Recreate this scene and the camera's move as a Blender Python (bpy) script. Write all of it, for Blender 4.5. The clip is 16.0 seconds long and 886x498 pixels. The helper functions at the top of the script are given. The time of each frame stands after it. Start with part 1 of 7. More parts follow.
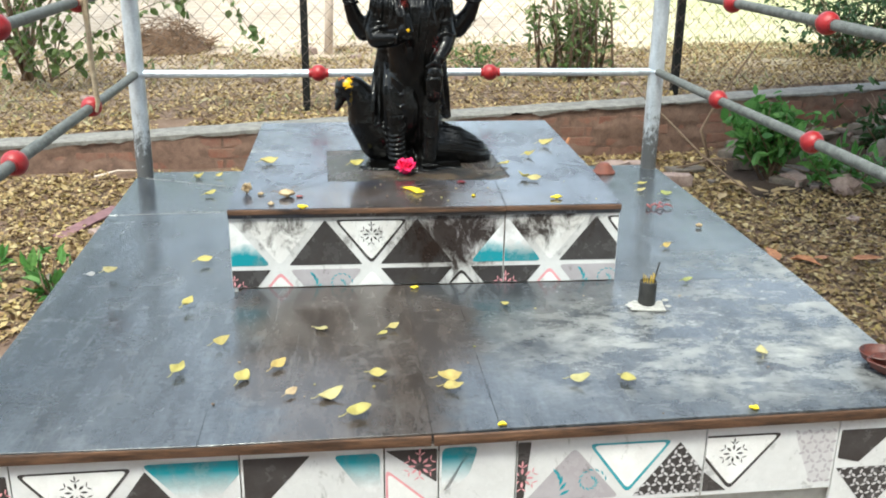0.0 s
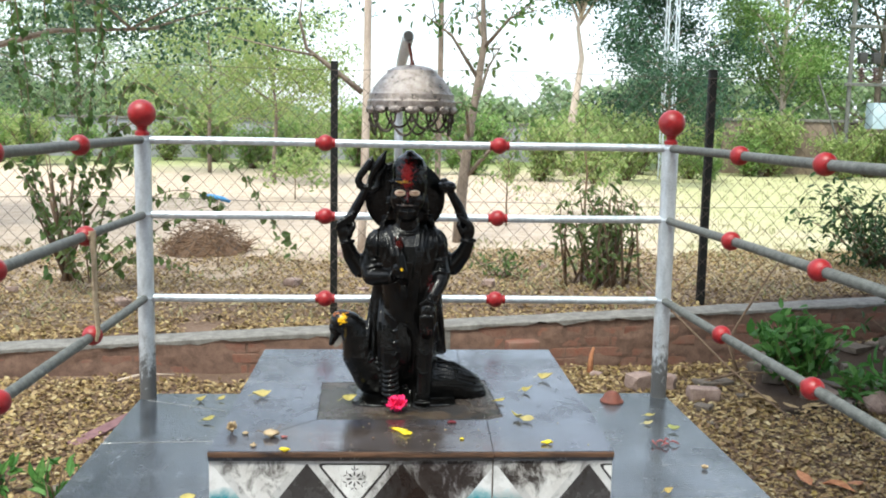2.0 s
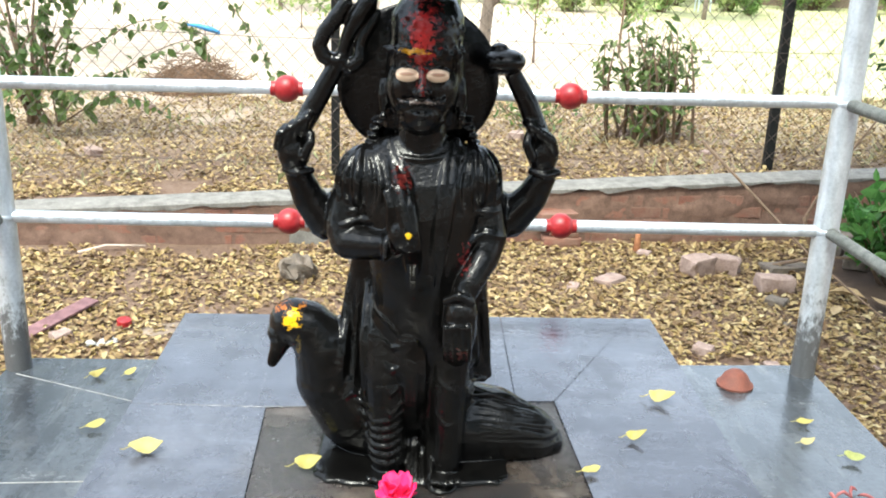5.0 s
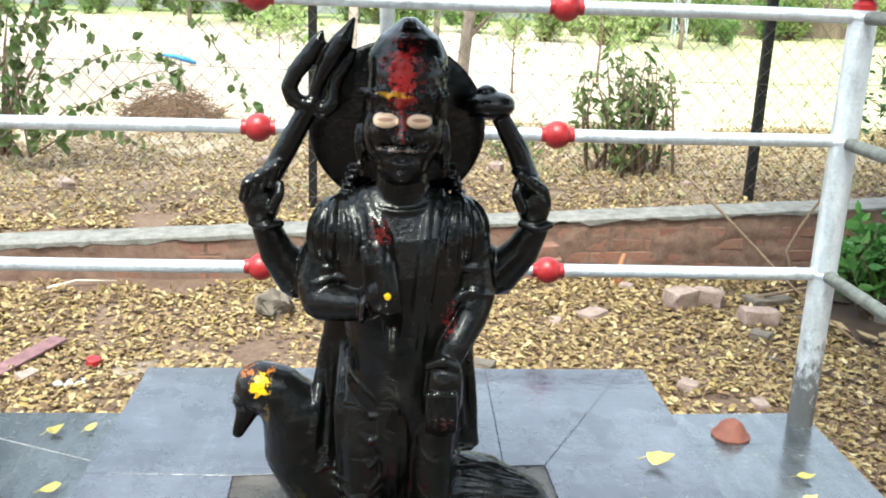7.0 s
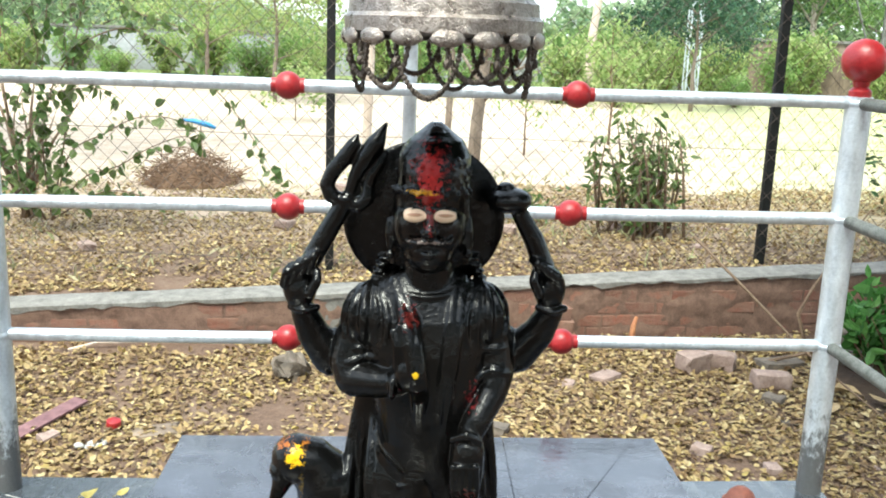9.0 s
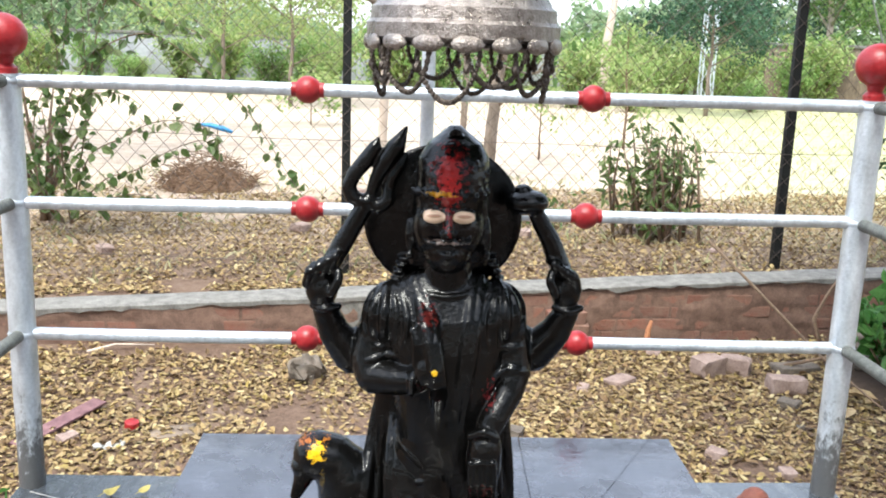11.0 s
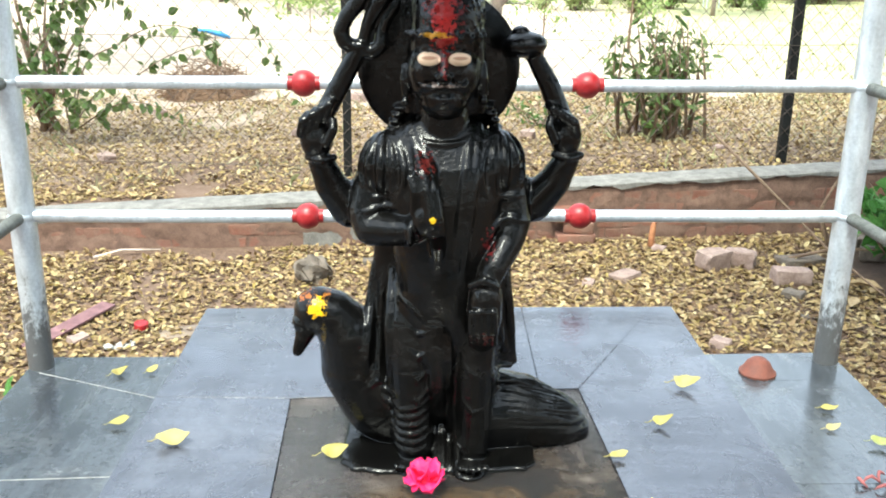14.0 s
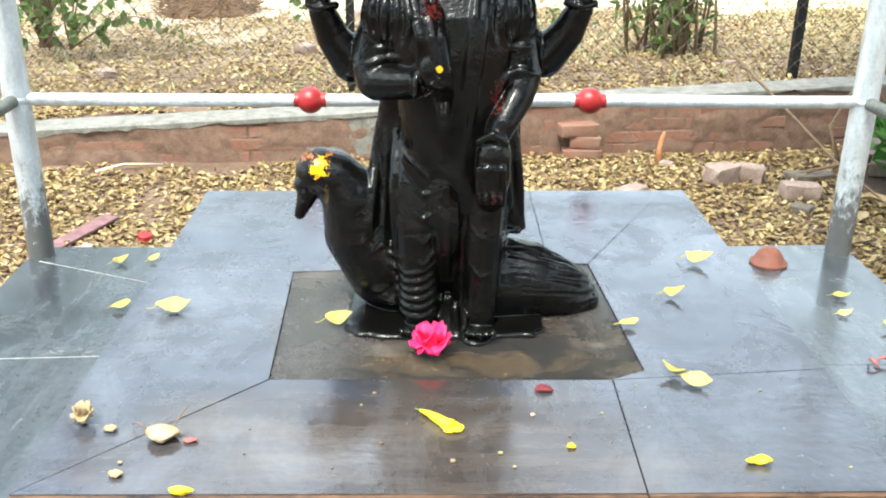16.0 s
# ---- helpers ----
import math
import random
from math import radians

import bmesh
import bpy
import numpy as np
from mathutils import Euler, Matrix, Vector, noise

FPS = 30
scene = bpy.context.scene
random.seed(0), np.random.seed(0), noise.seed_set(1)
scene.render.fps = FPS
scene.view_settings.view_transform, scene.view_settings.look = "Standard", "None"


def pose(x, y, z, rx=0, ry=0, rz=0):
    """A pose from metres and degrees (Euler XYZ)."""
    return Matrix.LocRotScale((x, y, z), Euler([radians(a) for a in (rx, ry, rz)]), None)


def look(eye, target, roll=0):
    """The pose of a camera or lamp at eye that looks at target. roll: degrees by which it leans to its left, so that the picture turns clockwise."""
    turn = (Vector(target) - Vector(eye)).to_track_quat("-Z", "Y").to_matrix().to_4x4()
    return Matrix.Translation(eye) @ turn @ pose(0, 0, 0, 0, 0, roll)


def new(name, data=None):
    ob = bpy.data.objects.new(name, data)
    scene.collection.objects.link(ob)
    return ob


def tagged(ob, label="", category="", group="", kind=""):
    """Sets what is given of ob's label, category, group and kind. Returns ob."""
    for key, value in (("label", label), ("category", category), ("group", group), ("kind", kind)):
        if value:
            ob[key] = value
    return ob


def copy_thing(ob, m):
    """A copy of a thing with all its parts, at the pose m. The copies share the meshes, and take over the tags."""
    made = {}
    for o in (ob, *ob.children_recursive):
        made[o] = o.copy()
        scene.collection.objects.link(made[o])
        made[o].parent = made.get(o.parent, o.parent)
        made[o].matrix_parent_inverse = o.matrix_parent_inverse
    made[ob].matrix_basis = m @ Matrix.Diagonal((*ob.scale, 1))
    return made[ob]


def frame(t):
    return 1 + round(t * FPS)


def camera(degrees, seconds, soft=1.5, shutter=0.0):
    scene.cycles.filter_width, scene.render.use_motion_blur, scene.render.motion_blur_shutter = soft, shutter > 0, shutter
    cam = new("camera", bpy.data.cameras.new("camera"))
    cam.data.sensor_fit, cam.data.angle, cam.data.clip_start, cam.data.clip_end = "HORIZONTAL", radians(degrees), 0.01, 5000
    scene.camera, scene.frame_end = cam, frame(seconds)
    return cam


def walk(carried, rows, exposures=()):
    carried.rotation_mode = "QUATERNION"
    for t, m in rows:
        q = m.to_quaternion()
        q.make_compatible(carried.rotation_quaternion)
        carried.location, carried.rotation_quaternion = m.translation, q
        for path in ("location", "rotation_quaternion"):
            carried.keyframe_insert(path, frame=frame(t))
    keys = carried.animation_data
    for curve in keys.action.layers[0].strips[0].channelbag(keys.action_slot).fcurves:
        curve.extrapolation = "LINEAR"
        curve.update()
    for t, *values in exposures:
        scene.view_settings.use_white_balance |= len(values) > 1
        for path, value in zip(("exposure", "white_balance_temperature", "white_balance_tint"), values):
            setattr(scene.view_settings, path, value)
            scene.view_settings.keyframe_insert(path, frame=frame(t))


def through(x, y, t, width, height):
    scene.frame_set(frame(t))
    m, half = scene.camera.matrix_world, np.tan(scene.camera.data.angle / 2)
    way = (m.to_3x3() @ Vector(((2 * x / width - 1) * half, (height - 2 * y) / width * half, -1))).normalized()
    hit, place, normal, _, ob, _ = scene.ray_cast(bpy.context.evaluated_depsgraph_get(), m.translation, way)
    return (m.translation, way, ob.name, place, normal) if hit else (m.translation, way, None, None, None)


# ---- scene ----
from mathutils.bvhtree import BVHTree

cam = camera(50.2, 16.0, 1.9)
PATH = [
    (0, (-0.158, -1.935, 1.772), (0.027, -0.059, 1.104), 0.8),
    (0.5, (-0.159, -1.959, 1.822), (0.04, -0.037, 1.304), 1.0),
    (1, (-0.15, -1.982, 1.866), (0.051, -0.032, 1.467), 1.0),
    (1.5, (-0.107, -1.968, 1.882), (0.055, 0.002, 1.577), 0.9),
    (2, (-0.048, -1.897, 1.869), (0.058, 0.081, 1.596), 1.1),
    (2.5, (-0.038, -1.759, 1.852), (0.045, 0.207, 1.49), 1.3),
    (3, (-0.106, -1.484, 1.844), (-0.032, 0.453, 1.354), 1.2),
    (3.5, (-0.114, -1.291, 1.834), (-0.055, 0.614, 1.229), 1.1),
    (4, (-0.039, -1.054, 1.846), (0.019, 0.839, 1.201), 1.7),
    (6.5, (-0.028, -0.622, 1.821), (0.087, 1.292, 1.252), 2.1),
    (7, (-0.031, -0.631, 1.84), (0.093, 1.284, 1.277), 2.2),
    (7.5, (-0.036, -0.644, 1.845), (0.087, 1.278, 1.304), 2.2),
    (8, (-0.036, -0.643, 1.845), (0.079, 1.289, 1.343), 2.2),
    (8.5, (-0.044, -0.687, 1.891), (0.061, 1.258, 1.438), 2.1),
    (11, (-0.056, -0.736, 1.893), (0.009, 1.215, 1.456), 2.0),
    (11.5, (-0.052, -0.733, 1.868), (0.012, 1.203, 1.37), 1.9),
    (12, (-0.047, -0.728, 1.835), (0.018, 1.19, 1.273), 1.8),
    (12.5, (-0.043, -0.723, 1.809), (0.024, 1.178, 1.192), 1.5),
    (13, (-0.044, -0.729, 1.812), (0.024, 1.165, 1.174), 1.3),
    (13.5, (-0.044, -0.738, 1.82), (0.018, 1.161, 1.196), 0.9),
    (14, (-0.045, -0.738, 1.817), (0.011, 1.164, 1.2), 0.8),
    (14.5, (-0.042, -0.732, 1.789), (0.012, 1.169, 1.169), 0.8),
    (15, (-0.04, -0.728, 1.781), (0.012, 1.164, 1.133), 0.7),
    (15.5, (-0.044, -0.73, 1.773), (0.005, 1.142, 1.072), 0.7),
    (16, (-0.046, -0.729, 1.725), (0.001, 1.122, 0.967), 0.8),
]
walk(cam, [(t, look(eye, target, roll)) for t, eye, target, roll in PATH], [(0.0, 1.66, 6300, -4), (0.5, 1.77, 6300, -4), (1.5, 1.64, 6300, -4), (2.0, 1.38, 6300, -1), (2.5, 1.74, 6300, -1), (3.5, 2.03, 6350, -1), (7.0, 2.15, 6250, -5), (8.5, 1.98, 6300, -6), (11.0, 1.84, 6200, 2), (12.5, 2.18, 6200, -4), (13.5, 2.16, 6250, -5), (14.5, 2.18, 6300, -5), (15.0, 2.18, 6350, -5), (16.0, 2.32, 6400, -6)])

# ---- world, sun ----
world = bpy.data.worlds.new("sky")
scene.world = world
world.use_nodes = True
wn = world.node_tree.nodes
sky = wn.new("ShaderNodeTexSky")
sky.sky_type = "NISHITA"
sky.sun_disc = False
SUN_EL, SUN_AZ = 62.0, 205.0
sky.sun_elevation, sky.sun_rotation = radians(SUN_EL), radians(SUN_AZ)
sky.air_density, sky.dust_density, sky.ozone_density = 1.0, 3.0, 1.0
wn["Background"].inputs[1].default_value = 0.15
haze = wn.new("ShaderNodeMix")
haze.data_type = "RGBA"
haze.inputs[0].default_value = 0.5
haze.inputs[7].default_value = (5.5, 5.45, 6.1, 1.0)
world.node_tree.links.new(sky.outputs[0], haze.inputs[6])
world.node_tree.links.new(haze.outputs[2], wn["Background"].inputs[0])
sun = new("sun", bpy.data.lights.new("sun", "SUN"))
sun.data.energy, sun.data.angle, sun.data.color = 1.5, radians(14), (1.0, 0.95, 0.88)
sd = Vector((math.sin(radians(SUN_AZ)) * math.cos(radians(SUN_EL)), math.cos(radians(SUN_AZ)) * math.cos(radians(SUN_EL)), math.sin(radians(SUN_EL))))
sun.matrix_world = look(sd * 50, (0, 0, 0))


# ---- materials ----
class Nodes:
    """A small helper to write node trees line by line."""

    def __init__(self, name):
        self.m = bpy.data.materials.new(name)
        self.m.use_nodes = True
        self.t = self.m.node_tree
        self.b = self.t.nodes["Principled BSDF"]

    def n(self, kind, **inputs):
        node = self.t.nodes.new("ShaderNode" + kind)
        for k, v in inputs.items():
            self.put(node.inputs[k.replace("_", " ")], v)
        return node

    def put(self, socket, v):
        if isinstance(v, bpy.types.NodeSocket):
            self.t.links.new(v, socket)
        else:
            socket.default_value = v

    def pos(self, scale=(1, 1, 1)):
        g = self.n("NewGeometry")
        mp = self.n("Mapping")
        self.put(mp.inputs["Vector"], g.outputs["Position"])
        self.put(mp.inputs["Scale"], scale)
        return mp.outputs[0]

    def local(self, scale=(1, 1, 1)):
        g = self.n("TexCoord")
        mp = self.n("Mapping")
        self.put(mp.inputs["Vector"], g.outputs["Object"])
        self.put(mp.inputs["Scale"], scale)
        return mp.outputs[0]

    def noise(self, vec, scale, detail=4, rough=0.6, warp=0.0):
        nd = self.n("TexNoise", Vector=vec, Scale=scale, Detail=detail, Roughness=rough, Distortion=warp)
        return nd.outputs["Fac"]

    def ramp(self, fac, stops):
        r = self.n("ValToRGB", Fac=fac)
        el = r.color_ramp.elements
        while len(el) < len(stops):
            el.new(0.5)
        for e, (p, c) in zip(el, stops):
            e.position = p
            e.color = (*c, 1) if len(c) == 3 else c
        return r.outputs[0]

    def span(self, fac, a, b, lo=0.0, hi=1.0):
        r = self.n("MapRange", Value=fac)
        for k, v in (("From Min", a), ("From Max", b), ("To Min", lo), ("To Max", hi)):
            self.put(r.inputs[k], v)
        return r.outputs[0]

    def math(self, op, a, b=0.0):
        r = self.t.nodes.new("ShaderNodeMath")
        r.operation = op
        self.put(r.inputs[0], a)
        self.put(r.inputs[1], b)
        return r.outputs[0]

    def mix(self, fac, a, b, blend="MIX"):
        r = self.t.nodes.new("ShaderNodeMix")
        r.data_type, r.blend_type = "RGBA", blend
        self.put(r.inputs["Factor"], fac)
        for key, v in (("A", a), ("B", b)):
            socket = [s for s in r.inputs if s.name == key and s.type == "RGBA"][0]
            self.put(socket, (*v, 1) if isinstance(v, tuple) and len(v) == 3 else v)
        return [s for s in r.outputs if s.type == "RGBA"][0]

    def near(self, centre, size):
        """1 at centre, falling to 0 at the ellipsoid of that size."""
        g = self.n("NewGeometry")
        mp = self.n("Mapping")
        mp.vector_type = "TEXTURE"
        self.put(mp.inputs["Vector"], g.outputs["Position"])
        self.put(mp.inputs["Location"], centre)
        self.put(mp.inputs["Scale"], size)
        ln = self.t.nodes.new("ShaderNodeVectorMath")
        ln.operation = "LENGTH"
        self.put(ln.inputs[0], mp.outputs[0])
        return self.span(ln.outputs["Value"], 0.0, 1.0, 1.0, 0.0)

    def bump(self, height, strength=0.3, distance=0.01):
        bp = self.n("Bump", Height=height, Strength=strength, Distance=distance)
        self.put(self.b.inputs["Normal"], bp.outputs[0])

    def out(self, color=None, rough=None, metal=None, spec=None, coat=None):
        for key, v in (("Base Color", color), ("Roughness", rough), ("Metallic", metal), ("Specular IOR Level", spec), ("Coat Weight", coat)):
            if v is not None:
                self.put(self.b.inputs[key], (*v, 1) if isinstance(v, tuple) and len(v) == 3 else v)
        return self.m


def speckled(name, dark, light, scale=20, rough=(0.5, 0.8), bump=0.2, metal=0.0, stretch=(1, 1, 1), spec=0.5, coat=None, world_space=True):
    """Two colours mixed by noise at two scales, with relief."""
    k = Nodes(name)
    v = k.pos(stretch) if world_space else k.local(stretch)
    a, b = k.noise(v, scale), k.noise(v, scale * 7, 3)
    f = k.math("ADD", k.math("MULTIPLY", a, 0.65), k.math("MULTIPLY", b, 0.35))
    k.bump(f, bump, 0.01)
    return k.out(k.ramp(f, [(0.32, dark), (0.68, light)]), k.span(a, 0.3, 0.7, *rough), metal, spec, coat)


def leafy(name, colours, rough=0.5, island=True, through=0.25):
    """Leaf paint: one colour a leaf, with a little light passing through."""
    k = Nodes(name)
    if island:
        g = k.n("NewGeometry").outputs["Random Per Island"]
    else:
        g = k.n("ObjectInfo").outputs["Random"]
    step = 1.0 / max(1, len(colours) - 1)
    c = k.ramp(g, [(i * step, col) for i, col in enumerate(colours)])
    w = k.noise(k.pos(), 60, 2)
    c = k.mix(k.span(w, 0.3, 0.7, 0.0, 0.35), c, (0.02, 0.02, 0.01))
    k.out(c, rough, 0.0, 0.3)
    if through:
        tr = k.n("BsdfTranslucent")
        k.put(tr.inputs["Color"], c)
        mx = k.n("MixShader", Fac=through)
        k.put(mx.inputs[1], k.b.outputs[0])
        k.put(mx.inputs[2], tr.outputs[0])
        k.put(k.t.nodes["Material Output"].inputs["Surface"], mx.outputs[0])
    return k.m


def slate(name, wet):
    """Dark polished stone: grain in streaks, wet or dusty patches."""
    k = Nodes(name)
    v = k.pos((1.0, 5.0, 1.0)) if wet else k.pos((4.0, 1.0, 1.0))
    streak, cloud, fine = k.noise(v, 7, 6, 0.7), k.noise(k.pos(), 5, 5, 0.65), k.noise(k.pos(), 90, 3)
    rnd = k.n("ObjectInfo").outputs["Random"]
    dark_, light_ = ((0.015, 0.016, 0.024), (0.052, 0.055, 0.074)) if wet else ((0.013, 0.015, 0.018), (0.072, 0.080, 0.091))
    base = k.ramp(k.math("ADD", k.math("MULTIPLY", streak, 0.7), k.math("MULTIPLY", fine, 0.3)), [(0.34, dark_), (0.66, light_)])
    brown = k.mix(k.span(streak, 0.35, 0.65), (0.030, 0.021, 0.016), (0.075, 0.056, 0.044))
    if wet:
        warm = k.near((-0.05, 0.06, 1.19), (0.42, 0.2, 0.2))
        oil = k.near((-0.01, 0.32, 1.19), (0.33, 0.24, 0.2))
        base = k.mix(k.span(k.math("ADD", warm, k.span(cloud, 0.3, 0.7, -0.3, 0.3)), 0.2, 0.5, 0.0, 0.8), base, brown)
        base = k.mix(k.span(k.math("ADD", oil, k.span(cloud, 0.3, 0.7, -0.25, 0.25)), 0.25, 0.55, 0.0, 0.8), base, (0.035, 0.028, 0.022))
        # faint chalky patches that also paint in the sky's cloudy reflections
        film_and_sheen = k.span(k.noise(k.pos((1.6, 1.0, 1.0)), 4.0, 8, 0.72, 0.6), 0.46, 0.74, 0.0, 0.15)
        base = k.mix(film_and_sheen, base, (0.39, 0.40, 0.46))
        rough = k.span(k.noise(k.pos((1.3, 1.0, 1.0)), 6.5, 6, 0.7, 0.5), 0.38, 0.62, 0.05, 0.36)
    else:
        warm = k.near((-0.16, -0.32, 1.0), (0.34, 0.6, 0.3))
        base = k.mix(k.span(k.math("ADD", warm, k.span(cloud, 0.3, 0.7, -0.2, 0.2)), 0.25, 0.45, 0.0, 0.85), base, brown)
        ash = k.math("MAXIMUM", k.near((0.52, -0.33, 1.0), (0.5, 0.34, 0.3)), k.near((0.8, -0.1, 1.0), (0.35, 0.4, 0.3)))
        smear = k.noise(k.pos((1.0, 1.5, 1.0)), 6.5, 10, 0.80, 0.2)
        dust = k.math("MULTIPLY", k.span(ash, 0.0, 0.6), k.span(smear, 0.45, 0.68, 0.0, 0.92))
        brush = k.noise(k.pos((9.0, 1.3, 1.0)), 3.0, 7, 0.75, 0.4)
        faint = k.math("MAXIMUM", k.span(smear, 0.54, 0.80, 0.0, 0.24), k.span(brush, 0.55, 0.80, 0.0, 0.18))
        base = k.mix(k.math("MAXIMUM", dust, faint), base, (0.50, 0.49, 0.46))
        rough = k.math("ADD", k.span(cloud, 0.35, 0.65, 0.10, 0.30), k.math("MULTIPLY", k.math("MAXIMUM", dust, faint), 0.45))
    chalk = k.span(k.noise(k.pos(), 34, 6, 0.75), 0.69, 0.78, 0.0, 0.35)
    base = k.mix(chalk, base, (0.4, 0.39, 0.37))
    base = k.mix(k.span(rnd, 0.0, 1.0, 0.0, 0.22), base, (0.074, 0.080, 0.090))
    k.bump(k.math("ADD", fine, streak), 0.10, 0.004)
    return k.out(base, rough, 0.0, 1.0 if wet else 0.75)


def glaze(name, colour, other=None, sooty=True):
    """Glazed tile paint with grime; soot has settled above the lamps' place."""
    k = Nodes(name)
    n1, n2 = k.noise(k.pos(), 16, 6, 0.7), k.noise(k.pos((1, 1, 0.6)), 26, 7, 0.72, 0.5)
    c = k.mix(k.span(n1, 0.40, 0.68, 0.0, 0.55), colour, other or (0.70 * colour[0], 0.66 * colour[1], 0.66 * colour[2]))
    if sooty:
        soot = k.math("MAXIMUM", k.near((0.05, 0.0, 1.11), (0.19, 0.3, 0.13)), k.math("MULTIPLY", k.near((0.235, 0.0, 1.15), (0.20, 0.3, 0.11)), 0.75))
        soot = k.math("MAXIMUM", soot, k.math("MULTIPLY", k.near((-0.3, 0.0, 1.145), (0.20, 0.3, 0.10)), 0.36))
        f = k.math("ADD", k.math("MULTIPLY", soot, 1.45), k.span(n2, 0.34, 0.66, -0.80, 0.40))
        c = k.mix(k.span(f, 0.15, 0.85, 0.0, 0.95), c, (0.024, 0.013, 0.009))
        veil = k.math("MULTIPLY", k.span(soot, 0.0, 0.5), k.span(n1, 0.3, 0.7, 0.25, 0.65))
        c = k.mix(veil, c, (0.30, 0.25, 0.21), "MULTIPLY")
    return k.out(c, k.span(n1, 0.3, 0.7, 0.12, 0.35), 0.0, 0.5)


SLATE_WET, SLATE_DRY = slate("wet_slate", True), slate("dusty_slate", False)
STONE_EDGE = speckled("sawn_stone_edge", (0.010, 0.006, 0.005), (0.17, 0.085, 0.045), 22, (0.4, 0.7), 0.3, stretch=(0.4, 1, 3))
CEMENT = speckled("cement", (0.085, 0.078, 0.07), (0.25, 0.237, 0.215), 14, (0.8, 0.95), 0.5)
PLASTER = speckled("lime_plaster", (0.42, 0.41, 0.37), (0.68, 0.67, 0.62), 9, (0.7, 0.9), 0.3)
PEDESTAL = None
WHITE_TILE = glaze("white_glaze", (0.80, 0.79, 0.78))
BLACK_TILE = glaze("charcoal_glaze", (0.045, 0.04, 0.04), (0.09, 0.085, 0.085))
GREY_TILE = glaze("grey_glaze", (0.42, 0.39, 0.41))
LACE_TILE = glaze("pale_lace_glaze", (0.55, 0.53, 0.54))
TEAL_TILE = glaze("teal_glaze", (0.03, 0.27, 0.32), (0.25, 0.55, 0.6))


def teal_fade():
    """Tile print that runs from white into teal."""
    k = Nodes("teal_fade_glaze")
    sep = k.n("SeparateXYZ")
    k.put(sep.inputs[0], k.n("NewGeometry").outputs["Position"])
    z, n1 = sep.outputs[2], k.noise(k.pos(), 16, 6, 0.7)
    upper = k.span(k.math("ADD", z, k.span(n1, 0.3, 0.7, -0.012, 0.012)), 1.070, 1.096, 1.0, 0.0)
    lower = k.span(z, 0.895, 0.945, 0.0, 1.0)
    which = k.span(z, 0.985, 0.99, 0.0, 1.0)
    f = k.math("ADD", k.math("MULTIPLY", upper, which), k.math("MULTIPLY", lower, k.math("SUBTRACT", 1.0, which)))
    c = k.mix(f, (0.74, 0.73, 0.73), (0.022, 0.25, 0.30))
    c = k.mix(k.span(n1, 0.46, 0.70, 0.0, 0.6), c, (0.20, 0.18, 0.17))
    return k.out(c, k.span(n1, 0.3, 0.7, 0.12, 0.35), 0.0, 0.5)


TEAL_FADE = teal_fade()
PINK_TILE = glaze("pink_glaze", (0.72, 0.33, 0.36))
PLUM_TILE = glaze("plum_glaze", (0.30, 0.12, 0.16))
PIPE_PAINT = None
PIPE_WORN = speckled("weathered_pipe_paint", (0.055, 0.056, 0.048), (0.23, 0.235, 0.215), 50, (0.5, 0.75), 0.35, 0.35)
RED_PAINT = speckled("red_enamel", (0.20, 0.007, 0.010), (0.37, 0.016, 0.020), 30, (0.30, 0.5), 0.2)
CHHATRA = speckled("tarnished_silver", (0.12, 0.095, 0.08), (0.50, 0.445, 0.41), 70, (0.24, 0.42), 0.6, 0.92)
CHAIN = speckled("dark_chain_metal", (0.04, 0.034, 0.03), (0.16, 0.13, 0.11), 80, (0.35, 0.6), 0.3, 0.8)
TERRA = speckled("terracotta", (0.085, 0.026, 0.017), (0.21, 0.066, 0.042), 40, (0.6, 0.85), 0.3)
TERRA_OIL = speckled("oily_terracotta", (0.035, 0.009, 0.007), (0.13, 0.032, 0.020), 40, (0.3, 0.6), 0.3)
BRICK = None
FENCE_BLACK = speckled("black_fence_paint", (0.006, 0.006, 0.006), (0.02, 0.02, 0.02), 60, (0.6, 0.8), 0.2, spec=0.2)
WIRE = speckled("rusty_wire", (0.05, 0.035, 0.028), (0.16, 0.13, 0.11), 40, (0.6, 0.8), 0.2, 0.3)
BARK = speckled("grey_bark", (0.10, 0.075, 0.055), (0.30, 0.24, 0.19), 18, (0.8, 0.95), 0.8, stretch=(1, 1, 0.3))
PALE_BARK = speckled("pale_bark", (0.36, 0.28, 0.22), (0.66, 0.55, 0.46), 9, (0.7, 0.9), 0.4, stretch=(1, 1, 0.3))
TWIG = speckled("dry_twig", (0.09, 0.055, 0.035), (0.24, 0.16, 0.10), 40, (0.8, 0.9), 0.4)
STONE = speckled("pale_rubble_stone", (0.16, 0.10, 0.078), (0.38, 0.285, 0.245), 16, (0.8, 0.95), 0.7)
DARK_STONE = speckled("dark_rubble", (0.045, 0.036, 0.028), (0.20, 0.16, 0.125), 14, (0.7, 0.95), 0.7)
PLANK = speckled("faded_maroon_board", (0.085, 0.032, 0.038), (0.25, 0.135, 0.135), 22, (0.6, 0.9), 0.3)
WITHER_BROWN = speckled("withered_leaf_tan", (0.20, 0.13, 0.06), (0.40, 0.30, 0.16), 30, (0.7, 0.9), 0.3)
MUD_MORTAR = speckled("mud_mortar", (0.085, 0.048, 0.034), (0.22, 0.135, 0.098), 16, (0.85, 0.95), 0.6)
MUD_WALL = speckled("mud_stained_plaster", (0.07, 0.05, 0.038), (0.30, 0.23, 0.17), 2.2, (0.85, 0.95), 0.4, stretch=(1, 1, 0.35))
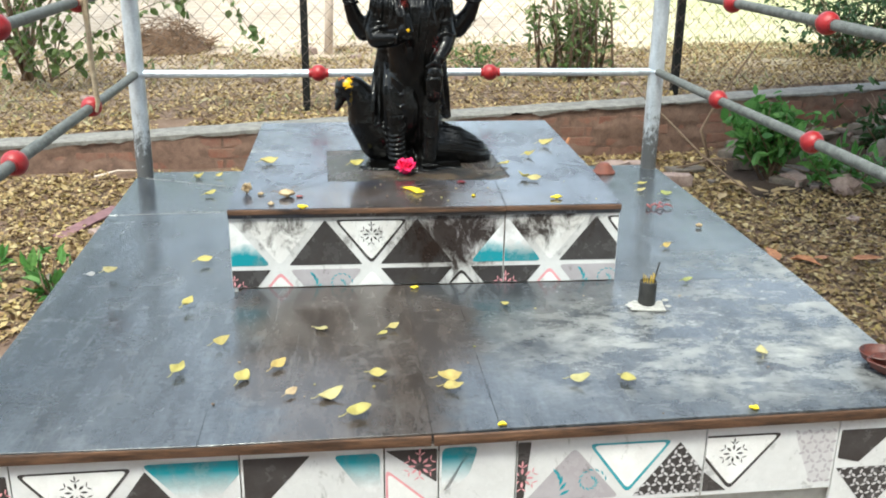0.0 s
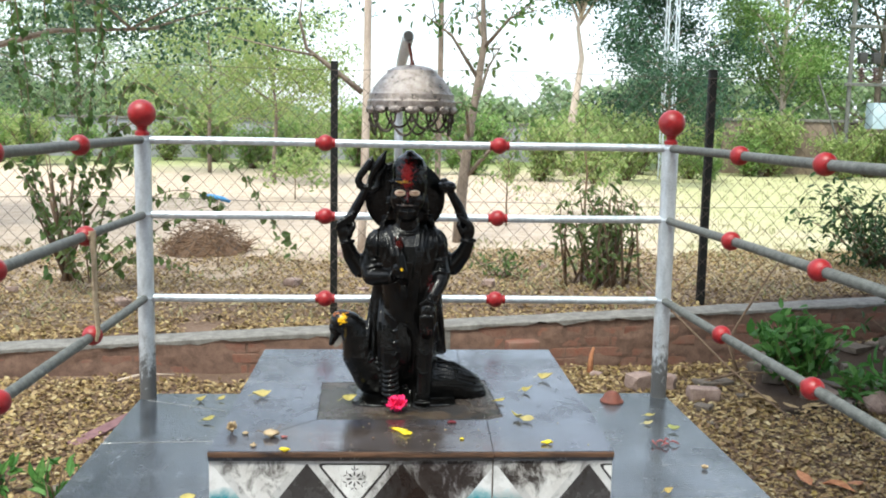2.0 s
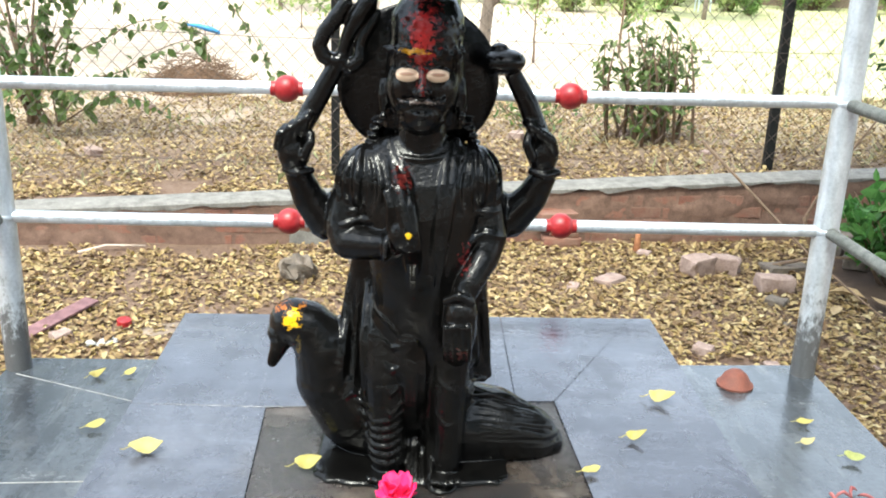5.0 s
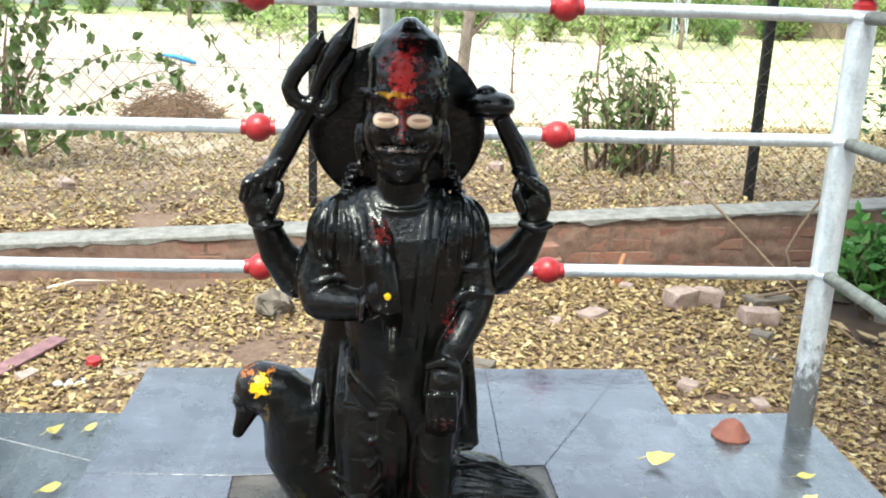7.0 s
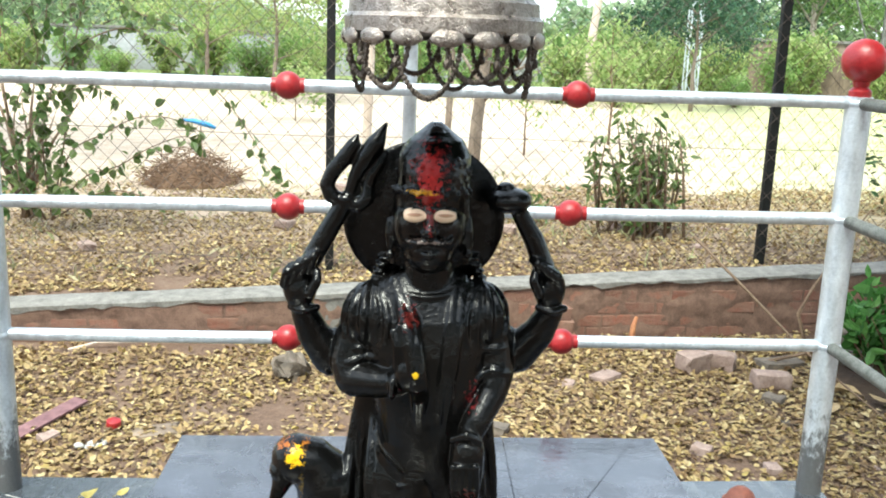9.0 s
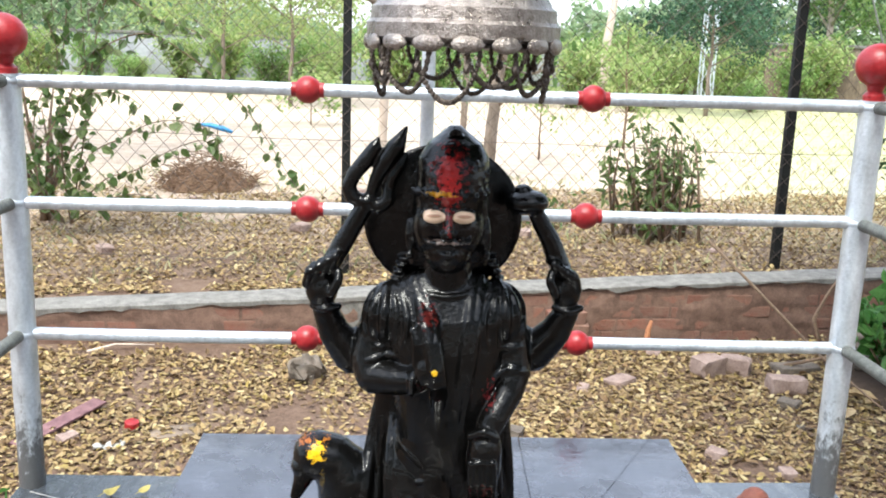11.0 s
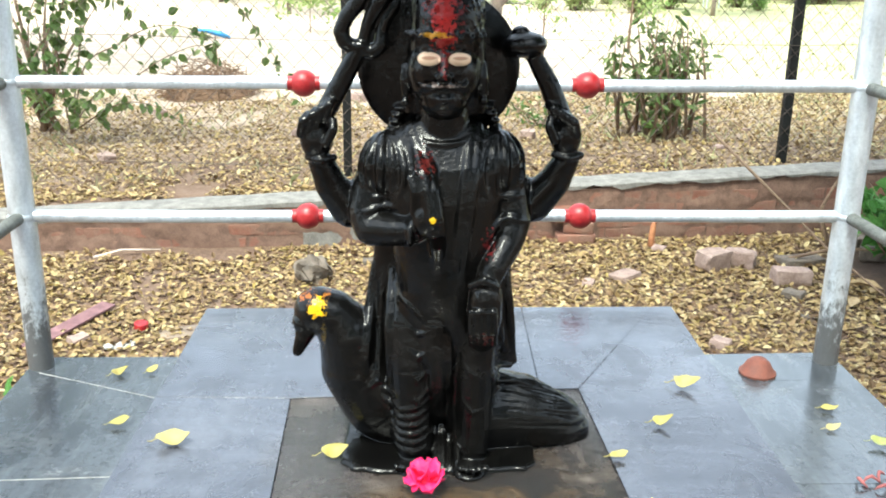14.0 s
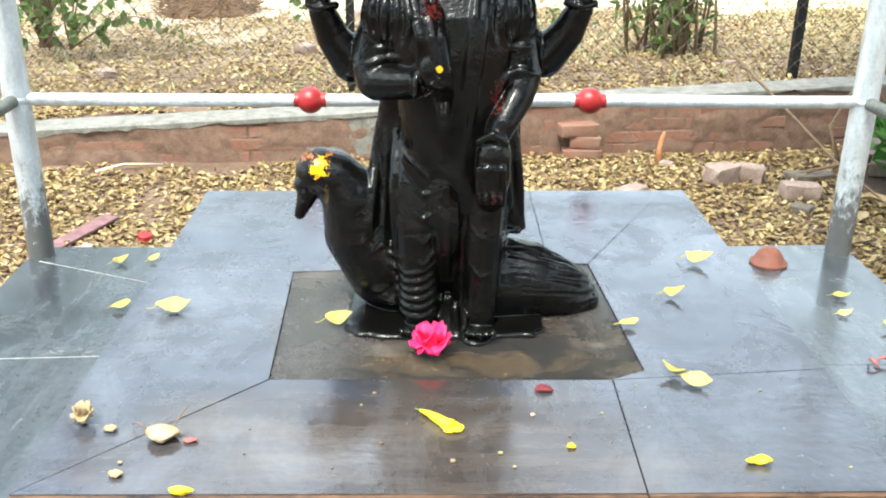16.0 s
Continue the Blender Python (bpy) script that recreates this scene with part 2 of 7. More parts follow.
GREY_WALL = speckled("grey_compound_plaster", (0.22, 0.22, 0.23), (0.40, 0.40, 0.42), 1.2, (0.85, 0.95), 0.4)
LATTICE = speckled("galvanised_lattice", (0.45, 0.5, 0.54), (0.65, 0.7, 0.74), 5, (0.5, 0.7), 0.1, 0.3)
PORCELAIN = speckled("brown_porcelain", (0.05, 0.03, 0.03), (0.12, 0.07, 0.06), 10, (0.25, 0.4), 0.1)
CABINET = speckled("pale_blue_steel", (0.30, 0.40, 0.46), (0.46, 0.56, 0.62), 4, (0.5, 0.7), 0.1)
ASH_CARD = speckled("ash_covered_card", (0.25, 0.24, 0.22), (0.52, 0.50, 0.47), 60, (0.8, 0.95), 0.4)
STICK = speckled("incense_stick", (0.35, 0.22, 0.02), (0.62, 0.42, 0.05), 90, (0.7, 0.9), 0.2)
SOOT = speckled("black_incense_tin", (0.012, 0.012, 0.012), (0.05, 0.048, 0.045), 60, (0.4, 0.7), 0.3)
STRING = speckled("jute_string", (0.30, 0.22, 0.14), (0.52, 0.42, 0.29), 80, (0.85, 0.95), 0.4)
BLUE_PLASTIC = speckled("blue_plastic", (0.03, 0.20, 0.46), (0.08, 0.32, 0.60), 10, (0.4, 0.6), 0.2)
PETAL_RED = speckled("crimson_petal", (0.66, 0.004, 0.07), (0.90, 0.012, 0.15), 60, (0.5, 0.7), 0.3)
PETAL_DARK = speckled("dark_withered_petal", (0.06, 0.006, 0.010), (0.20, 0.018, 0.028), 90, (0.6, 0.8), 0.3)
PETAL_YELLOW = speckled("yellow_petal", (0.72, 0.50, 0.01), (0.85, 0.68, 0.03), 50, (0.5, 0.7), 0.2)
CREAM = speckled("cream_petal", (0.20, 0.13, 0.06), (0.52, 0.40, 0.25), 60, (0.6, 0.8), 0.3)
WITHERED = speckled("withered_pink_petal", (0.14, 0.025, 0.03), (0.42, 0.14, 0.13), 60, (0.6, 0.8), 0.3)
FALLEN = leafy("fallen_yellow_leaf", [(0.45, 0.39, 0.12), (0.56, 0.46, 0.15), (0.52, 0.45, 0.22), (0.34, 0.37, 0.13), (0.52, 0.38, 0.13)], 0.55, False, 0.15)
LITTER = leafy("dry_leaf_litter", [(0.10, 0.060, 0.032), (0.27, 0.170, 0.08), (0.44, 0.315, 0.14), (0.17, 0.10, 0.052), (0.52, 0.395, 0.18), (0.30, 0.19, 0.09), (0.60, 0.49, 0.26), (0.23, 0.14, 0.07), (0.12, 0.07, 0.04), (0.45, 0.34, 0.11)], 0.6, True, 0.12)
RUST_LEAF = speckled("rust_orange_leaf", (0.22, 0.075, 0.03), (0.48, 0.22, 0.10), 30, (0.7, 0.9), 0.3)
LEAF_DARK = leafy("dark_green_leaf", [(0.022, 0.055, 0.018), (0.035, 0.085, 0.025), (0.06, 0.12, 0.035)], 0.45)
LEAF_MID = leafy("green_leaf", [(0.055, 0.12, 0.032), (0.10, 0.19, 0.05), (0.18, 0.27, 0.08)], 0.45, True, 0.4)
TWIG_DARK = speckled("dark_sweepings", (0.06, 0.033, 0.018), (0.24, 0.145, 0.085), 30, (0.85, 0.95), 0.5)
# Lifted above plain yellow-green: bright haze over far trees put into the colour.
LEAF_LIGHT = leafy("yellow_green_leaf", [(0.22, 0.34, 0.10), (0.38, 0.49, 0.17), (0.50, 0.54, 0.24)], 0.5, True, 0.5)
LEAF_BUSH = leafy("olive_green_leaf", [(0.07, 0.13, 0.035), (0.14, 0.21, 0.06), (0.25, 0.31, 0.13)], 0.45, True, 0.45)
LEAF_FRESH = leafy("fresh_green_leaf", [(0.05, 0.15, 0.03), (0.09, 0.24, 0.05), (0.17, 0.34, 0.09)], 0.4, True, 0.4)
LEAF_SUN = leafy("sunlit_leaf", [(0.14, 0.27, 0.07), (0.30, 0.47, 0.14), (0.46, 0.58, 0.24)], 0.45, True, 0.5)
LEAF_DEEP = leafy("deep_bluish_leaf", [(0.025, 0.065, 0.038), (0.05, 0.12, 0.065), (0.11, 0.21, 0.11)], 0.4, True, 0.35)
# Distance haze is mixed into this green instead of standing in the air.
LEAF_HAZED = leafy("hazed_green_leaf", [(0.24, 0.35, 0.18), (0.37, 0.48, 0.27), (0.50, 0.57, 0.36)], 0.5, True, 0.5)
GRASS = leafy("dry_grass", [(0.40, 0.36, 0.22), (0.52, 0.46, 0.29), (0.44, 0.43, 0.24), (0.36, 0.39, 0.18)], 0.7, True, 0.3)


def brick_paint():
    k = Nodes("old_brick")
    rnd = k.n("ObjectInfo").outputs["Random"]
    a, b = k.noise(k.pos(), 9, 6, 0.7), k.noise(k.pos(), 60, 4)
    c = k.ramp(rnd, [(0.0, (0.13, 0.040, 0.026)), (0.4, (0.25, 0.078, 0.045)), (0.75, (0.17, 0.058, 0.040)), (1.0, (0.28, 0.12, 0.08))])
    c = k.mix(k.span(a, 0.30, 0.60, 0.18, 0.92), c, (0.20, 0.118, 0.085))
    c = k.mix(k.span(b, 0.55, 0.75, 0.0, 0.4), c, (0.08, 0.05, 0.04))
    k.bump(k.math("ADD", a, b), 0.6, 0.01)
    return k.out(c, 0.9)


def ground_paint():
    """Soil under the litter near by, pale dry grass in the field, greener far off."""
    k = Nodes("ground_soil_and_grass")
    p = k.pos()
    big, mid, fine = k.noise(p, 0.35, 5, 0.65), k.noise(p, 3.5, 6, 0.7), k.noise(p, 45, 4, 0.7)
    soil = k.ramp(k.math("ADD", k.math("MULTIPLY", mid, 0.6), k.math("MULTIPLY", fine, 0.4)), [(0.3, (0.065, 0.040, 0.029)), (0.5, (0.15, 0.098, 0.070)), (0.72, (0.25, 0.185, 0.14))])
    field = k.ramp(k.math("ADD", k.math("MULTIPLY", mid, 0.5), k.math("MULTIPLY", fine, 0.5)), [(0.32, (0.30, 0.225, 0.165)), (0.5, (0.50, 0.40, 0.31)), (0.68, (0.66, 0.56, 0.46))])
    straw = k.mix(k.span(mid, 0.3, 0.7), (0.36, 0.36, 0.18), (0.50, 0.48, 0.27))
    # dark soil by the rubble, with the shade lying there painted in too
    dark_shaded_soil = k.math("ADD", k.near((3.7, 4.1, 0.1), (2.2, 2.0, 1.0)), k.span(mid, 0.3, 0.7, -0.25, 0.25))
    soil = k.mix(k.span(dark_shaded_soil, 0.15, 0.5, 0.0, 0.85), soil, (0.045, 0.032, 0.024))
    sep = k.n("SeparateXYZ")
    k.put(sep.inputs[0], k.n("NewGeometry").outputs["Position"])
    y = k.math("ADD", sep.outputs[1], k.span(big, 0.3, 0.7, -1.5, 1.5))
    x = k.math("ADD", sep.outputs[0], k.span(big, 0.3, 0.7, -2.5, 2.5))
    field = k.mix(k.math("MAXIMUM", k.span(x, 3.2, 7.0), k.span(y, 24.0, 30.0)), field, straw)
    c = k.mix(k.span(y, 5.2, 10.0), soil, field)
    c = k.mix(k.span(y, 27.0, 34.0), c, (0.16, 0.21, 0.07))
    k.bump(k.math("ADD", mid, fine), 0.6, 0.03)
    return k.out(c, 0.95, 0.0, 0.2)


def idol_paint():
    """Oiled black stone with vermilion, turmeric and painted eyes."""
    k = Nodes("oiled_black_stone")
    p = k.pos()
    a, b = k.noise(p, 24, 5, 0.65), k.noise(p, 210, 3)
    c = k.mix(k.span(a, 0.3, 0.7), (0.0014, 0.0014, 0.0014), (0.0045, 0.0042, 0.004))

    def daub(c, centre, size, colour, rag=0.5, edge=0.25, top=0.95):
        at = k.near(centre, size)
        f = k.math("MULTIPLY", k.math("ADD", at, k.span(k.noise(p, 150, 6, 0.75), 0.3, 0.7, -rag, rag)), k.span(at, 0.0, 0.2))
        return k.mix(k.span(f, edge, edge + 0.2, 0.0, top), c, colour)

    c = daub(c, (-0.0155, 0.31, 1.742), (0.019, 0.06, 0.034), (0.50, 0.018, 0.018), 0.6, 0.30, 0.9)
    c = daub(c, (-0.0155, 0.31, 1.752), (0.034, 0.06, 0.048), (0.20, 0.014, 0.014), 0.9, 0.45, 0.55)
    c = daub(c, (-0.0155, 0.31, 1.714), (0.022, 0.06, 0.018), (0.30, 0.014, 0.012), 0.6, 0.35, 0.8)
    c = daub(c, (-0.0145, 0.31, 1.692), (0.013, 0.06, 0.024), (0.16, 0.010, 0.009), 0.9, 0.55, 0.7)
    c = daub(c, (-0.0245, 0.31, 1.7205), (0.024, 0.06, 0.005), (0.55, 0.27, 0.01), 0.8, 0.40, 0.8)
    c = daub(c, (-0.168, 0.345, 1.385), (0.018, 0.06, 0.019), (0.72, 0.40, 0.01), 0.65, 0.35)
    c = daub(c, (-0.184, 0.35, 1.396), (0.022, 0.06, 0.016), (0.40, 0.12, 0.02), 0.9, 0.45, 0.65)
    c = daub(c, (-0.156, 0.35, 1.398), (0.010, 0.06, 0.010), (0.40, 0.14, 0.02), 0.7, 0.45, 0.7)
    c = daub(c, (-0.162, 0.345, 1.345), (0.008, 0.06, 0.035), (0.20, 0.13, 0.02), 0.9, 0.55, 0.5)
    c = daub(c, (-0.034, 0.31, 1.580), (0.020, 0.06, 0.024), (0.12, 0.014, 0.012), 0.9, 0.60, 0.5)
    c = daub(c, (0.041, 0.31, 1.478), (0.014, 0.06, 0.028), (0.15, 0.016, 0.018), 0.9, 0.58, 0.55)
    c = daub(c, (0.040, 0.31, 1.370), (0.012, 0.06, 0.016), (0.09, 0.022, 0.02), 0.8, 0.55, 0.5)
    c = daub(c, (-0.0265, 0.29, 1.518), (0.006, 0.05, 0.006), (0.7, 0.42, 0.02), 0.2, 0.3)
    c = daub(c, (-0.0155, 0.31, 1.667), (0.034, 0.06, 0.0042), (0.20, 0.15, 0.13), 0.7, 0.45, 0.7)
    dust = k.math("MULTIPLY", k.span(k.noise(p, 620, 2), 0.745, 0.775, 0.0, 0.5), k.span(k.noise(p, 14, 3), 0.45, 0.65, 0.15, 1.0))
    c = k.mix(dust, c, (0.48, 0.45, 0.40))
    for ex in (-0.0324, 0.0019):
        e = k.near((ex, 0.31, 1.6950), (0.0138, 0.06, 0.0076))
        c = k.mix(k.span(k.math("MULTIPLY", e, k.span(k.noise(p, 160, 3), 0.3, 0.7, 0.6, 1.4)), 0.02, 0.10), c, (0.74, 0.54, 0.38))
        lid = k.near((ex, 0.31, 1.6965), (0.0105, 0.06, 0.0026))
        c = k.mix(k.span(lid, 0.05, 0.4, 0.0, 0.8), c, (0.28, 0.12, 0.07))
    k.bump(k.math("ADD", k.math("MULTIPLY", a, 0.5), k.math("MULTIPLY", k.math("MULTIPLY", b, k.span(a, 0.40, 0.6)), 0.5)), 0.30, 0.006)
    return k.out(c, k.span(a, 0.35, 0.65, 0.12, 0.28), 0.0, 0.27)


def pipe_paint():
    """Aluminium paint with runs, chipped and soiled at the posts' feet."""
    k = Nodes("aluminium_paint")
    a, b = k.noise(k.pos((1, 1, 0.4)), 38, 5, 0.7), k.noise(k.pos(), 160, 3)
    c = k.ramp(k.math("ADD", k.math("MULTIPLY", a, 0.7), k.math("MULTIPLY", b, 0.3)), [(0.30, (0.42, 0.455, 0.49)), (0.66, (0.74, 0.78, 0.83))])
    sep = k.n("SeparateXYZ")
    k.put(sep.inputs[0], k.n("NewGeometry").outputs["Position"])
    chips = k.math("ADD", k.span(sep.outputs[2], 0.95, 1.22, 0.95, 0.0), k.span(k.noise(k.pos((1, 1, 0.5)), 60, 5, 0.75), 0.3, 0.7, -0.55, 0.10))
    c = k.mix(k.span(chips, 0.05, 0.35, 0.0, 0.9), c, (0.045, 0.042, 0.04))
    k.bump(k.math("ADD", a, b), 0.3, 0.006)
    return k.out(c, k.span(a, 0.3, 0.7, 0.30, 0.48), k.span(chips, 0.1, 0.4, 0.6, 0.1), 0.5)


def pedestal_paint():
    """Oil-soaked brown cement round the idol's foot."""
    k = Nodes("oil_soaked_cement")
    a, b = k.noise(k.pos(), 9, 7, 0.75, 0.4), k.noise(k.pos((1, 2.5, 1)), 40, 5, 0.7)
    c = k.ramp(k.math("ADD", k.math("MULTIPLY", a, 0.75), k.math("MULTIPLY", b, 0.25)), [(0.40, (0.006, 0.005, 0.004)), (0.49, (0.014, 0.009, 0.007)), (0.57, (0.042, 0.028, 0.018)), (0.68, (0.17, 0.14, 0.12))])
    grit = k.noise(k.pos(), 260, 5, 0.75)
    ochre = k.math("MULTIPLY", k.near((0.03, 0.245, 1.18), (0.21, 0.05, 0.1)), k.span(a, 0.35, 0.6, 0.2, 2.2))
    c = k.mix(k.span(ochre, 0.20, 0.8, 0.0, 0.6), c, (0.085, 0.050, 0.018))
    dusty = k.math("MAXIMUM", k.near((-0.19, 0.32, 1.18), (0.10, 0.24, 0.1)), k.near((0.18, 0.46, 1.18), (0.08, 0.14, 0.1)))
    c = k.mix(k.math("MULTIPLY", k.span(grit, 0.48, 0.72, 0.0, 0.55), k.span(dusty, 0.0, 0.8)), c, (0.34, 0.30, 0.29))
    c = k.mix(k.span(k.math("ADD", dusty, k.span(b, 0.3, 0.7, -0.2, 0.2)), 0.05, 0.6, 0.0, 0.6), c, (0.062, 0.058, 0.066))
    k.bump(k.math("ADD", k.math("ADD", a, b), grit), 0.8, 0.007)
    return k.out(c, k.span(a, 0.35, 0.6, 0.06, 0.32), 0.0, 0.7)


BRICK, GROUND, IDOL, PEDESTAL, PIPE_PAINT = brick_paint(), ground_paint(), idol_paint(), pedestal_paint(), pipe_paint()


# ---- mesh helpers ----
def thing(name, at, label, category, group="", kind=""):
    ob = new(name)
    ob.empty_display_size = 0.05
    ob.location = at
    return tagged(ob, label, category, group, kind)


def origin(ob):
    p = Vector((0, 0, 0))
    while ob is not None:
        p += ob.location
        ob = ob.parent
    return p


def finish(me, material, smooth):
    for mt in (material if isinstance(material, (list, tuple)) else [material]):
        me.materials.append(mt)
    if smooth:
        me.polygons.foreach_set("use_smooth", [True] * len(me.polygons))
        if smooth == "auto":
            me.set_sharp_from_angle(angle=radians(38))
    me.update()


def part(name, bm, material, parent=None, label="", smooth="auto"):
    """Links a bmesh, written in world places, as one mesh under a thing or a part."""
    if parent is not None:
        bmesh.ops.translate(bm, verts=bm.verts, vec=-origin(parent))
    me = bpy.data.meshes.new(name)
    bmesh.ops.recalc_face_normals(bm, faces=bm.faces)
    bm.to_mesh(me)
    bm.free()
    finish(me, material, smooth)
    ob = new(name, me)
    ob.parent = parent
    return tagged(ob, label) if label else ob


def raw(name, verts, faces, material, parent=None, label="", smooth=False):
    """The same from arrays of vertices and faces."""
    if parent is not None:
        verts = np.asarray(verts) - np.array(origin(parent))
    me = bpy.data.meshes.new(name)
    me.from_pydata([tuple(v) for v in verts], [], [tuple(f) for f in faces])
    finish(me, material, smooth)
    ob = new(name, me)
    ob.parent = parent
    return tagged(ob, label) if label else ob


def box(bm, c, s, bevel=0.0, turn=None):
    m = Matrix.Translation(c) @ (turn or Matrix()) @ Matrix.Diagonal((*s, 1))
    vs = bmesh.ops.create_cube(bm, size=1, matrix=m)["verts"]
    if bevel:
        es = list({e for v in vs for e in v.link_edges})
        bmesh.ops.bevel(bm, geom=es, offset=bevel, segments=2, affect="EDGES", profile=0.6)


def rod(bm, p, q, r0, r1=None, n=12):
    p, q = Vector(p), Vector(q)
    d = q - p
    m = Matrix.Translation((p + q) / 2) @ d.to_track_quat("Z", "Y").to_matrix().to_4x4()
    bmesh.ops.create_cone(bm, cap_ends=True, segments=n, radius1=r0, radius2=r0 if r1 is None else r1, depth=d.length, matrix=m)


def ball(bm, c, r, level=2, turn=None):
    r = (r, r, r) if isinstance(r, (int, float)) else r
    bmesh.ops.create_icosphere(bm, subdivisions=level, radius=1, matrix=Matrix.Translation(c) @ (turn or Matrix()) @ Matrix.Diagonal((*r, 1)))


def limb(bm, pts, radii, n=12, level=2):
    """A rounded chain of tapered rods with balls at the joints."""
    for i, (p, r) in enumerate(zip(pts, radii)):
        ball(bm, p, r, level)
        if i:
            rod(bm, pts[i - 1], p, radii[i - 1], r, n)


def lathe(bm, profile, c=(0, 0, 0), n=32, scallop=None):
    """Turns a profile of (radius, height) round the vertical through c."""
    rings = []
    for i, (r, z) in enumerate(profile):
        ring = []
        for k in range(n):
            a = 2 * math.pi * k / n
            dz = scallop(a) if scallop and i in (0, len(profile) - 1) else 0
            ring.append(bm.verts.new((c[0] + r * math.cos(a), c[1] + r * math.sin(a), c[2] + z + dz)))
        rings.append(ring)
    for a, b in zip(rings, rings[1:]):
        for k in range(n):
            bm.faces.new((a[k], a[(k + 1) % n], b[(k + 1) % n], b[k]))


def loft(bm, rings, n=28):
    """Ellipses stacked upwards: (z, x, y, rx, ry), closed at both ends."""
    made = []
    for z, x, y, rx, ry in rings:
        made.append([bm.verts.new((x + rx * math.cos(2 * math.pi * k / n), y + ry * math.sin(2 * math.pi * k / n), z)) for k in range(n)])
    for a, b in zip(made, made[1:]):
        for k in range(n):
            bm.faces.new((a[k], a[(k + 1) % n], b[(k + 1) % n], b[k]))
    bm.faces.new(made[0][::-1])
    bm.faces.new(made[-1])


def tube(bm, pts, radii, n=8):
    """A tube through points, each with its radius."""
    rings, pts = [], [Vector(p) for p in pts]
    for i, p in enumerate(pts):
        d = (pts[min(i + 1, len(pts) - 1)] - pts[max(i - 1, 0)]).normalized()
        u = d.orthogonal().normalized() if i == 0 else (u - d * u.dot(d)).normalized()
        w = d.cross(u)
        r = radii[i] if isinstance(radii, (list, tuple)) else radii
        rings.append([bm.verts.new(p + (u * math.cos(2 * math.pi * k / n) + w * math.sin(2 * math.pi * k / n)) * r) for k in range(n)])
    for a, b in zip(rings, rings[1:]):
        for k in range(n):
            bm.faces.new((a[k], a[(k + 1) % n], b[(k + 1) % n], b[k]))
    bm.faces.new(rings[0][::-1])
    bm.faces.new(rings[-1])


def prism(bm, pts, z0, z1, gap=0.0012, slope=None, bevel=0.0015):
    """A slab over a polygon of (x, y), drawn in by a gap, with eased top edges."""
    n = len(pts)
    cx, cy = sum(p[0] for p in pts) / n, sum(p[1] for p in pts) / n

    def inset(d):
        out = []
        for x, y in pts:
            ln = math.hypot(x - cx, y - cy)
            out.append((x - (x - cx) / ln * d * 1.4, y - (y - cy) / ln * d * 1.4))
        return out

    f = slope or (lambda x, y: 0.0)
    low = [bm.verts.new((x, y, z0 + f(x, y))) for x, y in inset(gap)]
    mid = [bm.verts.new((x, y, z1 - bevel + f(x, y))) for x, y in inset(gap)]
    top = [bm.verts.new((x, y, z1 + f(x, y))) for x, y in inset(gap + bevel)]
    for a, b in ((low, mid), (mid, top)):
        for k in range(n):
            bm.faces.new((a[k], a[(k + 1) % n], b[(k + 1) % n], b[k]))
    bm.faces.new(top)
    bm.faces.new(low[::-1])


def leaf_arrays(places, length, width, rng, flat=0.0, droop=0.3, curl=0.25, spread=0.35, normals=None):
    """Folded leaves of six points at the given places. flat: 1 lies level, 0 points anywhere."""
    n = len(places)
    d = rng.normal(size=(n, 3))
    d[:, 2] = d[:, 2] * (1 - flat) - droop
    d /= np.linalg.norm(d, axis=1)[:, None]
    up = rng.normal(size=(n, 3)) * (1 - flat)
    up[:, 2] += 0.6 + 2 * flat
    side = np.cross(d, up)
    side /= np.linalg.norm(side, axis=1)[:, None]
    up = np.cross(side, d)
    size = length * (1 + spread * rng.uniform(-1, 1, n))
    wide = size * width / length * 0.5
    cu = curl * rng.uniform(-0.4, 1.0, n) * size
    p = np.asarray(places)
    s, w, c = size[:, None], wide[:, None], cu[:, None]
    v = np.stack([p, p + d * s * 0.25 + side * w * 0.85 + up * c * 0.5, p + d * s * 0.6 + side * w * 0.8 + up * c * 0.6, p + d * s - up * c * 0.4,
                  p + d * s * 0.6 - side * w * 0.8 + up * c * 0.6, p + d * s * 0.25 - side * w * 0.85 + up * c * 0.5], 1).reshape(-1, 3)
    i = np.arange(n)[:, None] * 6
    f = np.concatenate([i + [0, 1, 2, 3], i + [0, 3, 4, 5]], 0)
    return v, f


# ---- ground ----
def wall_y(x):
    return 5.06 + 0.10 * (x + 1.4)


def wall_top(x):
    return 0.235 + 0.039 * (x + 2.3)


def ground_z(x, y):
    n = 0.03 * noise.noise((x * 0.7, y * 0.7, 0)) + 0.012 * noise.noise((x * 3, y * 3, 4))
    if abs(x) > 70 or abs(y) > 70:
        return 0.25
    n += 0.20 * math.exp(-((x - 4.1) / 1.1) ** 2 - ((y - 5.2) / 0.55) ** 2)
    back = y - wall_y(x)
    s = min(1.0, max(0.0, (back - 0.02) / 0.1))
    far = min(1.0, max(0.0, (y - 6.5) / 4.0))
    bank = max(0.10, min(0.46, wall_top(x) - 0.045))
    return (1 - s) * n + s * ((bank + n * 0.5) * (1 - far) + (0.25 + n) * far)


def axis(lo, hi, step, rim):
    inner = list(np.arange(lo, hi + 1e-6, step))
    return [-v for v in rim[::-1]] + inner + list(rim)


